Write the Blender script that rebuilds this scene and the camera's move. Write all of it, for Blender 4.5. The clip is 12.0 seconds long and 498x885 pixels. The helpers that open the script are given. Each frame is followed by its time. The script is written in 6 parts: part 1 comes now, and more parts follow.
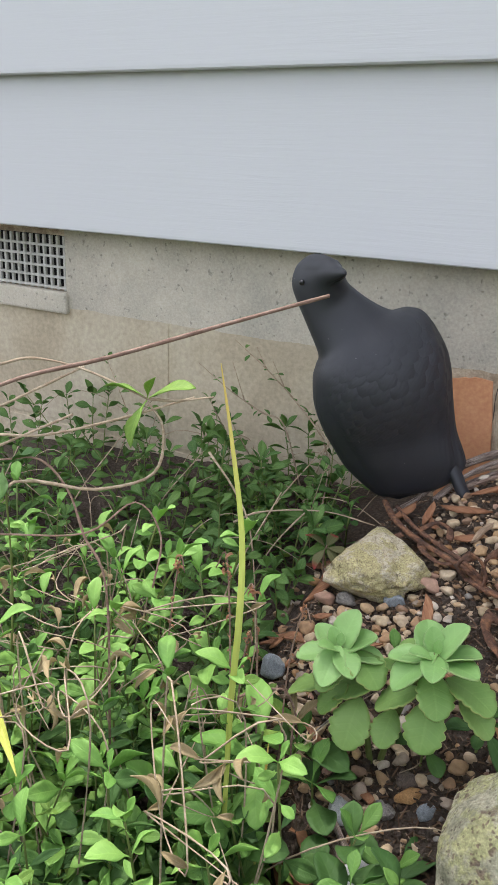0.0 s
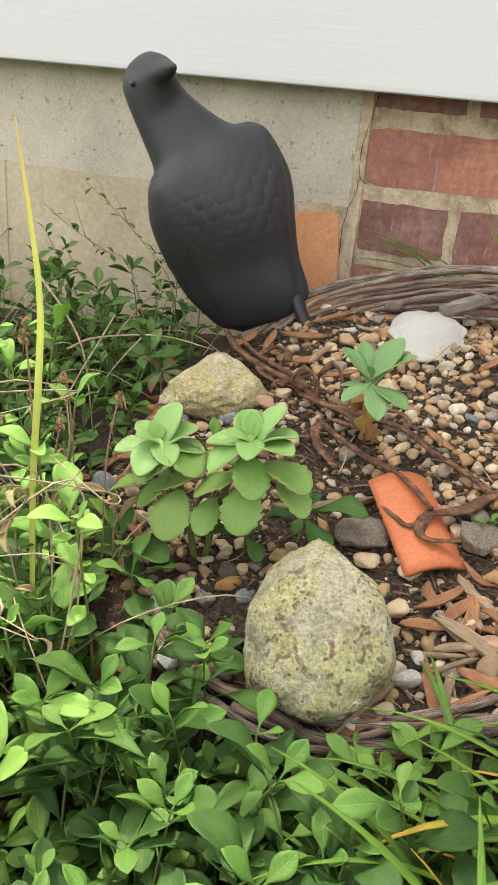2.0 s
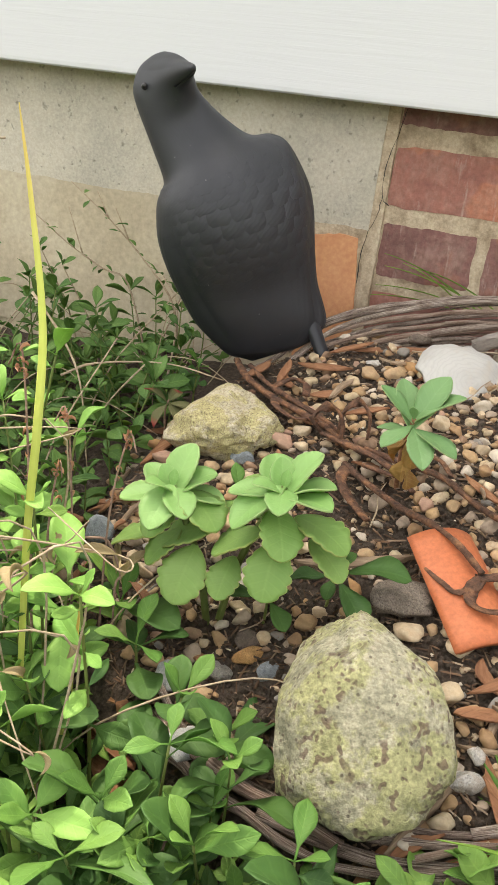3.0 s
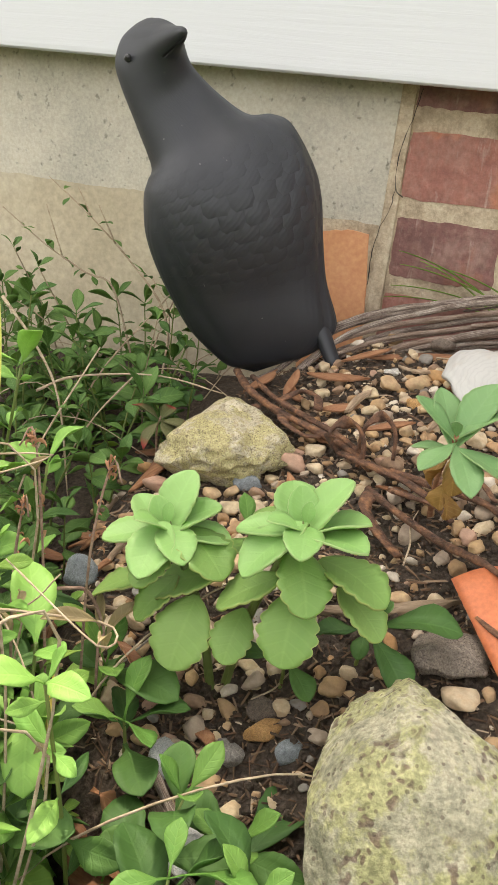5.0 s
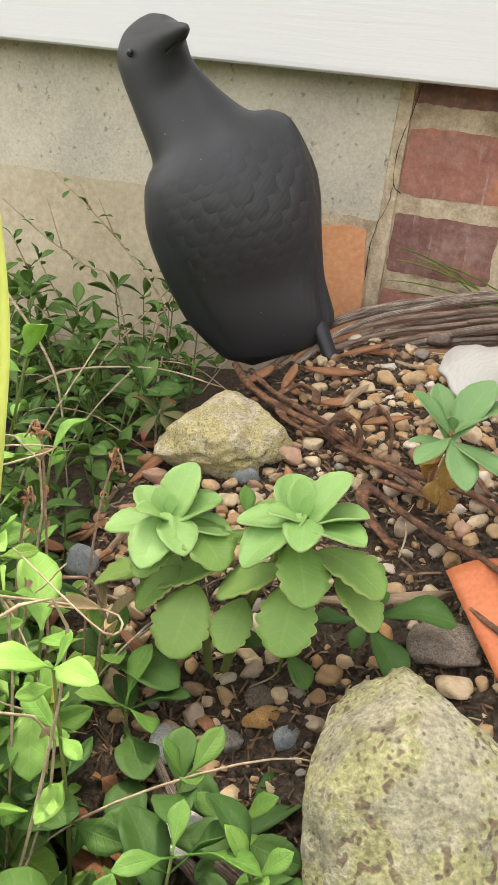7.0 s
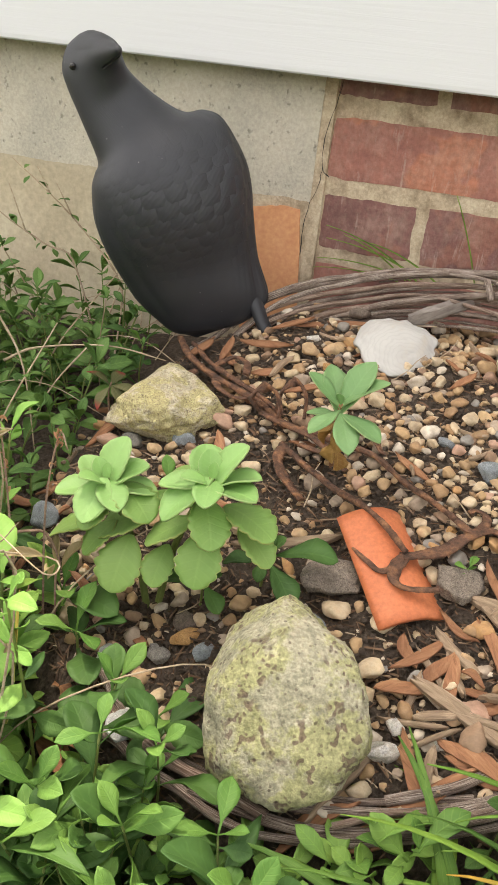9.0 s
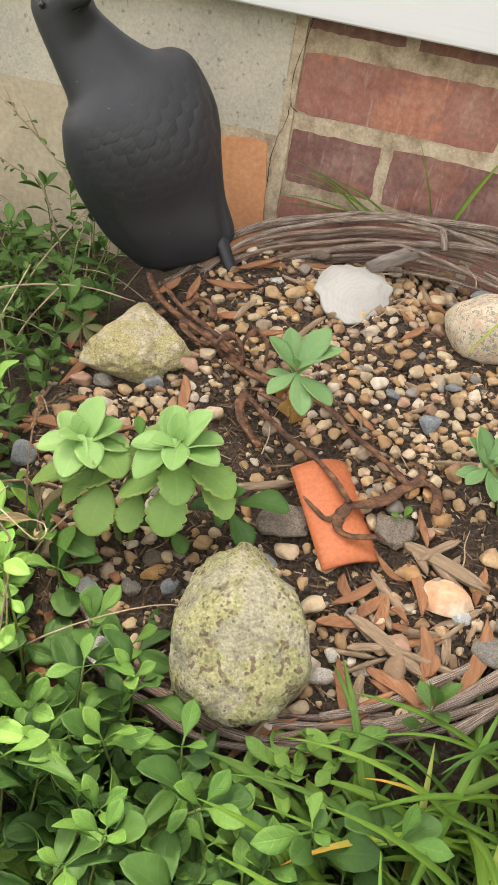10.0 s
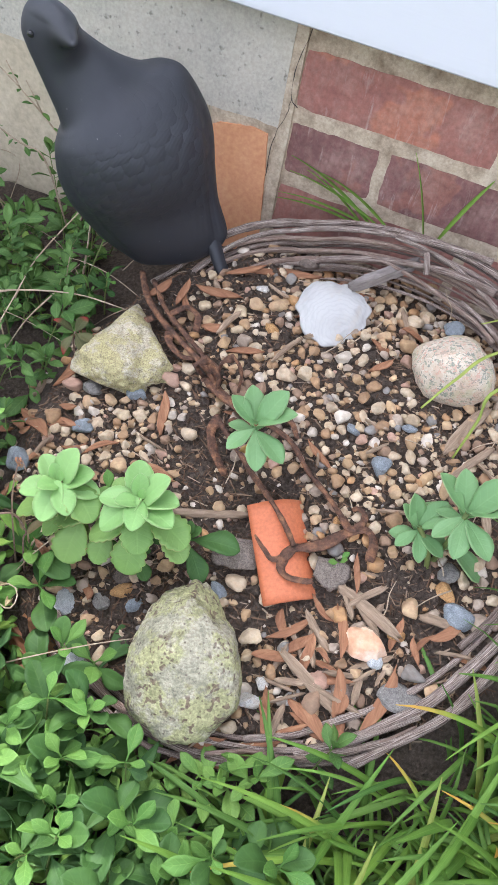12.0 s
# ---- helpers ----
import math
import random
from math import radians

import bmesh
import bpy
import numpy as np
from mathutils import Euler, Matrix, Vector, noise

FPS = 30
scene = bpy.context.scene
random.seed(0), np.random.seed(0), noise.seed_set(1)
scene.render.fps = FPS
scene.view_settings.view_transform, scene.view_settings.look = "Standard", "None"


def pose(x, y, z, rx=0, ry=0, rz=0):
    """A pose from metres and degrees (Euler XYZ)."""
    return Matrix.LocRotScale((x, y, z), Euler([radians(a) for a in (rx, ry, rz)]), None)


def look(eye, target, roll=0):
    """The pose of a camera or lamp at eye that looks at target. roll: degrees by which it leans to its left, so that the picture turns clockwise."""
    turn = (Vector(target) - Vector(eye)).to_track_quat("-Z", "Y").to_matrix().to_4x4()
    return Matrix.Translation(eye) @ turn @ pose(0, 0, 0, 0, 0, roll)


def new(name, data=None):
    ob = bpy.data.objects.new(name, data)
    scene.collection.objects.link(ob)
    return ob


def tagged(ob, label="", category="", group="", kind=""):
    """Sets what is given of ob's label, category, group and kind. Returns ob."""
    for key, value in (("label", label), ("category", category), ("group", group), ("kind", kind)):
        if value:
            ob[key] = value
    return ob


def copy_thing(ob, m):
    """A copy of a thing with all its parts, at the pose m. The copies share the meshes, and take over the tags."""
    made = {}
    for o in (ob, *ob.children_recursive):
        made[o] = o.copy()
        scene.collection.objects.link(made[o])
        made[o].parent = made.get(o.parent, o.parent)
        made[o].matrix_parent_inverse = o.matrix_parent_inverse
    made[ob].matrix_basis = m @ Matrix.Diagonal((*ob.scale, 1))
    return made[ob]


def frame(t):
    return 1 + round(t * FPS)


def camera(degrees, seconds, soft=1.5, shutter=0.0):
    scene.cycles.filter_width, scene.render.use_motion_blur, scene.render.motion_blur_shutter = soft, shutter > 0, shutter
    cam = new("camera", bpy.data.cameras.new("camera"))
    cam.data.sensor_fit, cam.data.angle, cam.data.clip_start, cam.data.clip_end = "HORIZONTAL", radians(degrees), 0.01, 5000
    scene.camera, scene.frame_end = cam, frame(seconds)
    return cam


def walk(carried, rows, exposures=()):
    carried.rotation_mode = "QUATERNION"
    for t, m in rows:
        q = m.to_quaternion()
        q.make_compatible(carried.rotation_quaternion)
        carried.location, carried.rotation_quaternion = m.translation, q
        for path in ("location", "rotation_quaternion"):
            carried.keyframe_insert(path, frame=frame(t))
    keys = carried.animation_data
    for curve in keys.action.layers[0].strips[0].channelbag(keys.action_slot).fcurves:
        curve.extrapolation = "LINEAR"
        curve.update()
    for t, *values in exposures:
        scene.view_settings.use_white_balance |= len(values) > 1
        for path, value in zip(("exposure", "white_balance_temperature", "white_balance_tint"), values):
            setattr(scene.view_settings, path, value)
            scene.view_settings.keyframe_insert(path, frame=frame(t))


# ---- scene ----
cam = camera(35.4, 12.0, 1.25)
METRES, EYE, TILT, LEAN, TURN = 0.8, 0.42, -19.1, -2.3, 29.9
ROWS = [
    (0.0, 0.0, 0.0, 0.0, 0.0, 0.0, -0.0),
    (0.5, 0.0224, -0.0132, -0.0483, -3.59, -3.25, 0.77),
    (1.0, 0.0409, -0.0156, -0.0778, -5.54, -4.57, 0.83),
    (1.5, 0.0547, -0.0057, -0.1021, -7.01, -5.27, 1.02),
    (2.0, 0.0668, 0.0235, -0.1261, -8.24, -5.92, 0.15),
    (2.5, 0.0527, 0.0801, -0.1237, -9.1, -5.62, -1.35),
    (3.0, 0.0405, 0.1271, -0.115, -9.77, -4.23, -1.44),
    (5.0, 0.0479, 0.2444, -0.1174, -10.43, -3.06, -0.6),
    (5.5, 0.0469, 0.2593, -0.1184, -10.57, -3.36, -0.82),
    (6.0, 0.047, 0.2546, -0.1156, -10.86, -3.48, -1.0),
    (6.5, 0.0451, 0.2471, -0.115, -10.84, -3.57, -1.02),
    (8.5, 0.057, 0.1505, -0.0962, -11.01, -4.79, -0.62),
    (9.0, 0.076, 0.1029, -0.0768, -11.62, -8.05, 0.05),
    (9.5, 0.0811, 0.066, -0.0593, -12.67, -11.25, 0.18),
    (10.0, 0.0645, 0.0493, 0.014, -13.94, -17.21, -1.7),
    (10.5, 0.077, -0.0102, 0.176, -13.71, -24.07, -2.54),
    (11.0, 0.0956, -0.0071, 0.2406, -12.35, -28.94, -3.03),
    (11.5, 0.1207, 0.0151, 0.2606, -10.76, -30.06, -3.62),
    (12.0, 0.1364, 0.044, 0.2575, -9.81, -29.63, -3.92),
]
walk(cam, [(t, pose(0, 0, EYE, TILT, LEAN, TURN) @ pose(METRES * x, METRES * y, METRES * z, 90 + pitch, roll, yaw)) for t, x, y, z, yaw, pitch, roll in ROWS],
     exposures=[(0.0, 1.45, 6250, 14), (1.0, 1.78, 6800, 11), (2.0, 1.90, 7200, 10), (3.0, 1.93, 7250, 10), (9.5, 1.95, 7400, 12), (10.15, 1.95, 7400, 12), (10.6, 1.98, 7350, 12), (11.05, 1.98, 7200, 12), (11.4, 2.05, 6150, 14), (12.0, 2.05, 5850, 16)])

# ---- world and light ----
world = bpy.data.worlds.new("sky")
scene.world = world
world.use_nodes = True
wn = world.node_tree
sky = wn.nodes.new("ShaderNodeTexSky")
sky.sky_type, sky.sun_disc = "NISHITA", False
SUN_UP, SUN_ROUND = radians(69), radians(308.7)
sky.sun_elevation, sky.sun_rotation = SUN_UP, SUN_ROUND
sky.air_density, sky.dust_density = 1.0, 3.0
veil = wn.nodes.new("ShaderNodeHueSaturation")
veil.inputs["Saturation"].default_value = 0.25
wn.links.new(sky.outputs[0], veil.inputs["Color"])
wn.links.new(veil.outputs[0], wn.nodes["Background"].inputs[0])
wn.nodes["Background"].inputs[1].default_value = 0.15
sun = new("sun", bpy.data.lights.new("sun", "SUN"))
sun.data.energy, sun.data.angle, sun.data.color = 1.25, radians(3.0), (1.0, 0.94, 0.84)
toward = Vector((math.sin(SUN_ROUND) * math.cos(SUN_UP), math.cos(SUN_ROUND) * math.cos(SUN_UP), math.sin(SUN_UP)))
sun.matrix_world = look(toward * 20, (0, 0, 0))
rng = random.Random(7)


# ---- materials ----
class Nodes:
    """Short hand for building one node material."""

    def __init__(self, name):
        self.mat = bpy.data.materials.new(name)
        self.mat.use_nodes = True
        self.tree = self.mat.node_tree
        self.out = self.tree.nodes["Material Output"]
        self.bsdf = self.tree.nodes["Principled BSDF"]

    def add(self, kind, ins=(), **props):
        n = self.tree.nodes.new(kind)
        for k, v in props.items():
            setattr(n, k, v)
        for key, v in dict(ins).items():
            self.put(n.inputs[key], v)
        return n

    def put(self, socket, v):
        if isinstance(v, bpy.types.NodeSocket):
            self.tree.links.new(v, socket)
        else:
            socket.default_value = v

    def ramp(self, fac, stops, hard=False):
        r = self.add("ShaderNodeValToRGB", {0: fac})
        if hard:
            r.color_ramp.interpolation = "CONSTANT"
        el = r.color_ramp.elements
        while len(el) < len(stops):
            el.new(0.5)
        for e, (p, c) in zip(el, stops):
            e.position, e.color = p, (*c, 1) if len(c) == 3 else c
        return r.outputs[0]

    def noise(self, scale, detail=6.0, rough=0.6, where=None, dist=0.0):
        n = self.add("ShaderNodeTexNoise", {"Scale": scale, "Detail": detail, "Roughness": rough, "Distortion": dist})
        if where is not None:
            self.tree.links.new(where, n.inputs["Vector"])
        return n.outputs["Fac"]

    def mix(self, fac, a, b, mode="MIX"):
        n = self.add("ShaderNodeMix", data_type="RGBA", blend_type=mode)
        for i, v in ((0, fac), (6, a), (7, b)):
            self.put(n.inputs[i], (*v, 1) if isinstance(v, tuple) and len(v) == 3 else v)
        return n.outputs[2]

    def math(self, op, a, b=0.0, clamp=False):
        n = self.add("ShaderNodeMath", {0: a, 1: b}, operation=op, use_clamp=clamp)
        return n.outputs[0]

    def bump(self, height, strength, distance, normal=None):
        ins = {"Height": height, "Strength": strength, "Distance": distance}
        n = self.add("ShaderNodeBump", ins)
        if normal is not None:
            self.tree.links.new(normal, n.inputs["Normal"])
        return n.outputs[0]

    def coords(self, which="Object", stretch=None):
        c = self.add("ShaderNodeTexCoord").outputs[which]
        if stretch:
            c = self.add("ShaderNodeMapping", {"Vector": c, "Scale": stretch}).outputs[0]
        return c

    def done(self, color=None, rough=0.8, normal=None, **more):
        if color is not None:
            self.put(self.bsdf.inputs["Base Color"], (*color, 1) if isinstance(color, tuple) else color)
        self.put(self.bsdf.inputs["Roughness"], rough)
        if normal is not None:
            self.put(self.bsdf.inputs["Normal"], normal)
        for k, v in more.items():
            self.put(self.bsdf.inputs[k.replace("_", " ")], v)
        return self.mat


def mottled(name, dark, mid, light, scale, rough=0.85, bump=0.4, depth=0.002, fine=8.0, stretch=None):
    """A two-scale mottled surface with fine relief."""
    n = Nodes(name)
    at = n.coords("Object", stretch)
    a, b = n.noise(scale, 8, 0.65, at), n.noise(scale * fine, 5, 0.6, at)
    col = n.ramp(a, [(0.3, dark), (0.5, mid), (0.7, light)])
    col = n.mix(0.45, col, n.ramp(b, [(0.3, (0.35, 0.35, 0.35)), (0.7, (0.75, 0.75, 0.75))]), "OVERLAY")
    h = n.math("ADD", a, n.math("MULTIPLY", b, 0.4))
    return n.done(col, rough, n.bump(h, bump, depth))


def make_soil():
    n = Nodes("soil")
    at = n.coords("Object")
    a, b = n.noise(28, 10, 0.7, at), n.noise(260, 6, 0.7, at)
    col = n.ramp(b, [(0.34, (0.032, 0.023, 0.017)), (0.52, (0.11, 0.080, 0.058)), (0.75, (0.25, 0.19, 0.14))])
    col = n.mix(n.math("MULTIPLY", a, 0.6), col, (0.10, 0.07, 0.048))
    far = n.add("ShaderNodeVectorMath", {0: at}, operation="LENGTH").outputs["Value"]
    grass = n.ramp(n.noise(9, 8, 0.7, at), [(0.3, (0.03, 0.06, 0.012)), (0.7, (0.09, 0.13, 0.035))])
    wide = n.add("ShaderNodeMapRange", {0: far, 1: 1.2, 2: 2.2}).outputs[0]
    col = n.mix(wide, col, grass)
    h = n.math("ADD", n.math("MULTIPLY", a, 0.6), b)
    return n.done(col, 0.95, n.bump(h, 1.0, 0.008))


def make_siding():
    n = Nodes("white_siding_paint")
    at = n.coords("Object", (1.2, 30, 30))
    grain = n.noise(7, 8, 0.6, at, 0.6)
    big = n.noise(2.0, 3, 0.5, n.coords("Object"))
    col = n.mix(n.math("MULTIPLY", big, 0.5), (0.655, 0.665, 0.668), (0.61, 0.622, 0.63))
    dirt = n.noise(30, 3, 0.6, n.coords("Object"))
    col = n.mix(n.math("MULTIPLY", n.math("GREATER_THAN", dirt, 0.74), 0.15), col, (0.45, 0.43, 0.4))
    return n.done(col, 0.55, n.bump(grain, 0.22, 0.0012))


def make_concrete():
    n = Nodes("grey_concrete")
    at = n.coords("Object")
    a, b = n.noise(9, 8, 0.65, at), n.noise(330, 3, 0.6, at)
    col = n.ramp(a, [(0.3, (0.46, 0.43, 0.355)), (0.55, (0.62, 0.565, 0.46)), (0.75, (0.73, 0.67, 0.55))])
    pits = n.ramp(n.noise(130, 2, 0.5, at), [(0.25, (0.25, 0.24, 0.22)), (0.36, (1, 1, 1))])
    col = n.mix(0.6, col, pits, "MULTIPLY")
    col = n.mix(0.28, col, n.ramp(b, [(0.36, (0.3, 0.3, 0.3)), (0.64, (0.7, 0.7, 0.7))]), "OVERLAY")
    h = n.math("ADD", b, n.math("MULTIPLY", pits, 0.8))
    return n.done(col, 0.9, n.bump(h, 0.5, 0.0016))


def make_brick(name, body, mixed, fresh=0.5):
    n = Nodes(name)
    at = n.coords("Object")
    r = n.add("ShaderNodeObjectInfo").outputs["Random"]
    a, b = n.noise(22, 8, 0.65, at), n.noise(150, 5, 0.6, at)
    first = n.ramp(a, [(0.3, body[0]), (0.5, body[1]), (0.72, body[2])])
    plum = n.ramp(a, [(0.3, (0.19, 0.10, 0.09)), (0.6, (0.29, 0.145, 0.125)), (0.8, (0.37, 0.21, 0.175))])
    col = n.mix(n.math("MULTIPLY", r, mixed), first, plum)
    where = n.add("ShaderNodeVectorMath", {0: at, 1: n.add("ShaderNodeVectorMath", {0: (31.0, 17.0, 53.0), 3: r}, operation="SCALE").outputs[0]}, operation="ADD").outputs[0]
    burnt = n.ramp(n.noise(11, 4, 0.6, where), [(0.52, (0, 0, 0)), (0.64, (0.7, 0.7, 0.7))])
    col = n.mix(burnt, col, (0.21, 0.105, 0.09))
    chip = n.ramp(n.noise(14, 3, 0.5, where), [(0.57, (0, 0, 0)), (0.60, (1, 1, 1))])
    col = n.mix(n.math("MULTIPLY", chip, fresh), col, (0.58, 0.22, 0.115))
    streak = n.ramp(n.noise(9, 5, 0.7, n.add("ShaderNodeMapping", {"Vector": where, "Scale": (9.0, 1.0, 1.6), "Rotation": (0.0, 0.25, 0.0)}).outputs[0], 0.6), [(0.60, (0, 0, 0)), (0.72, (0.5, 0.5, 0.5))])
    col = n.mix(streak, col, (0.60, 0.47, 0.40))
    haze = n.noise(40, 6, 0.8, n.coords("Object", (1.0, 1, 0.6)))
    col = n.mix(n.ramp(haze, [(0.45, (0, 0, 0)), (0.75, (0.42, 0.42, 0.42))]), col, (0.50, 0.37, 0.30))
    col = n.mix(0.5, col, n.ramp(b, [(0.3, (0.3, 0.3, 0.3)), (0.7, (0.7, 0.7, 0.7))]), "OVERLAY")
    return n.done(col, 0.85, n.bump(n.math("ADD", a, n.math("MULTIPLY", b, 0.5)), 0.8, 0.004))


def make_leaf(name, dark, light, edge=None, shine=0.62, tip=None, vein=0.2, strap=False, island=False):
    n = Nodes(name)
    r = n.add("ShaderNodeNewGeometry").outputs["Random Per Island"] if island else n.add("ShaderNodeObjectInfo").outputs["Random"]
    uv = n.add("ShaderNodeSeparateXYZ", {0: n.coords("UV")})
    u, v = uv.outputs[0], uv.outputs[1]
    side = n.math("MULTIPLY", n.math("ABSOLUTE", n.math("SUBTRACT", v, 0.5)), 2.0)
    grain = n.noise(90, 5, 0.6, n.coords("Object"))
    patch = n.noise(24, 4, 0.6, n.coords("Object"))
    mixed = n.math("ADD", n.math("MULTIPLY", r, 0.6), n.math("ADD", n.math("MULTIPLY", grain, 0.3), n.math("MULTIPLY", n.math("SUBTRACT", patch, 0.5), 0.7)))
    col = n.mix(n.add("ShaderNodeClamp", {0: mixed}).outputs[0], dark, light)
    rib = n.ramp(side, [(0.0, (1, 1, 1)), (0.10, (0, 0, 0))])
    bars = n.add("ShaderNodeTexWave", {"Vector": n.add("ShaderNodeCombineXYZ", {0: n.math("SUBTRACT", u, n.math("MULTIPLY", side, 0.18)), 1: 0.0}).outputs[0],
                                       "Scale": 2.2, "Distortion": 1.0, "Detail": 1.0}, wave_profile="SIN").outputs["Fac"]
    side_rib = n.ramp(bars, [(0.84, (0, 0, 0)), (1.0, (0.5, 0.5, 0.5))])
    if strap:
        side_rib = n.ramp(n.math("FRACT", n.math("MULTIPLY", v, 7.0)), [(0.0, (0.3, 0.3, 0.3)), (0.3, (0, 0, 0)), (1.0, (0.3, 0.3, 0.3))])
    ribs = n.mix(1.0, rib, side_rib, "ADD")
    pale = tuple(min(1, c * 1.5 + 0.03) for c in light)
    col = n.mix(n.math("MULTIPLY", ribs, vein), col, pale)
    if edge:
        col = n.mix(n.ramp(side, [(0.94, (0, 0, 0)), (1.0, (0.6, 0.6, 0.6))]), col, edge)
    if tip:
        col = n.mix(n.ramp(u, [(0.66, (0, 0, 0)), (0.90, (1, 1, 1))]), col, tip)
    nor = n.bump(n.math("ADD", grain, n.math("ADD", n.math("MULTIPLY", ribs, -2.0 * vein), patch)), 0.45, 0.0012)
    mat = n.done(col, shine, nor)
    thin = n.add("ShaderNodeBsdfTranslucent", {"Color": n.mix(0.6, col, (0.95, 1.0, 0.35), "MULTIPLY"), "Normal": nor})
    both = n.add("ShaderNodeMixShader", {0: 0.3, 1: n.bsdf.outputs[0], 2: thin.outputs[0]})
    n.tree.links.new(both.outputs[0], n.out.inputs[0])
    return mat


def make_gravel():
    n = Nodes("river_gravel")
    r = n.add("ShaderNodeNewGeometry").outputs["Random Per Island"]
    at = n.coords("Object")
    col = n.ramp(r, [(0.0, (0.66, 0.54, 0.36)), (0.10, (0.54, 0.37, 0.20)), (0.22, (0.70, 0.59, 0.42)), (0.32, (0.44, 0.28, 0.15)), (0.42, (0.64, 0.46, 0.27)),
                     (0.54, (0.36, 0.24, 0.16)), (0.62, (0.70, 0.57, 0.40)), (0.74, (0.48, 0.40, 0.32)), (0.82, (0.58, 0.34, 0.15)), (0.85, (0.76, 0.70, 0.60)),
                     (0.92, (0.28, 0.28, 0.27)), (0.95, (0.56, 0.36, 0.27))], hard=True)
    a = n.noise(160, 6, 0.65, at)
    col = n.mix(0.55, col, n.ramp(a, [(0.3, (0.28, 0.28, 0.28)), (0.7, (0.72, 0.72, 0.72))]), "OVERLAY")
    dirt = n.noise(60, 5, 0.7, at)
    col = n.mix(n.ramp(dirt, [(0.36, (0, 0, 0)), (0.68, (0.62, 0.62, 0.62))]), col, (0.19, 0.135, 0.09))
    col = n.mix(0.34, col, (0.76, 0.62, 0.46), "MULTIPLY")
    return n.done(col, 0.75, n.bump(a, 0.6, 0.0014))


def make_boulder(name, base, pale, moss, spots, scale=30, spot_cut=0.33):
    n = Nodes(name)
    at = n.coords("Object")
    a, b, c = n.noise(scale, 8, 0.65, at), n.noise(scale * 7, 5, 0.6, at), n.noise(scale * 1.5, 9, 0.72, at)
    col = n.ramp(a, [(0.36, base), (0.56, pale), (0.66, base)])
    col = n.mix(n.ramp(c, [(0.44, (0, 0, 0)), (0.52, (0.8, 0.8, 0.8))]), col, moss)
    vein = n.noise(scale * 3.0, 8, 0.75, at, 0.3)
    col = n.mix(n.ramp(vein, [(0.36, (0.6, 0.6, 0.6)), (0.43, (0, 0, 0))]), col, tuple(0.5 * k for k in base))
    wobble = n.mix(0.06, at, n.add("ShaderNodeTexNoise", {"Vector": at, "Scale": scale * 4.0}).outputs["Color"])
    cell = n.add("ShaderNodeTexVoronoi", {"Vector": wobble, "Scale": scale * 3.6, "Randomness": 1.0}).outputs["Distance"]
    rare = n.noise(scale * 1.4, 2, 0.5, at)
    pit = n.math("MULTIPLY", n.ramp(cell, [(spot_cut - 0.12, (1, 1, 1)), (spot_cut, (0, 0, 0))]), n.ramp(rare, [(0.40, (0, 0, 0)), (0.47, (1, 1, 1))]))
    col = n.mix(n.math("MULTIPLY", pit, 0.75), col, spots)
    col = n.mix(0.5, col, n.ramp(b, [(0.3, (0.3, 0.3, 0.3)), (0.7, (0.72, 0.72, 0.72))]), "OVERLAY")
    fleck = n.add("ShaderNodeTexVoronoi", {"Vector": at, "Scale": scale * 11.0, "Randomness": 1.0}).outputs["Distance"]
    col = n.mix(n.math("MULTIPLY", n.ramp(fleck, [(0.16, (1, 1, 1)), (0.22, (0, 0, 0))]), 0.55), col, tuple(0.6 * k for k in spots))
    grit = n.noise(scale * 22, 3, 0.6, at)
    col = n.mix(0.6, col, n.ramp(grit, [(0.38, (0.3, 0.3, 0.3)), (0.65, (0.7, 0.7, 0.7))]), "OVERLAY")
    h = n.math("SUBTRACT", n.math("ADD", a, n.math("MULTIPLY", b, 0.45)), n.math("MULTIPLY", pit, 0.06))
    return n.done(col, 0.9, n.bump(grit, 0.5, 0.03 / max(30, scale), n.bump(n.math("ADD", h, n.math("MULTIPLY", vein, 0.8)), 1.0, 0.18 / max(30, scale))))


def make_granite():
    n = Nodes("pink_granite")
    at = n.coords("Object")
    wob = n.mix(0.01, at, n.add("ShaderNodeTexNoise", {"Vector": at, "Scale": 300.0}).outputs["Color"])
    grain = n.add("ShaderNodeTexVoronoi", {"Vector": wob, "Scale": 390.0, "Randomness": 1.0}).outputs["Color"]
    pick = n.add("ShaderNodeSeparateXYZ", {0: grain}).outputs[0]
    col = n.ramp(pick, [(0.0, (0.26, 0.26, 0.21)), (0.13, (0.56, 0.46, 0.34)), (0.38, (0.64, 0.56, 0.44)), (0.54, (0.56, 0.36, 0.27)), (0.66, (0.34, 0.34, 0.25)), (0.76, (0.58, 0.50, 0.38))], hard=True)
    stain = n.noise(45, 6, 0.65, at)
    col = n.mix(n.ramp(stain, [(0.48, (0, 0, 0)), (0.62, (0.5, 0.5, 0.5))]), col, (0.56, 0.36, 0.26))
    moss = n.noise(30, 5, 0.6, at)
    col = n.mix(n.ramp(moss, [(0.54, (0, 0, 0)), (0.64, (0.45, 0.45, 0.45))]), col, (0.45, 0.46, 0.24))
    return n.done(col, 0.85, n.bump(stain, 0.5, 0.003, n.bump(pick, 0.3, 0.0008)))


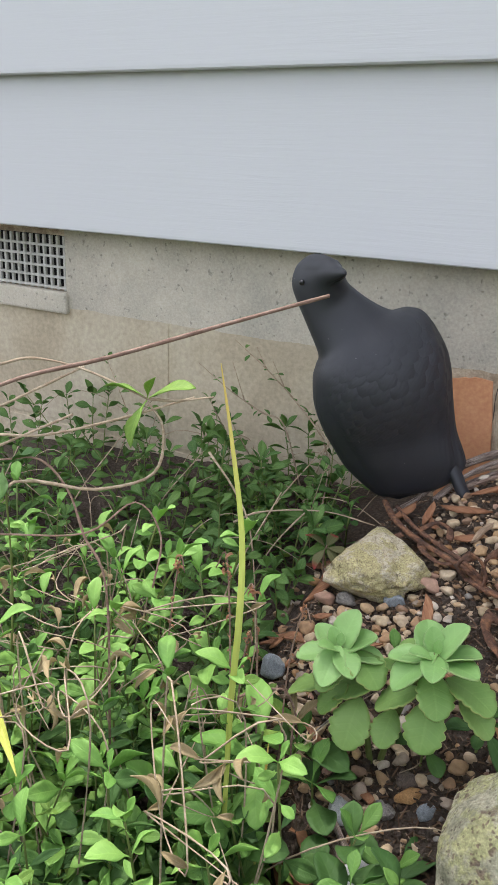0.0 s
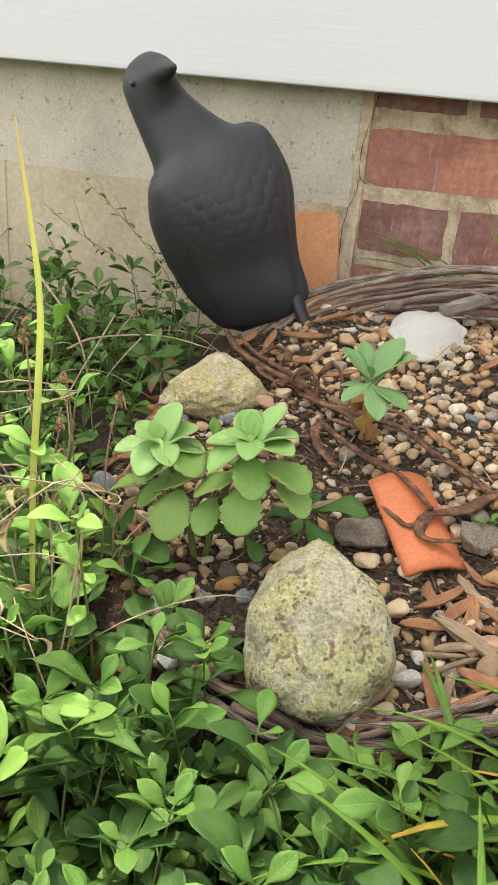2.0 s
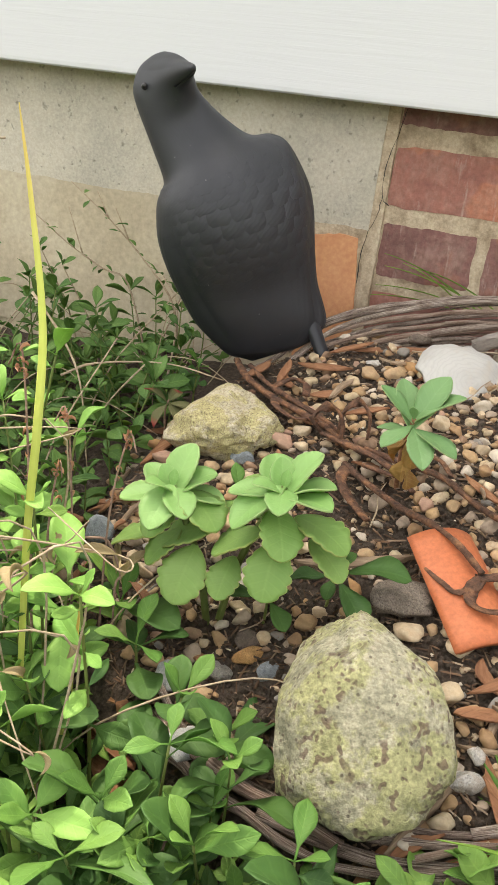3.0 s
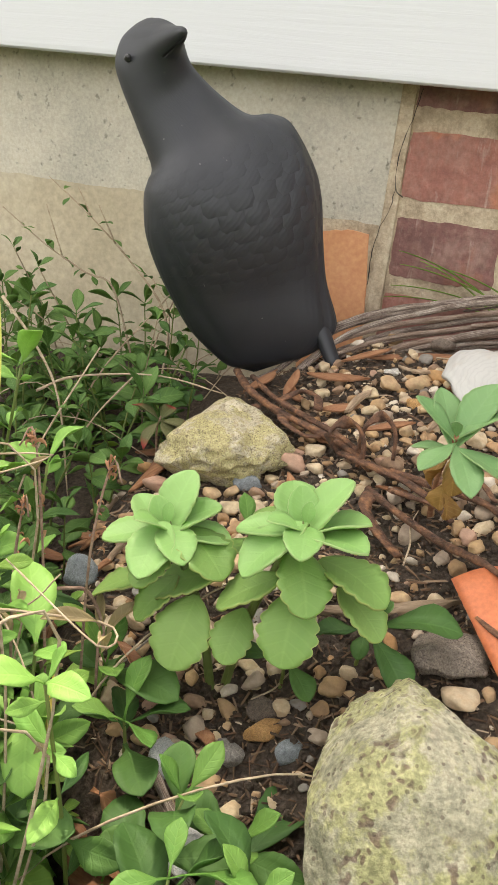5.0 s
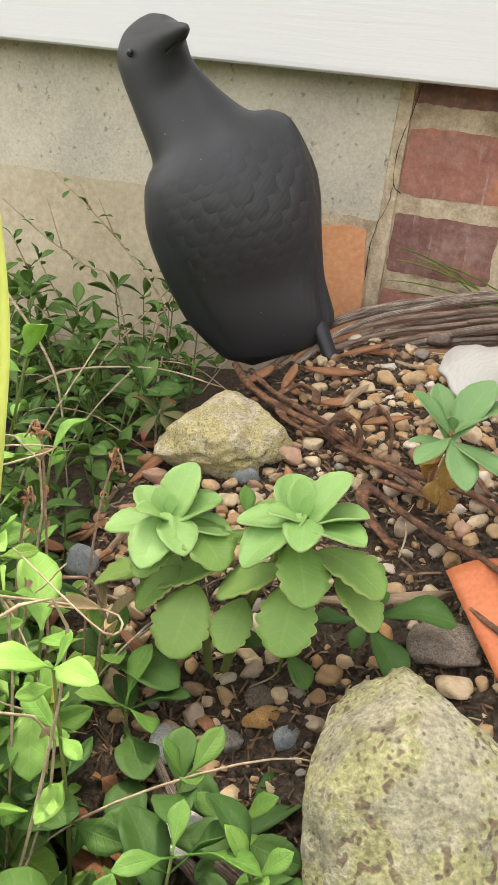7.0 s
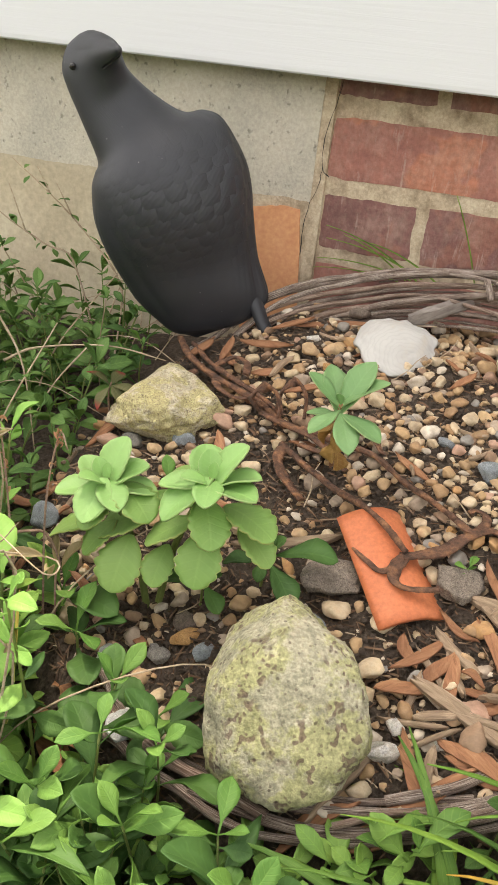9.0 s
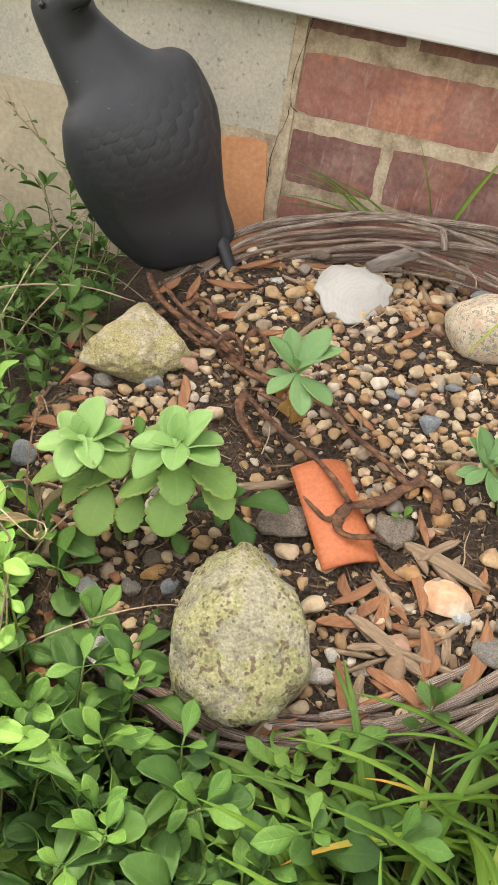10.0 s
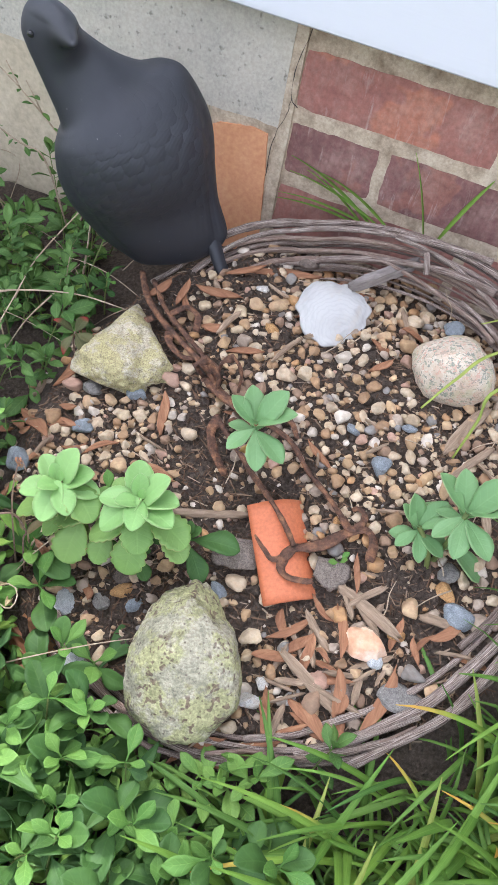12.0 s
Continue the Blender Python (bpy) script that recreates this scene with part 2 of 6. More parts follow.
def make_wood(name, dark, mid, light, along=(6, 90, 90), rough=0.85):
    n = Nodes(name)
    at = n.coords("Object", along)
    r = n.add("ShaderNodeObjectInfo").outputs["Random"]
    a, b = n.noise(3, 8, 0.7, at, 0.4), n.noise(35, 5, 0.6, n.coords("Object"))
    col = n.ramp(a, [(0.28, dark), (0.5, mid), (0.72, light)])
    col = n.mix(n.math("MULTIPLY", r, 0.5), col, tuple(c * 0.6 for c in mid))
    col = n.mix(n.ramp(b, [(0.5, (0, 0, 0)), (0.75, (0.6, 0.6, 0.6))]), col, dark)
    return n.done(col, rough, n.bump(a, 0.7, 0.002))


def make_cane():
    n = Nodes("weathered_cane")
    r = n.add("ShaderNodeObjectInfo").outputs["Random"]
    a = n.noise(3, 6, 0.65, n.coords("UV", (1.2, 1.5, 1)), 0.5)
    g = n.noise(4, 7, 0.75, n.coords("UV", (1.0, 4.5, 1)), 0.3)
    col = n.ramp(g, [(0.38, (0.045, 0.028, 0.02)), (0.45, (0.17, 0.115, 0.088)), (0.54, (0.44, 0.355, 0.295)), (0.62, (0.78, 0.70, 0.62))])
    col = n.mix(n.math("MULTIPLY", r, 0.35), col, n.ramp(a, [(0.38, (0.08, 0.045, 0.033)), (0.52, (0.20, 0.14, 0.11)), (0.66, (0.42, 0.34, 0.28))]))
    col = n.mix(n.math("MULTIPLY", n.math("GREATER_THAN", n.math("FRACT", n.math("MULTIPLY", r, 7.3)), 0.7), 0.35), col, (0.30, 0.175, 0.115))
    tone = n.ramp(n.math("FRACT", n.math("MULTIPLY", r, 3.7)), [(0.0, (0.40, 0.35, 0.32)), (0.35, (0.85, 0.82, 0.80)), (1.0, (1.0, 1.0, 1.0))])
    col = n.mix(1.0, col, tone, "MULTIPLY")
    return n.done(col, 0.72, n.bump(g, 0.9, 0.002))


def make_crow():
    n = Nodes("matte_black_plastic")
    at = n.coords("Object")
    a, b = n.noise(14, 5, 0.6, at), n.noise(300, 3, 0.6, at)
    col = n.ramp(a, [(0.3, (0.023, 0.0245, 0.029)), (0.7, (0.036, 0.038, 0.045))])
    dust = n.ramp(n.noise(230, 1, 0.5, at), [(0.79, (0, 0, 0)), (0.82, (1, 1, 1))])
    col = n.mix(n.math("MULTIPLY", dust, 0.5), col, (0.35, 0.34, 0.32))
    uv = n.add("ShaderNodeSeparateXYZ", {0: n.coords("UV")})
    warp = n.math("MULTIPLY", n.math("SUBTRACT", n.noise(26, 3, 0.6, at), 0.5), 0.022)
    u, v = n.math("ADD", uv.outputs[0], warp), n.math("ADD", uv.outputs[1], warp)

    def scale(shift):
        """One of two staggered lattices of overlapping feather tips."""
        fu = n.math("SUBTRACT", n.math("FRACT", n.math("ADD", n.math("MULTIPLY", u, 22.0), shift)), 0.5)
        fv = n.math("SUBTRACT", n.math("FRACT", n.math("ADD", n.math("MULTIPLY", v, 15.0), shift)), 0.5)
        r2 = n.math("ADD", n.math("MULTIPLY", fu, fu), n.math("MULTIPLY", fv, fv))
        return n.math("ADD", n.math("SUBTRACT", 1.0, n.math("MULTIPLY", r2, 2.2)), n.math("MULTIPLY", fv, 1.5))

    def between(x, lo, hi, soft):
        up = n.add("ShaderNodeMapRange", {0: x, 1: lo - soft, 2: lo + soft}, interpolation_type="SMOOTHSTEP").outputs[0]
        down = n.add("ShaderNodeMapRange", {0: x, 1: hi - soft, 2: hi + soft, 3: 1.0, 4: 0.0}, interpolation_type="SMOOTHSTEP").outputs[0]
        return n.math("MULTIPLY", up, down)

    tips = n.math("MAXIMUM", scale(0.0), scale(0.5))
    barb = n.math("SINE", n.math("ADD", n.math("MULTIPLY", u, 420.0), n.math("MULTIPLY", v, 500.0)))
    back = n.math("MULTIPLY", between(u, 0.36, 0.70, 0.07), between(v, 0.40, 0.68, 0.10))
    quill = n.math("SINE", n.math("ADD", n.math("MULTIPLY", u, 330.0), n.math("MULTIPLY", v, 40.0)))
    wings = n.math("ADD", n.math("MULTIPLY", between(u, 0.10, 0.31, 0.03), between(v, 0.45, 0.95, 0.06)), n.math("MULTIPLY", between(u, 0.60, 0.85, 0.05), between(v, 0.68, 0.92, 0.06)))
    nape = n.math("MULTIPLY", n.noise(8, 4, 0.6, n.coords("UV", (22, 5, 1))), between(v, 0.10, 0.42, 0.08))
    h = n.math("MULTIPLY", n.math("ADD", tips, n.math("MULTIPLY", barb, 0.020)), back)
    h = n.math("ADD", h, n.math("ADD", n.math("MULTIPLY", n.math("MULTIPLY", quill, 0.035), wings), n.math("MULTIPLY", nape, 0.07)))
    # the gape: a fine groove along the bill
    off = n.math("ABSOLUTE", n.math("SUBTRACT", n.add("ShaderNodeVectorMath", {0: at, 1: (-0.598, -0.351, 0.7206)}, operation="DOT_PRODUCT").outputs["Value"], 0.1636))
    out = n.add("ShaderNodeVectorMath", {0: at, 1: (0.754, -0.611, 0.239)}, operation="DOT_PRODUCT").outputs["Value"]
    line = n.math("MULTIPLY", n.ramp(n.math("MULTIPLY", off, 400.0), [(0.1, (1, 1, 1)), (0.5, (0, 0, 0))]), n.math("GREATER_THAN", out, -0.6180))
    h = n.math("SUBTRACT", h, n.math("MULTIPLY", line, 0.9))
    return n.done(col, 0.50, n.bump(b, 0.12, 0.0005, n.bump(h, 0.8, 0.0032)))


def make_shell():
    n = Nodes("weathered_shell")
    at = n.coords("Object")
    rings = n.add("ShaderNodeTexWave", {"Vector": n.add("ShaderNodeVectorMath", {0: at, 1: (0.008, -0.022, 0.0)}, operation="SUBTRACT").outputs[0],
                                        "Scale": 70.0, "Distortion": 9.0, "Detail": 4.0, "Detail Scale": 1.2}, wave_type="RINGS", rings_direction="Z").outputs["Fac"]
    a, b = n.noise(60, 6, 0.65, at), n.noise(22, 4, 0.6, at)
    col = n.ramp(rings, [(0.05, (0.450, 0.440, 0.415)), (0.35, (0.482, 0.472, 0.443))])
    col = n.mix(n.ramp(b, [(0.44, (0, 0, 0)), (0.70, (0.7, 0.7, 0.7))]), col, (0.40, 0.385, 0.365))
    col = n.mix(n.ramp(a, [(0.55, (0, 0, 0)), (0.75, (0.5, 0.5, 0.5))]), col, (0.48, 0.41, 0.32))
    return n.done(col, 0.6, n.bump(a, 0.3, 0.001, n.bump(rings, 0.14, 0.0006)))


M_SOIL, M_SIDING, M_CONC, M_BRICK = make_soil(), make_siding(), make_concrete(), make_brick("old_red_brick", ((0.34, 0.135, 0.105), (0.42, 0.17, 0.125), (0.50, 0.25, 0.19)), 0.3)
M_PLUM_BRICK = make_brick("plum_brick", ((0.17, 0.082, 0.072), (0.24, 0.112, 0.098), (0.32, 0.165, 0.14)), 0.3, 0.2)
M_MORTAR = mottled("sandy_mortar", (0.28, 0.205, 0.135), (0.51, 0.405, 0.285), (0.68, 0.57, 0.42), 50, 0.95, 0.8, 0.0035, 7)
M_TAN = mottled("tan_painted_block", (0.42, 0.35, 0.24), (0.53, 0.45, 0.32), (0.62, 0.545, 0.41), 7, 0.9, 0.5, 0.002, 18)
M_ORANGE = mottled("orange_painted_brick", (0.64, 0.28, 0.13), (0.70, 0.33, 0.165), (0.74, 0.37, 0.20), 12, 0.85, 0.35, 0.0015, 14)
M_TERRA = mottled("terracotta", (0.48, 0.135, 0.052), (0.53, 0.155, 0.062), (0.57, 0.185, 0.08), 14, 0.62, 0.10, 0.0004, 22)
M_VENT = mottled("painted_vent", (0.42, 0.42, 0.37), (0.52, 0.51, 0.46), (0.58, 0.57, 0.52), 20, 0.7, 0.2, 0.001)
# near-black colour stands in for shade inside the cracks and the vent
M_DARK = mottled("void_shade_black", (0.01, 0.01, 0.01), (0.015, 0.015, 0.014), (0.02, 0.02, 0.02), 10)
M_RUST = mottled("rusted_iron", (0.045, 0.026, 0.019), (0.15, 0.075, 0.045), (0.36, 0.17, 0.08), 110, 0.95, 1.0, 0.004, 6)
M_GRAVEL, M_CANE, M_CROW, M_SHELL = make_gravel(), make_cane(), make_crow(), make_shell()
M_EYE = mottled("glossy_black", (0.02, 0.02, 0.02), (0.03, 0.03, 0.03), (0.05, 0.05, 0.05), 40, 0.08, 0.1, 0.0002)
M_BOULDER = make_boulder("lichened_boulder", (0.32, 0.30, 0.20), (0.57, 0.525, 0.38), (0.43, 0.42, 0.185), (0.15, 0.085, 0.07), 19, 0.40)
M_ROCK_B = make_boulder("yellow_grey_rock", (0.46, 0.40, 0.26), (0.70, 0.62, 0.45), (0.54, 0.47, 0.21), (0.20, 0.16, 0.09), 34, 0.30)
M_GRANITE = make_granite()
M_BLUE = make_boulder("blue_grey_granite", (0.17, 0.19, 0.205), (0.34, 0.37, 0.385), (0.24, 0.265, 0.275), (0.06, 0.07, 0.08), 140, 0.32)
M_PALE = make_boulder("speckled_pale_granite", (0.50, 0.51, 0.49), (0.72, 0.72, 0.69), (0.56, 0.58, 0.56), (0.06, 0.07, 0.07), 150, 0.36)
M_WHITE = make_boulder("white_quartz", (0.55, 0.52, 0.47), (0.76, 0.74, 0.70), (0.64, 0.58, 0.5), (0.4, 0.34, 0.28), 60, 0.28)
M_OCHRE = make_boulder("ochre_stone", (0.42, 0.22, 0.08), (0.60, 0.36, 0.15), (0.5, 0.28, 0.11), (0.3, 0.15, 0.06), 90, 0.3)
M_BROWN = make_boulder("dark_brown_stone", (0.12, 0.09, 0.072), (0.25, 0.195, 0.155), (0.17, 0.13, 0.10), (0.07, 0.052, 0.042), 80, 0.36)
M_CLOD = make_boulder("rough_grey_brown_stone", (0.20, 0.16, 0.125), (0.35, 0.29, 0.235), (0.26, 0.21, 0.165), (0.12, 0.09, 0.07), 45, 0.33)
M_SLATE = make_boulder("flat_grey_stone", (0.20, 0.185, 0.165), (0.34, 0.315, 0.28), (0.26, 0.24, 0.21), (0.14, 0.12, 0.10), 60, 0.33)
M_PEACH = mottled("peach_stone", (0.62, 0.31, 0.17), (0.72, 0.42, 0.26), (0.82, 0.70, 0.56), 34, 0.6, 0.3, 0.001, 6)
M_CHIP = make_wood("grey_wood_chip", (0.15, 0.10, 0.065), (0.36, 0.255, 0.165), (0.58, 0.45, 0.32))
M_BARK = make_wood("red_brown_bark", (0.13, 0.055, 0.028), (0.34, 0.155, 0.075), (0.48, 0.26, 0.135))
M_STICK = make_wood("grey_driftwood", (0.15, 0.12, 0.105), (0.33, 0.285, 0.25), (0.54, 0.49, 0.44))
M_TWIG = make_wood("dry_twig", (0.26, 0.18, 0.11), (0.48, 0.37, 0.25), (0.70, 0.60, 0.45))
M_PINK_TWIG = make_wood("pinkish_twig", (0.17, 0.10, 0.075), (0.34, 0.215, 0.155), (0.54, 0.40, 0.31))
M_STEM = make_leaf("green_stem", (0.13, 0.19, 0.05), (0.26, 0.30, 0.09))
M_SEDUM = make_leaf("sedum_leaf", (0.27, 0.49, 0.14), (0.40, 0.64, 0.235), edge=(0.52, 0.64, 0.30), shine=0.5, vein=0.07)
M_SEDUM_B = make_leaf("grey_green_sedum_leaf", (0.175, 0.345, 0.125), (0.265, 0.45, 0.185), edge=(0.40, 0.52, 0.25), shine=0.5, vein=0.09)
M_SEDUM_OLD = make_leaf("old_sedum_leaf", (0.20, 0.37, 0.085), (0.34, 0.52, 0.15), edge=(0.50, 0.52, 0.18), shine=0.5, vein=0.09)
M_YOUNG = make_leaf("weed_tip_leaf", (0.105, 0.26, 0.045), (0.21, 0.375, 0.075))
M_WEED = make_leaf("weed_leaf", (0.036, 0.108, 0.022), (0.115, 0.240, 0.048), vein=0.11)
M_BRIGHT = make_leaf("young_weed_leaf", (0.17, 0.33, 0.05), (0.34, 0.50, 0.09))
# weed leaf green raised so part of the sunlight sits in the colour
M_SUNNY = make_leaf("sun_brightened_weed_leaf", (0.15, 0.36, 0.06), (0.36, 0.60, 0.14), vein=0.11)
M_SMALL = make_leaf("small_shrub_leaf", (0.055, 0.145, 0.028), (0.185, 0.325, 0.07))
M_REDLEAF = make_leaf("reddened_leaf", (0.10, 0.12, 0.04), (0.18, 0.17, 0.07), tip=(0.34, 0.05, 0.04))
M_BLADE = make_leaf("grass_blade", (0.10, 0.24, 0.03), (0.27, 0.45, 0.06), vein=0.15, strap=True)
M_BLADE_Y = make_leaf("yellowing_blade", (0.14, 0.30, 0.035), (0.30, 0.47, 0.06), tip=(0.70, 0.42, 0.07), vein=0.15, strap=True)
M_BLADE_P = make_leaf("pale_yellow_blade", (0.58, 0.62, 0.10), (0.72, 0.72, 0.18), edge=(0.74, 0.70, 0.28), vein=0.3, strap=True)
M_SPIKE = make_leaf("striped_yellow_blade", (0.54, 0.62, 0.12), (0.72, 0.76, 0.20), edge=(0.80, 0.76, 0.28), tip=(0.72, 0.56, 0.14), vein=0.08, strap=True)
M_BLADE_D = make_leaf("dull_yellow_blade", (0.28, 0.37, 0.06), (0.42, 0.47, 0.11), vein=0.2, strap=True)
M_COVER = make_leaf("ground_cover_leaf", (0.08, 0.21, 0.04), (0.32, 0.52, 0.10), vein=0.16, island=True)
M_TURF = make_leaf("turf_blade", (0.05, 0.15, 0.022), (0.22, 0.38, 0.06), vein=0.15, strap=True, island=True)
M_DRY = make_leaf("dry_leaf", (0.22, 0.09, 0.04), (0.42, 0.21, 0.10), shine=0.7, vein=0.2)
M_STRAW = make_leaf("withered_leaf", (0.34, 0.26, 0.13), (0.50, 0.40, 0.22), shine=0.7, vein=0.2)
M_CURL = make_leaf("curled_dry_petal", (0.38, 0.17, 0.09), (0.62, 0.36, 0.22), shine=0.7, vein=0.2)
M_GOLD = make_leaf("yellow_withered_leaf", (0.30, 0.145, 0.04), (0.62, 0.40, 0.13), shine=0.7, vein=0.2)


# ---- mesh helpers ----
def mesh_of(name, verts, faces, mat, smooth=True, uvs=None):
    me = bpy.data.meshes.new(name)
    me.from_pydata([tuple(v) for v in verts], [], [tuple(f) for f in faces])
    if uvs is not None:
        idx = np.zeros(len(me.loops), dtype=np.int32)
        me.loops.foreach_get("vertex_index", idx)
        me.uv_layers.new(name="UVMap").data.foreach_set("uv", np.asarray(uvs, dtype=np.float32)[idx].ravel())
    if smooth:
        me.polygons.foreach_set("use_smooth", [True] * len(me.polygons))
    me.materials.append(mat)
    me.update()
    return me


def mesh_from(name, bm, mat, smooth=False):
    me = bpy.data.meshes.new(name)
    bm.to_mesh(me)
    bm.free()
    if smooth:
        me.polygons.foreach_set("use_smooth", [True] * len(me.polygons))
    me.materials.append(mat)
    return me


def put(name, me, parent=None, at=None, label=""):
    ob = new(name, me)
    if parent is not None:
        ob.parent = parent
    if at is not None:
        ob.matrix_basis = at
    return tagged(ob, label)


def thing(name, me, at, label, category, group="", kind=""):
    ob = new(name, me)
    ob.matrix_basis = at
    return tagged(ob, label, category, group, kind)


def box_bm(x0, x1, y0, y1, z0, z1, bevel=0.0, seg=2):
    bm = bmesh.new()
    bmesh.ops.create_cube(bm, size=1, matrix=Matrix.Translation(((x0 + x1) / 2, (y0 + y1) / 2, (z0 + z1) / 2)) @ Matrix.Diagonal((x1 - x0, y1 - y0, z1 - z0, 1)))
    if bevel:
        bmesh.ops.bevel(bm, geom=bm.edges[:], offset=bevel, segments=seg, affect="EDGES", profile=0.6)
    return bm


def smooth_path(points, steps):
    """A Catmull-Rom curve through the points, with even steps per span."""
    p = [Vector(q) for q in points]
    p = [p[0] * 2 - p[1]] + p + [p[-1] * 2 - p[-2]]
    out = []
    for i in range(1, len(p) - 2):
        for k in range(steps):
            t = k / steps
            a, b, c, d = p[i - 1], p[i], p[i + 1], p[i + 2]
            out.append(0.5 * (2 * b + (c - a) * t + (2 * a - 5 * b + 4 * c - d) * t * t + (3 * b - a - 3 * c + d) * t ** 3))
    return out + [p[-2]]


def tube_data(path, radii, seg=6, flat=1.0):
    """Vertices, faces and uvs of a tube along a path, closed at both ends."""
    n, verts, uvs, faces = len(path), [], [], []
    up = Vector((0.13, 0.21, 0.97))
    length = 0.0
    for i, p in enumerate(path):
        d = (path[min(i + 1, n - 1)] - path[max(i - 1, 0)]).normalized()
        if abs(d.dot(up)) > 0.97:
            up = Vector((0.97, 0.13, 0.21))
        s = d.cross(up).normalized()
        w = s.cross(d)
        length += (path[i] - path[i - 1]).length if i else 0
        for k in range(seg):
            a = 2 * math.pi * k / seg
            verts.append(p + (s * math.cos(a) + w * (math.sin(a) * flat)) * radii[i])
            uvs.append((length * 10, abs(2 * k / seg - 1)))
    for i in range(n - 1):
        for k in range(seg):
            a, b = i * seg + k, i * seg + (k + 1) % seg
            faces.append((a, b, b + seg, a + seg))
    faces += [tuple(range(seg))[::-1], tuple(range((n - 1) * seg, n * seg))]
    return verts, faces, uvs


def tube(name, points, r0, r1, mat, steps=5, seg=6, rough=0.0, flat=1.0):
    path = smooth_path(points, steps)
    n = len(path)
    radii = [(r0 + (r1 - r0) * i / (n - 1)) * (1 + rough * (noise.noise(p * 60) + 0.7 * noise.noise(p * 330))) for i, p in enumerate(path)]
    v, f, uv = tube_data(path, radii, seg, flat)
    return mesh_of(name, v, f, mat, True, uv)


def leaf_mesh(name, length, width, mat, wide_at=0.5, droop=0.4, fold=0.15, teeth=0.0, thick=0.0006, stalk=0.12, wave=0.0, nu=9, nv=4, blunt=1.0, curl=0.0, scallops=0, depth=0.12):
    """A leaf along +x with its upper face to +z: a fleshy or thin closed blade with a bent midrib."""
    top, uvs = [], []
    x = z = ang = 0.0
    lift = droop * 0.5
    for i in range(nu + 1):
        u = i / nu
        if i:
            ang = lift - droop * u
            x += length / nu * math.cos(ang)
            z += length / nu * math.sin(ang)
        k = max(0.0, (u - stalk) / (1 - stalk))
        shape = math.sin(math.pi * k ** (math.log(0.5) / math.log(wide_at))) if 0 < k < 1 else 0.0
        half = width / 2 * max(shape, 0.0) ** (0.75 / blunt)
        half = max(half, width * (0.05 if u <= stalk else 0.02))
        if teeth and i % 2 and 0.36 < u < 0.98:
            half *= 1 + teeth
        if scallops and u > 0.25:
            half *= 1 + depth * (abs(math.sin(math.pi * scallops * u)) - 0.7) * min(1.0, (u - 0.25) * 6)
        for j in range(nv + 1):
            v = j / nv * 2 - 1
            bend = curl * v * v
            top.append((x - math.sin(ang) * fold * half * v * v, half * v * math.cos(bend), z + math.cos(ang) * fold * half * (1.6 * v * v) + wave * half * math.sin(7 * u + 2.6 * v) * abs(v)))
            uvs.append((u, j / nv))
    m = len(top)
    verts = top + [(a, b, c - thick) for a, b, c in top]
    faces, w = [], nv + 1
    for i in range(nu):
        for j in range(nv):
            a = i * w + j
            faces.append((a, a + w, a + w + 1, a + 1))
            faces.append((m + a, m + a + 1, m + a + w + 1, m + a + w))
        a, b = i * w, i * w + nv
        faces.append((a, m + a, m + a + w, a + w))
        faces.append((b, b + w, m + b + w, m + b))
    for j in range(nv):
        a, b = j, nu * w + j
        faces.append((a, a + 1, m + a + 1, m + a))
        faces.append((b, m + b, m + b + 1, b + 1))
    return mesh_of(name, verts, faces, mat, True, uvs + uvs)


def blade_mesh(name, length, width, mat, lean, bend, nu=12, thick=0.0005, twist=0.3):
    """A strap of grass that rises from the origin and arches over towards +x."""
    top, uvs = [], []
    x = z = 0.0
    for i in range(nu + 1):
        u = i / nu
        ang = radians(90) - lean - bend * u ** 1.3
        if i:
            x += length / nu * math.cos(ang)
            z += length / nu * math.sin(ang)
        half = width / 2 * min(1.0, 0.55 + 2.0 * u) * (1 - u ** 3.5) + 0.0003
        tw = twist * u
        for v in (-1, 0, 1):
            drop = -0.25 * half * (1 - abs(v))
            top.append((x - math.sin(ang) * (drop + half * v * math.sin(tw)), half * v * math.cos(tw), z + math.cos(ang) * (drop + half * v * math.sin(tw))))
            uvs.append((u, (v + 1) / 2))
    m = len(top)
    verts = top + [(a + thick * 0.4, b, c - thick) for a, b, c in top]
    faces = []
    for i in range(nu):
        for j in range(2):
            a = i * 3 + j
            faces += [(a, a + 3, a + 4, a + 1), (m + a, m + a + 1, m + a + 4, m + a + 3)]
        a, b = i * 3, i * 3 + 2
        faces += [(a, m + a, m + a + 3, a + 3), (b, b + 3, m + b + 3, m + b)]
    return mesh_of(name, verts, faces, mat, True, uvs + uvs)


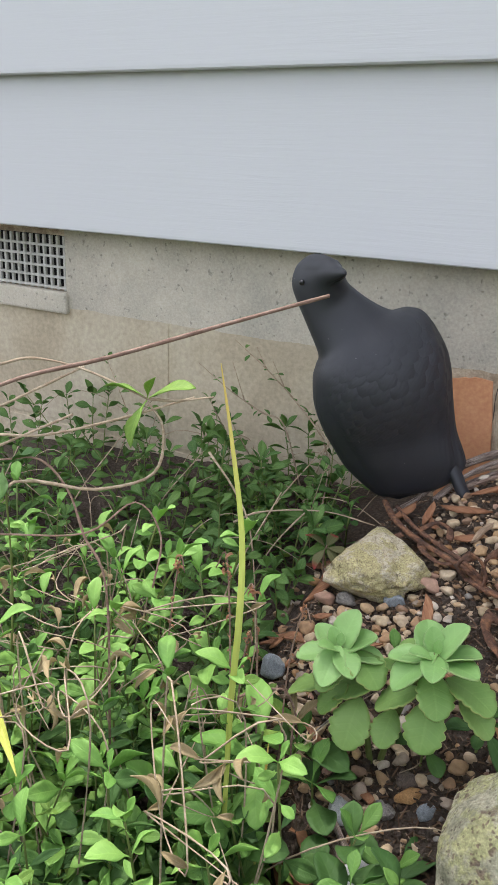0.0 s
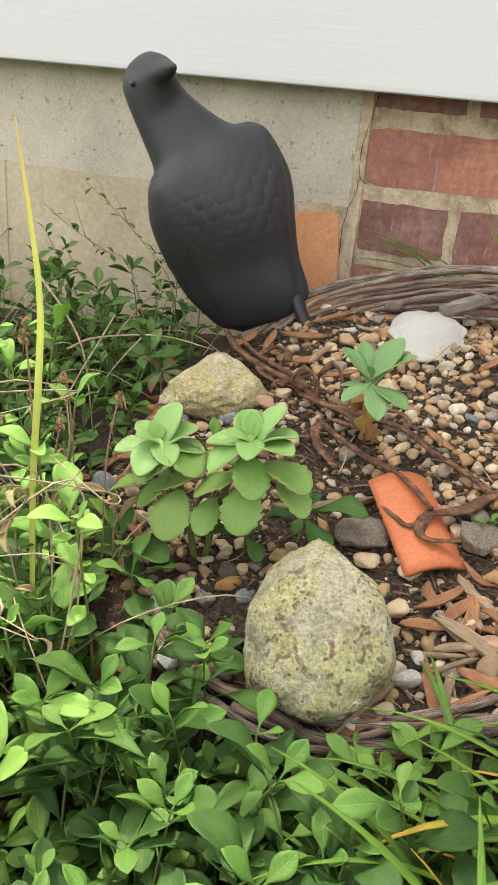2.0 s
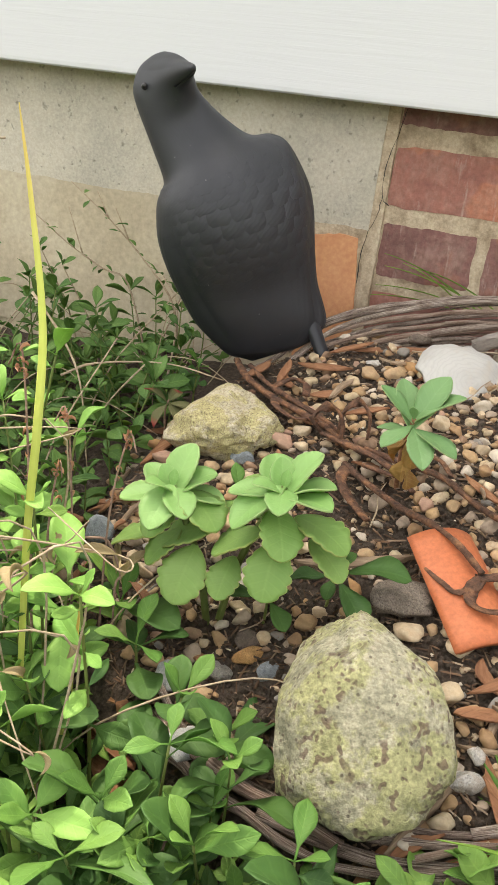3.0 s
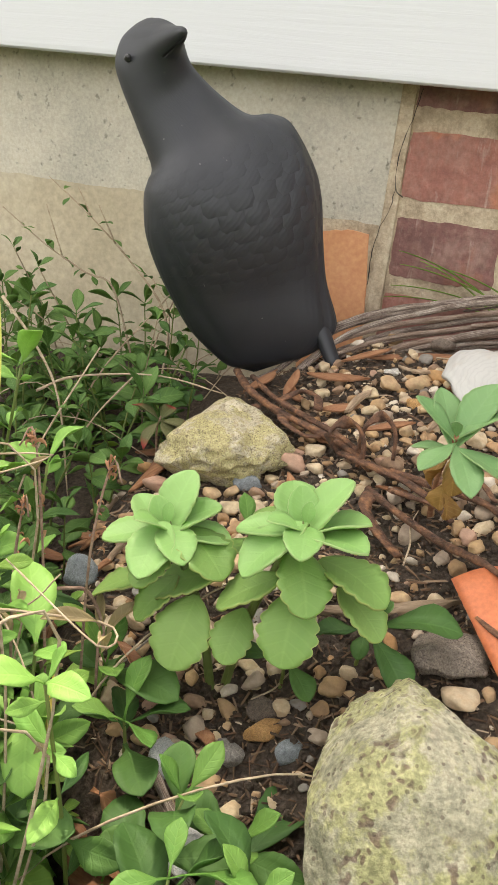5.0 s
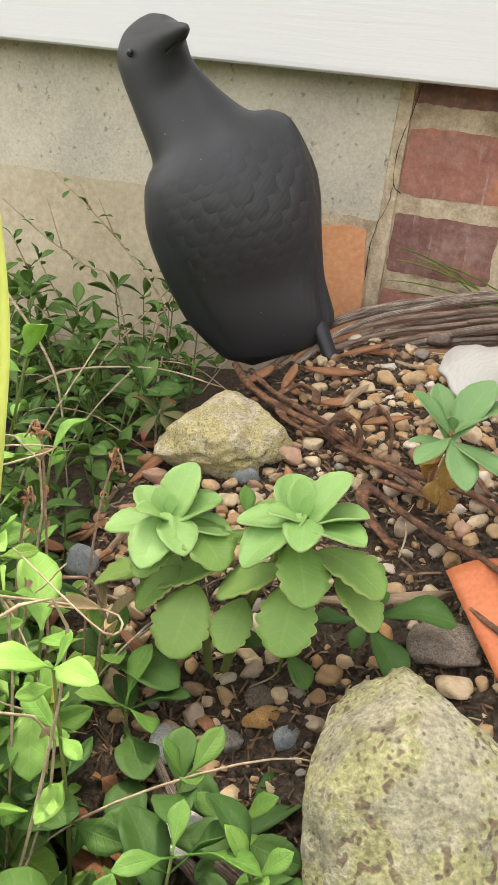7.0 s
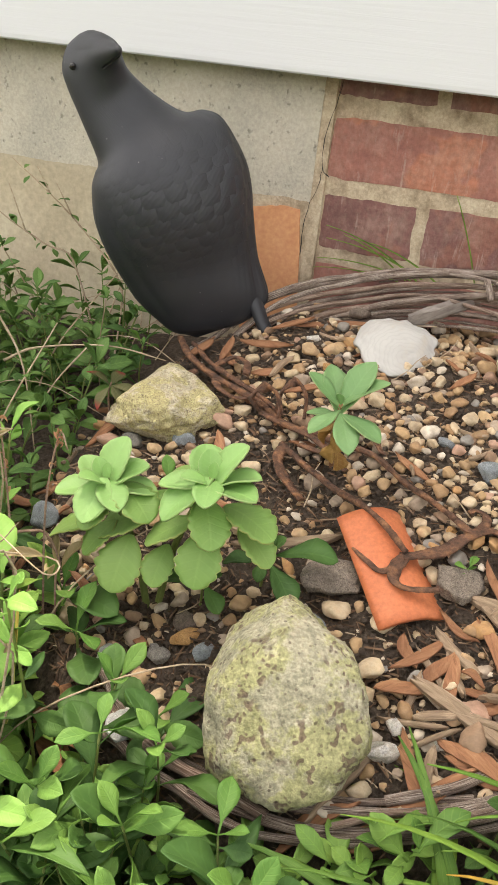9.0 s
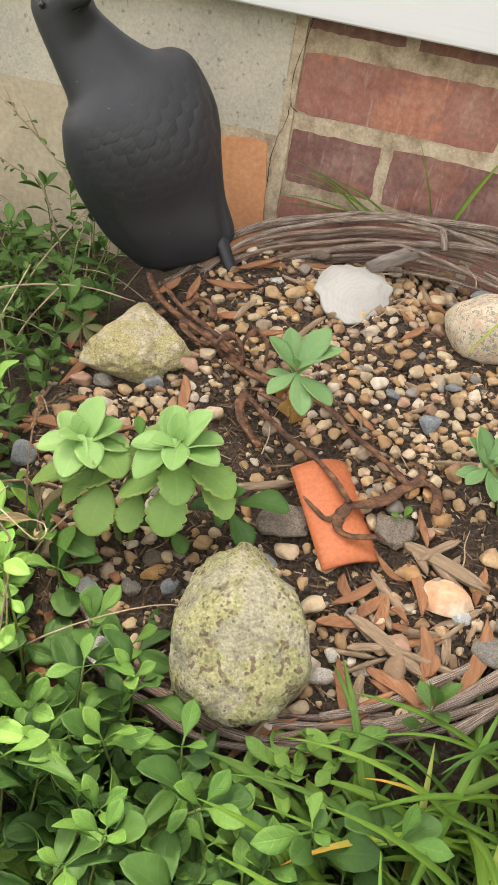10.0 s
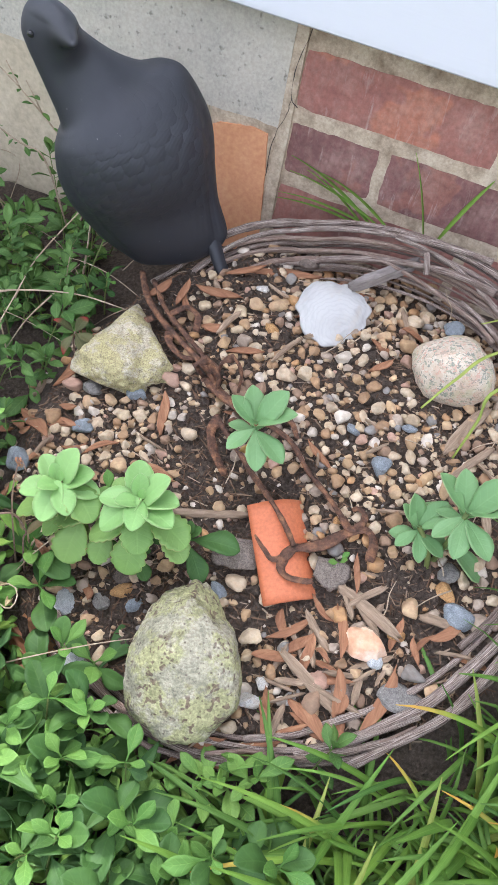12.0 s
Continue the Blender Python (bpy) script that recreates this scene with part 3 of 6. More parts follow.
def stone_mesh(name, radii, mat, seed, rough=0.18, level=3, facets=0.0, freq=1.1, cut_at=(0.62, 0.9), taper=0.0):
    """An icosphere weathered by noise at three scales; facets flattens some sides."""
    bm = bmesh.new()
    bmesh.ops.create_icosphere(bm, subdivisions=level, radius=1)
    r = random.Random(seed)
    off = Vector((r.uniform(-50, 50), r.uniform(-50, 50), r.uniform(-50, 50)))
    cuts = [(Vector((r.gauss(0, 1), r.gauss(0, 1), r.gauss(0, 1))).normalized(), r.uniform(*cut_at)) for _ in range(8)]
    for v in bm.verts:
        n = v.co.normalized()
        d = 1 + rough * noise.noise(n * freq + off) + rough * 0.35 * noise.noise(n * freq * 3.1 + off) + rough * 0.2 * noise.noise(n * freq * 8 + off) + rough * 0.1 * noise.noise(n * freq * 19 + off)
        p = n * d
        for axis, cut in cuts:
            over = p.dot(axis) - cut
            if over > 0:
                p -= axis * over * facets
        p.x *= 1 - taper * p.y
        v.co = Vector((p.x * radii[0], p.y * radii[1], p.z * radii[2]))
    return mesh_from(name, bm, mat, True)


def sstep(a, b, t):
    k = min(1.0, max(0.0, (t - a) / (b - a)))
    return k * k * (3 - 2 * k)


# ---- ground ----
RING_X, RING_Y, RING_R = -0.02, 0.648, 0.262


def bed_z(x, y):
    return 0.162 * x + 0.345 * y - 0.172


def ground_z(x, y):
    """Height of the soil: a tilted bed inside the cane ring, lower garden soil outside it."""
    plane = bed_z(min(max(x, -0.6), 0.45), min(max(y, 0.3), 0.96))
    d = math.hypot(x - RING_X, y - RING_Y)
    low = max(-0.10, min(0.10, plane)) - 0.04 * sstep(0.258, 0.31, d)
    if x < -0.2:
        low += (-0.035 - low) * 0.5 * sstep(0.25, 0.45, d)
    far = sstep(0.6, 1.6, d)
    z = low * (1 - far) - 0.10 * far
    near = 1 - sstep(1.0, 2.0, d)
    p = Vector((x * 1.0, y * 1.0, 0.3))
    return z + near * (0.006 * noise.noise(p * 14) + 0.003 * noise.noise(p * 45) + 0.0015 * noise.noise(p * 140))


def axis_marks(lo, hi, step, reach):
    fine = list(np.arange(lo, hi, step))
    out, s = [], step
    a, b = lo, fine[-1]
    left, right = [], []
    while a > -reach:
        s *= 1.35
        a -= s
        left.append(a)
    s = step
    while b < reach:
        s *= 1.35
        b += s
        right.append(b)
    return left[::-1] + fine + right


def make_ground():
    xs, ys = axis_marks(-0.62, 0.45, 0.0055, 600), axis_marks(0.22, 0.985, 0.0055, 600)
    nx = len(xs)
    verts = [(x, y, ground_z(x, y)) for y in ys for x in xs]
    faces = [(j * nx + i, j * nx + i + 1, (j + 1) * nx + i + 1, (j + 1) * nx + i) for j in range(len(ys) - 1) for i in range(nx - 1)]
    ob = new("ground", mesh_of("ground", verts, faces, M_SOIL))
    tagged(ob, "dark brown crumbly garden soil, lawn farther off", "ground", kind="structure")


make_ground()


# ---- house wall ----
def join_boxes(boxes, mat, name, bevel=0.0):
    bm = bmesh.new()
    for b in boxes:
        one = box_bm(*b, bevel)
        me = bpy.data.meshes.new("piece")
        one.to_mesh(me)
        one.free()
        bm.from_mesh(me)
        bpy.data.meshes.remove(me)
    return mesh_from(name, bm, mat)


VENT = (-1.27, -0.885, 0.226, 0.312)
# unseen step added to shade the bed: low house left, taller right
SHADE_STEP = -0.78


def make_wall():
    x0, x1, z0, z1 = VENT
    wall = new("wall_north", join_boxes([(-4, x0, 0.972, 1.15, -0.6, 1.86), (x1, SHADE_STEP, 0.972, 1.15, -0.6, 1.86), (SHADE_STEP, 4, 0.972, 1.15, -0.6, 4.0), (x0, x1, 0.972, 1.15, -0.6, z0), (x0, x1, 0.972, 1.15, z1, 1.86)], M_MORTAR, "wall_north"))
    tagged(wall, "house foundation of brick, block and concrete with sandy mortar", "wall", kind="structure")
    # grey concrete band under the siding
    band = [(-4.0, x0 - 0.002), (x1 + 0.002, -0.1855)]
    put("mortar_strip", mesh_from("mortar_strip", box_bm(-0.1853, -0.1716, 0.9590, 0.971, -0.05, 0.345, 0.0006), M_MORTAR), wall)
    for a, b in band:
        count = int((b - a) / 0.006) if b > -1 else 12
        cols = [a + (b - a) * i / count for i in range(count + 1)]
        verts = []
        for x in cols:
            foot = 0.1990 + 0.0035 * noise.noise(Vector((x * 21, 0, 2.2))) + 0.0014 * noise.noise(Vector((x * 120, 0, 5.2)))
            verts += [(x, 0.971, 0.345), (x, 0.9588, 0.345), (x, 0.9590, 0.26), (x, 0.9602, foot), (x, 0.971, foot)]
        faces = [(5 * i + k, 5 * i + k + 1, 5 * i + k + 6, 5 * i + k + 5) for i in range(count) for k in range(4)] + [(0, 1, 2, 3, 4), tuple(5 * count + k for k in range(5))[::-1]]
        put("concrete_band", mesh_of("concrete_band", verts, faces, M_CONC, False), wall, None, "weathered grey concrete band")
    put("vent_surround", mesh_from("vent_surround", box_bm(x0 - 0.004, x1 + 0.006, 0.952, 0.9705, 0.19, z0 - 0.001, 0.004), M_CONC), wall)
    # tan blocks below
    edges = [-4.0, -2.29, -1.89, -1.49, -1.085, -0.681, -0.268]
    for row, (za, zb) in enumerate(((-0.25, -0.003), (0.003, 0.2045))):
        for a, b in zip(edges, edges[1:]):
            put("block", mesh_from("block", box_bm(a + 0.002, b - 0.002, 0.9605, 0.9705, za, zb, 0.0015), M_TAN), wall, None, "tan painted block")
    put("mortar_bed", mesh_from("mortar_bed", box_bm(-0.2662, -0.1852, 0.9606, 0.9712, -0.25, 0.2040), M_MORTAR), wall)
    for pts in ([(-0.166, 0.327), (-0.171, 0.300), (-0.178, 0.270), (-0.1765, 0.238), (-0.168, 0.229)], [(-0.1765, 0.238), (-0.178, 0.218), (-0.186, 0.195), (-0.189, 0.168), (-0.188, 0.14)]):
        path = smooth_path([(x, 0.9592, z) for x, z in pts], 6)
        jag = [p + Vector((0.0012 * noise.noise(p * 300), 0, 0)) for p in path]
        v, f, uv = tube_data(jag, [0.0003 + 0.0005 * abs(noise.noise(p * 90)) for p in path], 5)
        put("crack", mesh_of("crack", v, f, M_DARK, True, uv), wall, None, "dark hairline crack")
    put("block_joint", mesh_from("block_joint", box_bm(-4.0, -0.2665, 0.9622, 0.9712, -0.25, 0.1985), M_TAN), wall)
    # the painted brick end has a ragged, slightly slanting outline
    corners = [(-0.266, 0.183), (-0.194, 0.1945), (-0.175, -0.020), (-0.245, -0.025)]
    edge = []
    for k in range(4):
        (ax, az), (bx, bz) = corners[k], corners[(k + 1) % 4]
        for i in range(12):
            t = i / 12
            p = Vector((ax + (bx - ax) * t, 0, az + (bz - az) * t))
            round_off = 0.0050 * (1 - min(1, 4 * min(t, 1 - t)))
            c = Vector((-0.213, 0, 0.115)) - p
            edge.append(p + c.normalized() * (round_off + 0.0016 * noise.noise(p * 160)))
    m = len(edge)
    verts = [(p.x, 0.9578, p.z) for p in edge] + [(p.x, 0.9705, p.z) for p in edge]
    faces = [tuple(range(m))[::-1]] + [(k, (k + 1) % m, m + (k + 1) % m, m + k) for k in range(m)]
    put("brick", mesh_of("brick", verts, faces, M_ORANGE, False), wall, None, "orange painted brick end")
    return wall


WALL = make_wall()


def brick_mesh(length, height, seed, mat):
    """A worn brick face with uneven edges and rounded arrises, 14 mm deep."""
    r = random.Random(seed)
    nx, nz = 22, 7
    verts, faces = [], []
    for i in range(nx + 1):
        for j in range(nz + 1):
            u, v = i / nx * 2 - 1, j / nz * 2 - 1
            edge = max(abs(u) - (1 - 0.012 / length), abs(v) - (1 - 0.012 / height), 0.0)
            x = u * length / 2 + (r.uniform(-0.0012, 0.0012) if abs(u) == 1 else 0)
            z = v * height / 2 + (r.uniform(-0.0006, 0.0006) if abs(v) == 1 else 0)
            x += (0.0020 * noise.noise(Vector((z * 45, seed, 0.4))) - 0.0010 * abs(v) ** 8) * abs(u) ** 6 * (1 if u > 0 else -1)
            z += (0.0011 * noise.noise(Vector((x * 38, seed, 7.4))) + 0.0011 * noise.noise(Vector((x * 140, seed, 3.4))) - 0.0006 * abs(u) ** 12) * abs(v) ** 4 * (1 if v > 0 else -1)
            rim = (abs(u) == 1) + (abs(v) == 1)
            y = -0.0078 + 0.0005 * rim + 0.0006 * noise.noise(Vector((x * 40, z * 40, seed)))
            verts.append((x, y, z))
    w = nz + 1
    faces = [(i * w + j, (i + 1) * w + j, (i + 1) * w + j + 1, i * w + j + 1) for i in range(nx) for j in range(nz)]
    loop = [i * w for i in range(nx + 1)] + [nx * w + j for j in range(1, nz + 1)] + [i * w + nz for i in range(nx - 1, -1, -1)] + [j for j in range(nz - 1, 0, -1)]
    n = len(verts)
    verts += [(verts[k][0], 0.012, verts[k][2]) for k in loop]
    m = len(loop)
    faces += [(loop[k], n + k, n + (k + 1) % m, loop[(k + 1) % m]) for k in range(m)]
    return mesh_of("brick", verts, faces, mat, False)


def lay_bricks():
    put("mortar_face", mesh_from("mortar_face", box_bm(-0.1715, 4.0, 0.9639, 0.971, -0.4, 0.345), M_MORTAR), WALL, None, "sandy yellow-grey mortar")
    stretchers = [[brick_mesh(0.221, 0.0620, k, m) for k in range(5)] for m in (M_BRICK, M_PLUM_BRICK)]
    half = [brick_mesh(0.103, 0.0580, 20 + k, M_PLUM_BRICK) for k in range(2)]
    for row in range(-1, 7):
        z = 0.2610 - 0.0795 * row
        x = -0.170
        if row % 2:
            put("brick", half[row % 3 // 2], WALL, pose(x + 0.051, 0.9705, z, 0, 0.6 * (row % 3 - 1), 0))
            x += 0.117
        k = row
        while x < 1.6:
            put("brick", stretchers[row % 2][k % 5], WALL, pose(x + 0.1095, 0.9705, z + 0.001 * (k % 3 - 1), 0, 0.5 * (k % 3 - 1), 0))
            x += 0.234
            k += 2


lay_bricks()


def make_siding_boards():
    side = tagged(new("siding", None), "white painted lap siding with embossed wood grain", "siding", kind="structure")
    prof = [(0.914, 0.0), (0.9155, -0.0015), (0.926, -0.0015), (0.9275, 0.0), (0.9445, 0.229), (0.9325, 0.229), (0.914, 0.004)]
    # upper boards begin at the added step, out of view, to block sun
    for k in range(16):
        z = 0.3285 + 0.2150 * k
        verts = [(x, y, z + h) for x in np.linspace(-4 if k < 7 else SHADE_STEP, 4, 33) for y, h in prof]
        m = len(prof)
        faces = [(i * m + j, i * m + (j + 1) % m, (i + 1) * m + (j + 1) % m, (i + 1) * m + j) for i in range(32) for j in range(m)]
        faces += [tuple(range(m))[::-1], tuple(range(32 * m, 33 * m))]
        me = mesh_of("board", verts, [f[::-1] for f in faces], M_SIDING, False)
        put("board", me, side)


make_siding_boards()


def make_vent():
    x0, x1, z0, z1 = VENT
    v = tagged(new("foundation_vent", None), "painted metal grid vent in the grey foundation", "vent")
    # black sheet added for the darkness of the hollow behind the grid
    put("backing", mesh_from("backing", box_bm(x0, x1, 1.0, 1.006, z0, z1), M_DARK), v)
    k = x0 + 0.004
    while k < x1:
        put("bar", mesh_from("bar", box_bm(k - 0.0022, k + 0.0022, 0.962, 0.968, z0, z1, 0.0006, 1), M_VENT), v)
        k += 0.0145
    h = z0 + 0.004
    while h < z1:
        put("bar", mesh_from("bar", box_bm(x0, x1, 0.9615, 0.9675, h - 0.002, h + 0.002, 0.0006, 1), M_VENT), v)
        h += 0.0165


make_vent()

# ---- crow figure ----
# the two outer edges of the body, from the crown of the head to the base
LEFT_EDGE = [(-0.3652, 0.7629, 0.3382), (-0.3746, 0.7599, 0.3276), (-0.3773, 0.7571, 0.3108), (-0.3715, 0.7564, 0.2953), (-0.3546, 0.7552, 0.2673), (-0.3380, 0.7537, 0.2381), (-0.3388, 0.7498, 0.2269),
             (-0.3406, 0.7472, 0.2141), (-0.3394, 0.7492, 0.1920), (-0.3357, 0.7536, 0.1755), (-0.3284, 0.7604, 0.1544), (-0.3195, 0.7769, 0.1268), (-0.3103, 0.7944, 0.1016), (-0.2934, 0.8105, 0.0792), (-0.2800, 0.8165, 0.0690)]
RIGHT_EDGE = [(-0.3367, 0.7531, 0.3413), (-0.3264, 0.7567, 0.3352), (-0.3230, 0.7634, 0.3241), (-0.3193, 0.7741, 0.3140), (-0.3048, 0.8002, 0.2956), (-0.2903, 0.8285, 0.2832), (-0.2735, 0.8407, 0.2868),
              (-0.2553, 0.8478, 0.2805), (-0.2329, 0.8546, 0.2504), (-0.2231, 0.8568, 0.2251), (-0.2168, 0.8572, 0.1919), (-0.2079, 0.8578, 0.1542), (-0.1926, 0.8594, 0.1172), (-0.1985, 0.8510, 0.0990), (-0.2130, 0.8440, 0.0850)]


def make_crow_figure():
    verts, faces, uvs = [], [], []

    def add(v, f, t):
        n = len(verts)
        verts.extend(v)
        uvs.extend(t)
        faces.extend([tuple(q + n for q in face) for face in f])

    def loft(stations, seg=20, steps=6, flat=1.0):
        """A rounded limb through the stations of centre and radius, closed by domes."""
        st = [Vector(q[:3]) for q in stations]
        rad = [q[3] for q in stations]
        a, b = (st[0] - st[1]).normalized(), (st[-1] - st[-2]).normalized()
        st = [st[0] + a * rad[0] * 0.96, st[0] + a * rad[0] * 0.7] + st + [st[-1] + b * rad[-1] * 0.7, st[-1] + b * rad[-1] * 0.96]
        rad = [rad[0] * 0.25, rad[0] * 0.7] + rad + [rad[-1] * 0.7, rad[-1] * 0.25]
        path = smooth_path(st, steps)
        v, f, _ = tube_data(path, np.interp(np.linspace(0, len(st) - 1, len(path)), range(len(st)), rad), seg, flat)
        add(v, f, [(0.0, 0.0)] * len(v))

    # body: one skin of rounded rings between the two edges
    a, b = [Vector(p) for p in LEFT_EDGE], [Vector(p) for p in RIGHT_EDGE]
    top, low = (a[0] + b[0]) / 2 + Vector((0.001, 0.0, 0.0035)), Vector((-0.2560, 0.8270, 0.0640))
    la = smooth_path([top.lerp(a[0] + Vector((0, 0, 0.003)), 0.25)] + a + [a[-1].lerp(low, 0.55), a[-1].lerp(low, 0.97)], 14)
    lb = smooth_path([top.lerp(b[0] + Vector((0, 0, 0.003)), 0.25)] + b + [b[-1].lerp(low, 0.55), b[-1].lerp(low, 0.97)], 14)
    n, seg = len(la), 144
    facing = Vector((-0.278, 0.855, -0.438))
    def eased(line, reach):
        """The line with its bends spread over its neighbours."""
        return [sum(line[max(0, i - min(reach, i, n - 1 - i)):i + min(reach, i, n - 1 - i) + 1], Vector()) / (2 * min(reach, i, n - 1 - i) + 1) for i in range(n)]

    soft_a, soft_b = eased(eased(la, 16), 16), eased(eased(lb, 16), 16)
    mids = [(p + q) / 2 for p, q in zip(la, lb)]
    run = [0.0]
    for i in range(1, n):
        run.append(run[-1] + (mids[i] - mids[i - 1]).length)
    v, f, t, deeps = [], [], [], []
    for i in range(n):
        axis = (mids[min(n - 1, i + 7)] - mids[max(0, i - 7)]).normalized()
        deep = (facing - axis * facing.dot(axis)).normalized()
        half = (lb[i] - la[i]) / 2
        deeps.append(deep * (half - deep * half.dot(deep)).length * 0.84)
    for i in range(n):
        reach = min(28, i, n - 1 - i)
        deep = sum(deeps[i - reach:i + reach + 1], Vector()) / (2 * reach + 1) * (1 - 0.6 * sstep(0.88, 1.0, i / n))
        for k in range(seg + 1):
            w = math.pi / 2 + 2 * math.pi * k / seg
            u, q = k / seg, run[i] / run[-1]
            near = math.exp(-((u - 0.35 - 0.10 * (q - 0.6)) / 0.016) ** 2) * sstep(0.40, 0.55, q) * (1 - sstep(0.86, 0.97, q))
            away = math.exp(-((u - 0.685 + 0.10 * (q - 0.6)) / 0.020) ** 2) * sstep(0.36, 0.50, q) * (1 - sstep(0.84, 0.95, q))
            belly = 1.0 if math.sin(w) > 0 else 1 - 0.34 * math.exp(-(min(0.0, q - 0.74) / 0.16) ** 2)
            swell = 0.020 * math.exp(-((u - 0.29) / 0.07) ** 2) * sstep(0.42, 0.56, q) * (1 - sstep(0.82, 0.96, q))
            quill = 0.0035 * max(0.0, math.sin(190 * (u - 0.22))) * sstep(0.19, 0.21, u) * (1 - sstep(0.27, 0.31, u)) * sstep(0.50, 0.62, q) * (1 - sstep(0.86, 0.94, q))
            brow = 0.05 * math.exp(-((q - 0.075) / 0.03) ** 2 - ((u - 0.47) / 0.10) ** 2)
            blend = math.sin(w) ** 2
            pa, pb = la[i].lerp(soft_a[i], blend), lb[i].lerp(soft_b[i], blend)
            v.append((pa + pb) / 2 + ((pb - pa) / 2 * math.cos(w) + deep * (belly * math.sin(w))) * (1 - 0.032 * near - 0.035 * away + swell + quill + brow))
            t.append((k / seg, run[i] / run[-1]))
    for i in range(n - 1):
        for k in range(seg):
            q = i * (seg + 1) + k
            f.append((q, q + seg + 1, q + seg + 2, q + 1))
    f.append(tuple(range((n - 1) * (seg + 1), n * (seg + 1))))
    # the bill is drawn out of the head
    head, tip = Vector((-0.349, 0.757, 0.322)), Vector((-0.2985, 0.7125, 0.3315))
    beak = (tip - head).normalized()
    for i, p in enumerate(v):
        w = p - head
        if w.length < 0.05:
            turn = beak.angle(w)
            pull = 0.60 * math.exp(-(turn / 0.40) ** 3) + 0.40 * math.exp(-(turn / 0.82) ** 2)
            v[i] = p + beak * ((tip - head).length - w.length) * pull * (1 - sstep(0.028, 0.045, w.length))
    add(v, f, t)
    # tail stub
    loft([(-0.210, 0.846, 0.122, 0.012), (-0.199, 0.840, 0.108, 0.0105), (-0.187, 0.835, 0.090, 0.0096), (-0.1755, 0.831, 0.0775, 0.0094)], 16, 6, 0.7)
    first = len(faces)
    loft([(-0.3598, 0.7460, 0.3132, 0.0028), (-0.3590, 0.7440, 0.3138, 0.0032), (-0.3587, 0.7432, 0.3142, 0.0026)], 16)
    me = mesh_of("crow_statue", verts, faces, M_CROW, True, uvs)
    me.materials.append(M_EYE)
    for p in me.polygons[first:]:
        p.material_index = 1
    thing("crow_statue", me, Matrix.Identity(4), "matte black plastic crow figure standing on the cane rim", "statue")


make_crow_figure()


# ---- cane ring ----
def make_basket():
    basket = tagged(new("garden_basket", None), "weathered round woven cane edging around the gravel bed", "basket")
    r = random.Random(11)

    def rim(a, out, up):
        """A point on the ring at angle a, pushed outward and upward."""
        x, y = RING_X + (RING_R + out) * math.cos(a), RING_Y + (RING_R * 0.965 + out) * math.sin(a)
        return Vector((x, y, bed_z(x, y) + up))

    def cane(start, stretch, o0, o1, u0, u1, rad, k):
        pts = []
        n = max(5, int(stretch * 8))
        for i in range(n + 1):
            t = i / n
            wob = 0.0045 * noise.noise(Vector((k * 3.1, t * 3.5, 0.5)))
            rise = 0.0050 * noise.noise(Vector((k * 1.7, t * 3.5, 9.5))) + 0.0015 * math.sin(5 * t + 2 * k) - 0.014 * sstep(1.75, 2.4, start + stretch * t) - 0.022 * sstep(2.26, 2.46, start + stretch * t)
            swell = 0.016 * sstep(1.85, 2.15, start + stretch * t)
            pts.append(rim(start + stretch * t, swell + o0 + (o1 - o0) * t + wob, u0 + (u1 - u0) * t + rise))
        put("cane", tube("cane", pts, rad, rad * r.uniform(0.55, 0.95), M_CANE, 5, 10, 0.20), basket)

    # the high back of the ring: separate long canes from the inner foot to the outer top, their ends slipping past each other
    for k in range(9):
        q = k / 8
        start, lane, up = r.uniform(-0.5, 0.2), -0.036 + 0.039 * q, -0.003 + 0.031 * q
        drift = (0.007 if k % 2 else -0.005) * r.uniform(0.7, 1.3)
        cane(start, r.uniform(2.30, 2.55) - start, lane, lane + drift * 0.5, up, up + (drift if k < 8 else -0.004), 0.0019 + 0.0017 * q + r.uniform(-0.0004, 0.0004), k)
    # thinner canes deep between them
    for k in range(8):
        q = (k + 0.5) / 8
        start = r.uniform(-0.4, 0.8)
        cane(start, r.uniform(1.2, 2.45 - start), -0.031 + 0.039 * q, -0.029 + 0.037 * q, -0.007 + 0.028 * q, -0.006 + 0.028 * q, r.uniform(0.0012, 0.0019), 30 + k)
    # canes that cross the others on the inner side
    for k, (start, stretch, o0, o1, u0, u1, thick) in enumerate((
            (1.05, 1.25, -0.018, -0.040, 0.026, 0.004, 0.0040), (0.25, 1.30, -0.036, -0.012, 0.006, 0.029, 0.0036), (0.90, 0.90, -0.042, -0.024, 0.004, 0.017, 0.0026),
            (1.55, 0.95, -0.026, -0.040, 0.017, 0.000, 0.0030), (0.05, 1.10, -0.044, -0.036, 0.002, 0.010, 0.0024), (1.15, 1.35, -0.002, -0.012, 0.034, 0.022, 0.0036))):
        cane(start, stretch, o0, o1, u0, u1, thick, 50 + k)
    put("stub", tube("stub", [(0.022, 0.876, 0.166), (0.026, 0.868, 0.160), (0.030, 0.861, 0.151)], 0.0036, 0.0030, M_CANE, 5, 9, 0.2), basket, None, "snapped-off cane end")
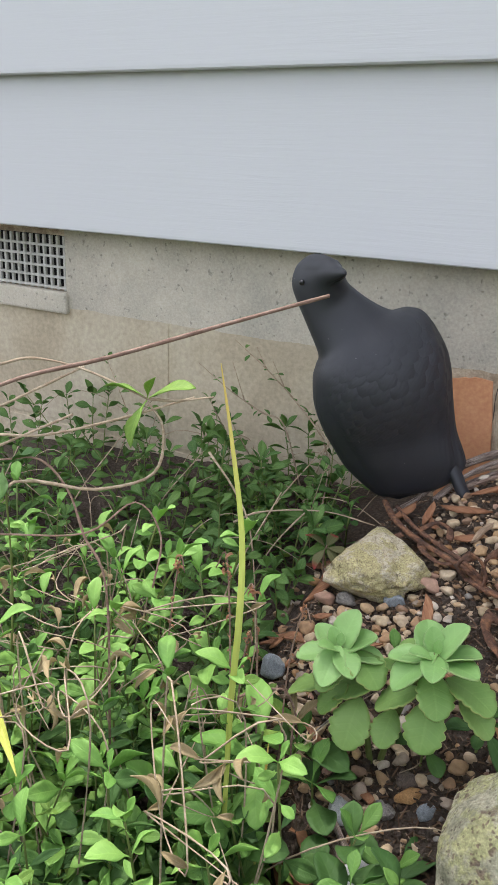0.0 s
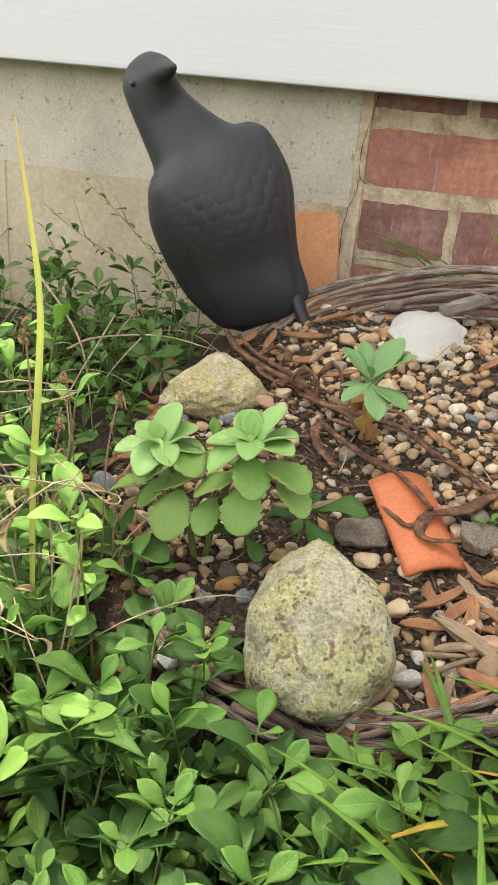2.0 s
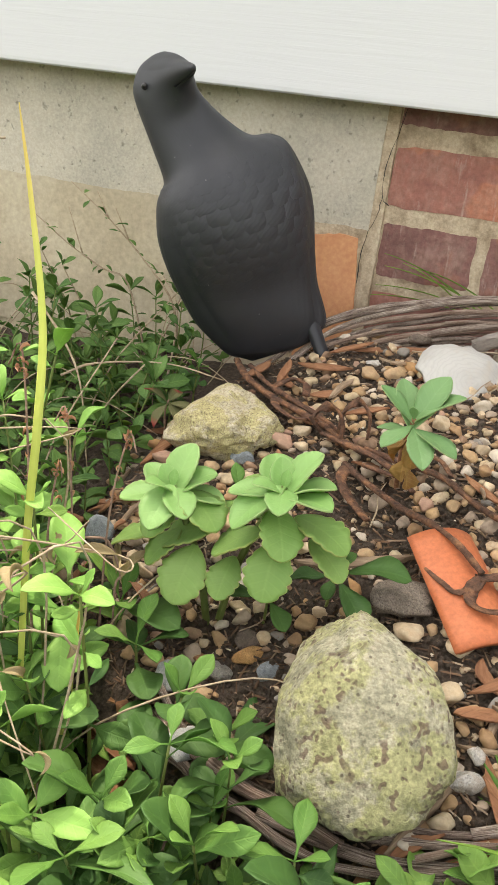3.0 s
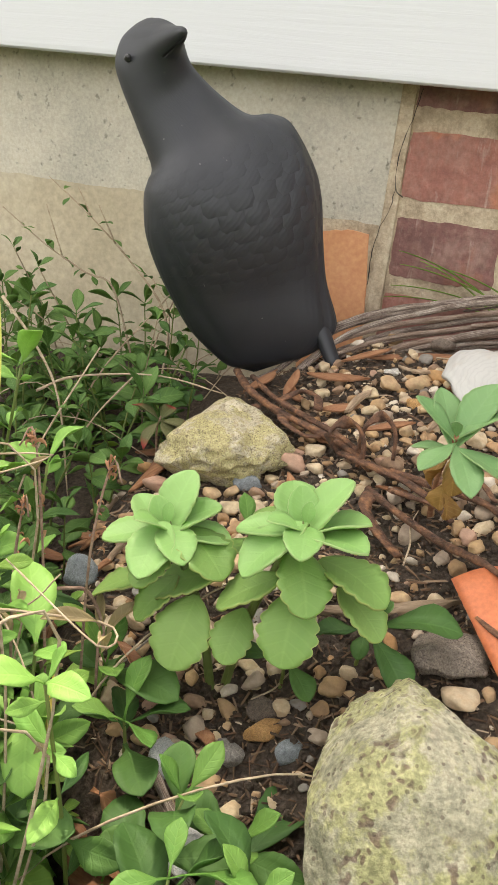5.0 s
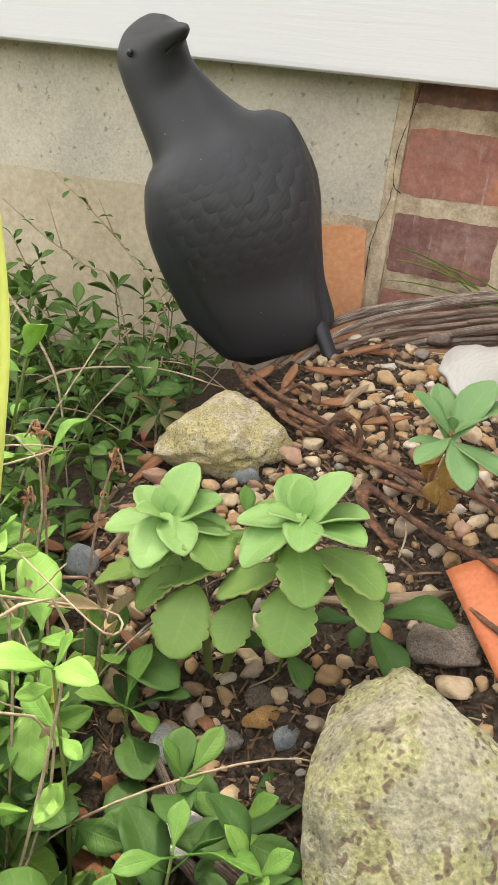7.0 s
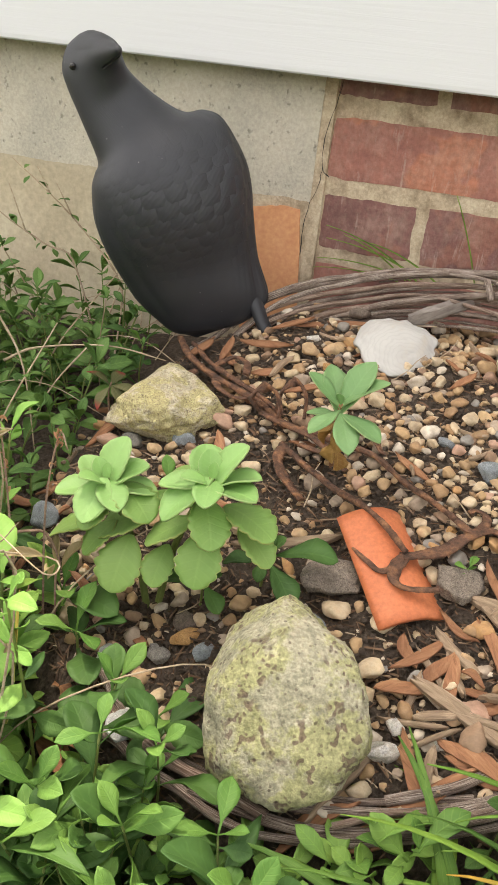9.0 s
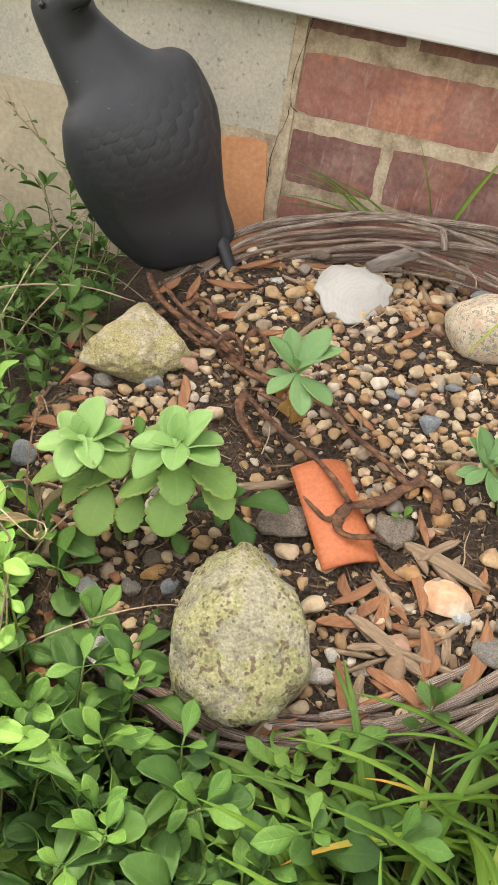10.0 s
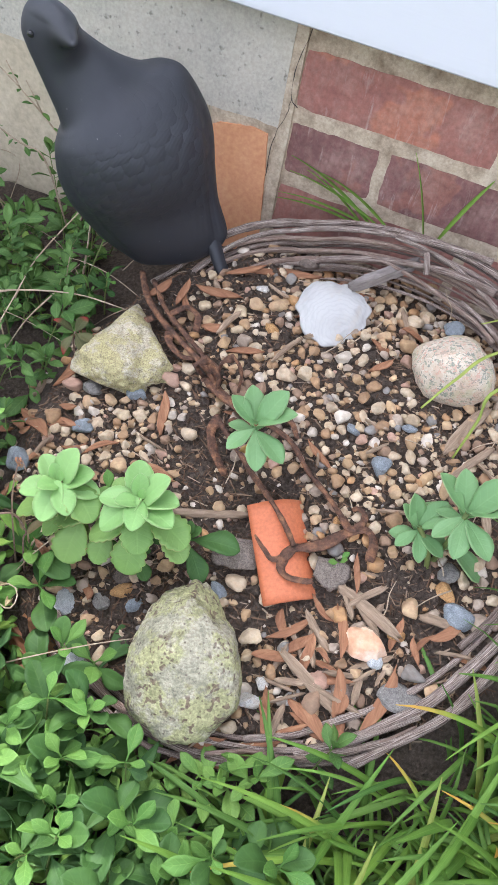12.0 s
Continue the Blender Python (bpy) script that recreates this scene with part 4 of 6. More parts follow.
    # the low front: a few thick canes and thin ones between them
    for k, (start, stretch, o0, o1, u0, u1, thick) in enumerate((
            (-1.20, 0.95, 0.012, -0.020, 0.010, 0.014, 0.0052), (-1.05, 0.85, 0.022, -0.012, 0.006, 0.012, 0.0046), (-1.35, 1.10, 0.000, -0.032, 0.008, 0.008, 0.0034),
            (-1.75, 1.10, 0.020, 0.010, 0.006, 0.010, 0.0036), (-1.68, 0.85, 0.010, 0.006, 0.008, 0.012, 0.0030), (-1.62, 1.20, 0.026, 0.004, 0.002, 0.006, 0.0026), (-1.55, 0.70, 0.002, -0.002, 0.006, 0.008, 0.0022),
            (-2.10, 0.52, 0.004, 0.018, 0.006, 0.010, 0.0050), (-2.05, 0.45, 0.014, 0.026, 0.002, 0.006, 0.0040), (-2.15, 0.55, -0.006, 0.008, 0.004, 0.006, 0.0026),
            (-0.75, 0.80, -0.006, -0.020, 0.004, 0.010, 0.0040), (-0.60, 0.70, -0.028, -0.034, 0.010, 0.012, 0.0032), (-1.45, 0.60, 0.016, 0.010, 0.014, 0.012, 0.0020))):
        cane(start, stretch, o0, o1, u0, u1, thick, 80 + k)
    return basket


make_basket()

# ---- rocks and stones ----
ROCKS = []


def stone(name, x, y, radii, mat, seed, label, sink=0.35, rz=0.0, tip=(0, 0), level=3, rough=0.18, facets=0.3, category="stone", lift=0.0, taper=0.0):
    me = stone_mesh(name, radii, mat, seed, rough, level, facets, taper=taper)
    z = bed_z(x, y) + radii[2] * (1 - 2 * sink) + lift
    ROCKS.append((x, y, max(radii[0], radii[1])))
    return thing(name, me, pose(x, y, z, tip[0], tip[1], rz), label, category)


stone("boulder", -0.033, 0.430, (0.050, 0.063, 0.053), M_BOULDER, 3, "large pitted grey-green boulder with lichen", 0.28, 22, (14, 8), 5, 0.28, 0.5, "rock", taper=0.30)
stone("rock", -0.232, 0.703, (0.043, 0.066, 0.029), M_ROCK_B, 52, "angular yellow-grey rock below the crow figure", 0.36, 10, (19, -12), 5, 0.40, 0.7, "rock", taper=0.62)
stone("rock", 0.089, 0.760, (0.042, 0.038, 0.035), M_GRANITE, 21, "rounded speckled pink granite rock on gravel", 0.22, 10, (10, 5), 4, 0.16, 0.5, "rock")
SMALL_STONES = [
    (-0.198, 0.662, 0.012, M_BLUE, "angular blue-grey granite pebble"), (-0.231, 0.613, 0.012, M_BLUE, "angular blue-grey granite pebble"), (0.059, 0.658, 0.013, M_BLUE, "angular blue-grey granite pebble"),
    (0.022, 0.687, 0.008, M_BLUE, "small smooth blue-grey pebble"), (0.072, 0.704, 0.008, M_BLUE, "small smooth blue-grey pebble"), (0.076, 0.820, 0.013, M_BLUE, "angular blue-grey granite pebble"),
    (0.041, 0.597, 0.007, M_OCHRE, "smooth ochre yellow pebble"), (-0.098, 0.772, 0.009, M_OCHRE, "smooth orange pebble on gravel"), (-0.128, 0.818, 0.008, M_WHITE, "smooth white pebble on gravel"),
    (-0.126, 0.411, 0.015, M_PALE, "speckled pale granite stone"), (-0.160, 0.452, 0.013, M_PALE, "speckled pale granite stone"), (-0.034, 0.504, 0.010, M_BLUE, "angular dark blue-grey pebble"),
    (0.030, 0.429, 0.011, M_WHITE, "rounded white quartz pebble"), (0.034, 0.446, 0.007, M_WHITE, "small rounded white pebble"), (0.061, 0.442, 0.007, M_WHITE, "small rounded white pebble"),
    (0.167, 0.546, 0.015, M_BLUE, "angular dark blue-green stone"), (0.124, 0.517, 0.009, M_OCHRE, "smooth brown pebble on soil"), (0.148, 0.580, 0.012, M_SLATE, "flat grey-brown pebble on soil"),
    (0.150, 0.563, 0.011, M_OCHRE, "smooth tan pebble on soil"), (-0.277, 0.560, 0.016, M_BLUE, "speckled grey granite stone"),
    (-0.115, 0.478, 0.011, M_OCHRE, "smooth ochre pebble on soil"), (-0.098, 0.470, 0.010, M_BLUE, "speckled grey granite pebble"),
    (-0.128, 0.462, 0.010, M_SLATE, "tan angular pebble on soil"), (-0.120, 0.490, 0.011, M_BROWN, "smooth brown pebble on soil"), (-0.095, 0.863, 0.014, M_BROWN, "dark brown stone near the rim"),
    (0.113, 0.493, 0.011, M_PALE, "speckled grey pebble on soil"), (0.098, 0.460, 0.014, M_BROWN, "angular dark brown stone"), (-0.245, 0.655, 0.012, M_SLATE, "rough tan grey stone"),
]
for i, (x, y, r, m, lab) in enumerate(SMALL_STONES):
    stone("pebble", x, y, (r * 1.0, r * 0.80, r * 0.58), m, 40 + i, lab, 0.22, (i * 47) % 180, ((i * 13) % 20 - 10, 0), 3, 0.32, 1.0)
stone("flat_stone", -0.030, 0.540, (0.027, 0.021, 0.010), M_CLOD, 61, "rough porous grey-brown stone beside the tile", 0.16, 62, (6, 0), 4, 0.42, 1.2)
stone("flat_stone", 0.052, 0.549, (0.019, 0.016, 0.011), M_CLOD, 62, "rough dark brown stone beside the tile", 0.2, 20, (0, 8), 4, 0.42, 1.2)
ROCKS.append((-0.255, 0.826, 0.045))
stone("flat_stone", 0.143, 0.470, (0.021, 0.014, 0.007), M_SLATE, 90, "flat grey slab of stone by the rim", 0.1, 18, (0, 0), 3, 0.16, 0.8)
stone("peach_stone", 0.101, 0.498, (0.019, 0.017, 0.013), M_PEACH, 95, "smooth peach and white stone among wood chips", 0.15, 20, (10, -6), 4, 0.3, 0.9)


def make_shell_thing():
    verts, faces = [], []
    nr, na = 40, 72
    for i in range(nr + 1):
        q = i / nr
        for j in range(na):
            a = 2 * math.pi * j / na
            edge = 1 + 0.05 * math.sin(3 * a + 1) + 0.03 * math.sin(7 * a) + 0.02 * math.sin(13 * a) + 0.05 * noise.noise(Vector((4 * math.cos(a), 4 * math.sin(a), 1.7)))
            r = 0.038 * q * edge
            x, y = r * math.cos(a) * 1.0, r * math.sin(a) * 0.97 + 0.012 * (1 - q)
            z = 0.011 * (1 - q ** 2.2) + (0.0003 * math.sin(q * 34 + 3.5 * noise.noise(Vector((x * 50, y * 50, 0)))) + 0.0016 * noise.noise(Vector((x * 70, y * 70, 4)))) * q
            verts.append((x, y, z))
    top = len(verts)
    verts += [(x, y, z - 0.003) for x, y, z in verts]
    for i in range(nr):
        for j in range(na):
            a, b = i * na + j, i * na + (j + 1) % na
            faces.append((a, a + na, b + na, b))
            faces.append((top + a, top + b, top + b + na, top + a + na))
    for j in range(na):
        a, b = nr * na + j, nr * na + (j + 1) % na
        faces.append((a, top + a, top + b, b))
    me = mesh_of("shell", verts, faces, M_SHELL)
    thing("shell", me, pose(-0.046, 0.802, bed_z(-0.046, 0.802) + 0.010, 26, -6, 20), "chalky white clam shell lying on the gravel", "shell")


make_shell_thing()


def make_tile():
    verts, faces = [], []
    n, m = 14, 12
    for side in (1.0, 0.88):
        for i in range(m + 1):
            v = i / m
            for j in range(n + 1):
                a = radians(140 - 100 * j / n)
                rad = 0.0385 * side * (1 - 0.05 * v)
                ragged = 0.0004 * noise.noise(Vector((j * 0.7, v * 3, side))) * (1 if i in (0, m) else 0)
                verts.append((rad * math.cos(a), -0.046 + 0.092 * v + ragged, rad * math.sin(a) - 0.0268))
    w = n + 1
    top = (m + 1) * w
    for i in range(m):
        for j in range(n):
            a = i * w + j
            faces += [(a, a + w, a + w + 1, a + 1), (top + a, top + a + 1, top + a + w + 1, top + a + w)]
        a, b = i * w, i * w + n
        faces += [(a, top + a, top + a + w, a + w), (b, b + w, top + b + w, top + b)]
    for j in range(n):
        a, b = j, m * w + j
        faces += [(a, a + 1, top + a + 1, top + a), (b, top + b, top + b + 1, b + 1)]
    me = mesh_of("tile_shard", verts, faces, M_TERRA)
    thing("tile_shard", me, pose(0.008, 0.553, bed_z(0.008, 0.553) + 0.008, 21, 6, 38), "broken curved terracotta tile shard on the soil", "tile")


make_tile()


# ---- rusty iron ornament ----
def make_iron():
    iron = tagged(new("iron_ornament", None), "rusted scrolled iron stake lying across gravel and tile", "ornament")

    def bar(name, pts, r0, r1, high=0.014):
        """A bar through points of the bed, high above it."""
        path = [(q[0], q[1], bed_z(q[0], q[1]) + (q[2] if len(q) > 2 else high)) for q in pts]
        wide, flat = (1.6, 0.36) if name == "scroll" else (1.05, 0.85)
        put(name, tube(name, path, r0 * wide, r1 * wide, M_RUST, 8, 10, 0.26, flat), iron)

    # two stems side by side from the crow's foot to the joint
    bar("rod", [(-0.262, 0.795, 0.012), (-0.237, 0.761, 0.016), (-0.205, 0.738), (-0.166, 0.716), (-0.137, 0.698), (-0.112, 0.676)], 0.0034, 0.0032)
    bar("rod", [(-0.245, 0.790, 0.010), (-0.214, 0.756, 0.014), (-0.180, 0.733), (-0.150, 0.714), (-0.122, 0.692)], 0.0028, 0.0026)
    # two stems from the joint to the end scrolls
    bar("rod", [(-0.108, 0.655), (-0.087, 0.638), (-0.068, 0.624, 0.014), (-0.048, 0.605, 0.019), (-0.024, 0.583, 0.028), (-0.004, 0.566, 0.029), (0.014, 0.551, 0.024)], 0.0029, 0.0025)
    bar("rod", [(-0.098, 0.676), (-0.066, 0.664), (-0.030, 0.651), (-0.002, 0.627), (0.023, 0.610), (0.044, 0.594)], 0.0029, 0.0026)
    # leafy side pieces along the upper stems
    bar("scroll", [(-0.222, 0.742), (-0.232, 0.730, 0.016), (-0.226, 0.718, 0.018), (-0.210, 0.716, 0.016)], 0.0034, 0.0022)
    bar("scroll", [(-0.206, 0.752), (-0.192, 0.762, 0.016), (-0.176, 0.754, 0.017), (-0.170, 0.738, 0.016)], 0.0034, 0.0022)
    bar("scroll", [(-0.196, 0.730), (-0.190, 0.716, 0.018), (-0.172, 0.706, 0.016), (-0.158, 0.708)], 0.0032, 0.0024)
    # two small upright loops at the joint
    bar("scroll", [(-0.140, 0.694, 0.012), (-0.148, 0.690, 0.026), (-0.142, 0.690, 0.038), (-0.128, 0.688, 0.038), (-0.120, 0.684, 0.024), (-0.122, 0.680, 0.012)], 0.0030, 0.0030)
    bar("scroll", [(-0.126, 0.696, 0.014), (-0.124, 0.700, 0.030), (-0.112, 0.698, 0.040), (-0.101, 0.692, 0.032), (-0.098, 0.684, 0.016)], 0.0030, 0.0028)
    bar("scroll", [(-0.136, 0.690), (-0.120, 0.680, 0.016), (-0.102, 0.672, 0.016), (-0.082, 0.664), (-0.064, 0.652, 0.012)], 0.0046, 0.0034)
    # hooks below the joint
    bar("scroll", [(-0.104, 0.652), (-0.106, 0.640, 0.014), (-0.098, 0.626, 0.012), (-0.084, 0.612, 0.010), (-0.074, 0.604, 0.008)], 0.0036, 0.0026)
    bar("scroll", [(-0.092, 0.656), (-0.076, 0.648, 0.016), (-0.060, 0.642, 0.016), (-0.048, 0.634, 0.012)], 0.0034, 0.0024)
    bar("scroll", [(-0.070, 0.664), (-0.054, 0.672, 0.016), (-0.036, 0.668, 0.016), (-0.024, 0.656, 0.012)], 0.0032, 0.0020)
    # the scrolled end over the tile
    bar("scroll", [(-0.021, 0.552), (-0.015, 0.547), (-0.007, 0.541), (0.000, 0.536), (0.009, 0.540), (0.014, 0.550)], 0.0022, 0.0028, 0.021)
    bar("scroll", [(0.015, 0.552), (0.010, 0.541), (0.011, 0.530), (0.020, 0.525), (0.033, 0.526), (0.041, 0.528)], 0.0030, 0.0022, 0.021)
    bar("scroll", [(0.012, 0.550, 0.021), (0.026, 0.557, 0.018), (0.039, 0.567), (0.048, 0.577), (0.057, 0.585), (0.067, 0.589), (0.075, 0.585), (0.079, 0.576), (0.080, 0.565, 0.011)], 0.0036, 0.0030)
    bar("scroll", [(0.044, 0.594), (0.052, 0.587), (0.059, 0.588), (0.063, 0.595), (0.061, 0.603), (0.054, 0.606), (0.050, 0.603)], 0.0032, 0.0016)


make_iron()


# ---- wood chips, bark, fallen leaves ----
def chip_mesh(name, length, width, thick, mat, seed, pointed=False):
    """A split sliver of wood with ragged ends and a ridged back."""
    r = random.Random(seed)
    n, w = 9, 4
    top = []
    for i in range(n + 1):
        u = i / n
        taper = max(0.10, math.sin(math.pi * u) ** 0.7) if pointed else min(1.0, 0.35 + 4 * min(u, 1 - u))
        sway = 0.55 if pointed else 0.1
        for j in range(w + 1):
            v = j / w * 2 - 1
            end = r.uniform(-0.06, 0.06) * length if i in (0, n) else 0
            top.append(((u - 0.5) * length + end, v * width / 2 * taper + width * sway * math.sin(3 * u + seed), thick * (0.6 + 0.35 * r.random()) * (1 - 0.6 * v * v) + 0.004 * math.sin(2.5 * u + seed)))
    m = len(top)
    verts = top + [(x, y, z - thick) for x, y, z in top]
    faces, s = [], w + 1
    for i in range(n):
        for j in range(w):
            a = i * s + j
            faces += [(a, a + s, a + s + 1, a + 1), (m + a, m + a + 1, m + a + s + 1, m + a + s)]
        a, b = i * s, i * s + w
        faces += [(a, m + a, m + a + s, a + s), (b, b + s, m + b + s, m + b)]
    for j in range(w):
        a, b = j, n * s + j
        faces += [(a, a + 1, m + a + 1, m + a), (b, m + b, m + b + 1, b + 1)]
    return mesh_of(name, verts, faces, mat, False)


def lay(a, b, lift=0.004):
    """A pose midway between two points of the bed, along the line between them."""
    ax, ay = a
    bx, by = b
    za, zb = ground_z(ax, ay) + lift, ground_z(bx, by) + lift
    d = Vector((bx - ax, by - ay, zb - za)).normalized()
    up = Vector((-0.162, -0.345, 1)).normalized()
    s = up.cross(d).normalized()
    m = Matrix((d, s, d.cross(s))).transposed().to_4x4()
    m.translation = ((ax + bx) / 2, (ay + by) / 2, (za + zb) / 2)
    return m


def span(a, b):
    return math.hypot(b[0] - a[0], b[1] - a[1]) * 1.06


CHIPS = [((0.063, 0.541), (0.125, 0.514), 0.013), ((0.041, 0.471), (0.096, 0.443), 0.012), ((0.079, 0.467), (0.112, 0.476), 0.006), ((0.047, 0.510), (0.074, 0.487), 0.009),
         ((-0.108, 0.557), (-0.037, 0.576), 0.010), ((0.107, 0.479), (0.108, 0.452), 0.008), ((0.110, 0.688), (0.135, 0.744), 0.016), ((0.137, 0.535), (0.163, 0.537), 0.010),
         ((0.001, 0.382), (0.027, 0.433), 0.006), ((0.085, 0.530), (0.108, 0.512), 0.008), ((0.055, 0.497), (0.068, 0.470), 0.007), ((-0.03, 0.79), (-0.06, 0.77), 0.008),
         ((0.12, 0.66), (0.15, 0.70), 0.009), ((0.065, 0.455), (0.12, 0.447), 0.006), ((0.15, 0.66), (0.17, 0.62), 0.010), ((0.02, 0.85), (0.05, 0.80), 0.008)]
for i, (a, b, w) in enumerate(CHIPS):
    thing("wood_chip", chip_mesh("wood_chip", span(a, b), w * 0.78, 0.004, M_CHIP, i), lay(a, b, 0.007), "weathered grey-brown splintered wood chip", "wood chip", "wood chips on the bed")
BARK = [((0.071, 0.520), (0.084, 0.484), 0.009), ((0.127, 0.487), (0.125, 0.436), 0.012), ((0.021, 0.458), (0.046, 0.476), 0.010), ((0.039, 0.440), (0.059, 0.412), 0.008),
        ((0.009, 0.380), (0.066, 0.408), 0.015), ((0.072, 0.570), (0.077, 0.540), 0.006), ((-0.290, 0.655), (-0.246, 0.692), 0.014), ((-0.229, 0.797), (-0.242, 0.770), 0.011),
        ((-0.211, 0.799), (-0.205, 0.774), 0.009), ((-0.082, 0.852), (-0.143, 0.828), 0.011), ((-0.169, 0.735), (-0.154, 0.711), 0.007), ((-0.298, 0.627), (-0.241, 0.604), 0.013),
        ((0.063, 0.440), (0.090, 0.416), 0.012), ((-0.012, 0.368), (0.024, 0.394), 0.010), ((0.029, 0.765), (0.018, 0.748), 0.008), ((-0.20, 0.42), (-0.15, 0.40), 0.02),
        ((0.07, 0.43), (0.11, 0.43), 0.012), ((0.03, 0.395), (0.08, 0.42), 0.010), ((-0.15, 0.79), (-0.19, 0.80), 0.011), ((-0.26, 0.72), (-0.28, 0.68), 0.012),
        ((0.085, 0.47), (0.10, 0.44), 0.010), ((0.04, 0.42), (0.07, 0.40), 0.012), ((-0.05, 0.86), (-0.01, 0.86), 0.011), ((-0.318, 0.640), (-0.255, 0.606), 0.016), ((-0.296, 0.672), (-0.262, 0.706), 0.018), ((-0.306, 0.618), (-0.262, 0.586), 0.013), ((-0.14, 0.84), (-0.17, 0.82), 0.008)]
for i, (a, b, w) in enumerate(BARK):
    thing("bark_strip", chip_mesh("bark_strip", span(a, b) * 1.15, w, 0.0016, M_BARK, 50 + i, True), lay(a, b, 0.008), "curled red-brown strip of bark mulch", "bark", "bark strips on the bed")
litter = random.Random(17)
for k in range(150):
    zone = (0, 1, 2, 0)[k % 4]
    if zone == 0:
        x, y = litter.uniform(0.0, 0.19), litter.uniform(0.385, 0.54)
    elif zone == 1:
        x, y = litter.uniform(-0.34, -0.19), litter.uniform(0.50, 0.80)
    else:
        a, q = litter.uniform(0, 6.28), math.sqrt(litter.random())
        x, y = RING_X + 0.25 * q * math.cos(a), RING_Y + 0.25 * q * math.sin(a)
    if any(math.hypot(x - px, y - py) < pr + 0.012 for px, py, pr in ROCKS[:3]) or (zone != 1 and math.hypot(x - RING_X, y - RING_Y) > 0.25) or math.hypot(x - 0.006, y - 0.557) < 0.055 or math.hypot(x + 0.262, y - 0.815) < 0.062:
        continue
    a, le = litter.uniform(0, 6.28), litter.uniform(0.014, 0.045)
    p, q = (x - le / 2 * math.cos(a), y - le / 2 * math.sin(a)), (x + le / 2 * math.cos(a), y + le / 2 * math.sin(a))
    if litter.random() < 0.5:
        thing("bark_strip", chip_mesh("bark_strip", le, litter.uniform(0.005, 0.011), 0.0015, M_BARK, 100 + k, True), lay(p, q, 0.007), "curled red-brown strip of bark mulch", "bark", "bark strips on the bed")
    else:
        thing("wood_chip", chip_mesh("wood_chip", le, litter.uniform(0.002, 0.0065), 0.0024, M_CHIP, 100 + k), lay(p, q, 0.007), "weathered grey-brown splintered wood chip", "wood chip", "wood chips on the bed")
stick = chip_mesh("stick", 0.080, 0.012, 0.009, M_STICK, 77)
stick_at = look((-0.010, 0.858, 0.136), (0.016, 0.885, 0.148)) @ pose(0, 0, 0, 90, 0, 0) @ pose(0, 0, 0, 0, 0, 90)
thing("stick", stick, stick_at, "short grey driftwood stick behind the shell", "stick")


# ---- gravel and crumbs ----
def gravel_share(x, y):
    """How thickly the gravel lies at a place of the bed."""
    k = 0.40 + 1.25 * noise.noise(Vector((x * 18, y * 18, 3.3)))
    if y > 0.60 + 0.35 * abs(x - 0.05) and x > -0.07:
        k += 0.5
    if -0.27 < x < -0.13 and 0.58 < y < 0.71:
        k += 0.35
    if x > 0.09 and y < 0.64:
        k *= 0.3
    if y < 0.53 and x > -0.02:
        k *= 0.35
    if x < 0.0 and y < 0.565:
        k *= 0.25
    if math.hypot((x + 0.095) / 1.3, y - 0.615) < 0.045:
        k *= 0.12
    if math.hypot(x - 0.01, y - 0.55) < 0.06:
        k *= 0.25
    if math.hypot(x - 0.095, y - 0.565) < 0.05:
        k *= 0.2
    if x < -0.1 and y > 0.75:
        k *= 0.4
    if abs((x + 0.15) * 0.66 + (y - 0.70) * 0.75) < 0.024 and -0.25 < x < -0.05:
        k *= 0.4
    if math.hypot(x - 0.035, y - 0.775) < 0.032:
        k *= 0.3
    return k


def scatter(count, size, seed, share, gap=0.9):
    r = random.Random(seed)
    cells, out = {}, []
    tries = 0
    while len(out) < count and tries < count * 14:
        tries += 1
        a, q = r.uniform(0, 2 * math.pi), math.sqrt(r.random())
        x, y = RING_X + 0.255 * q * math.cos(a), RING_Y + 0.26 * q * math.sin(a)
        if seed == 12 and r.random() < 0.10:
            x, y = r.uniform(-0.34, -0.20), r.uniform(0.48, 0.74)
        elif r.random() > share(x, y):
            continue
        rad = size * r.choice((0.55, 0.7, 0.85, 1.0, 1.0, 1.2, 1.5))
        if any(math.hypot(x - px, y - py) < pr * 0.85 for px, py, pr in ROCKS):
            continue
        c = (int(x / 0.02), int(y / 0.02))
        if any(math.hypot(x - px, y - py) < (rad + pr) * gap for i in (-1, 0, 1) for j in (-1, 0, 1) for px, py, pr in cells.get((c[0] + i, c[1] + j), ())):
            continue
        cells.setdefault(c, []).append((x, y, rad))
        out.append((x, y, rad))
    return out


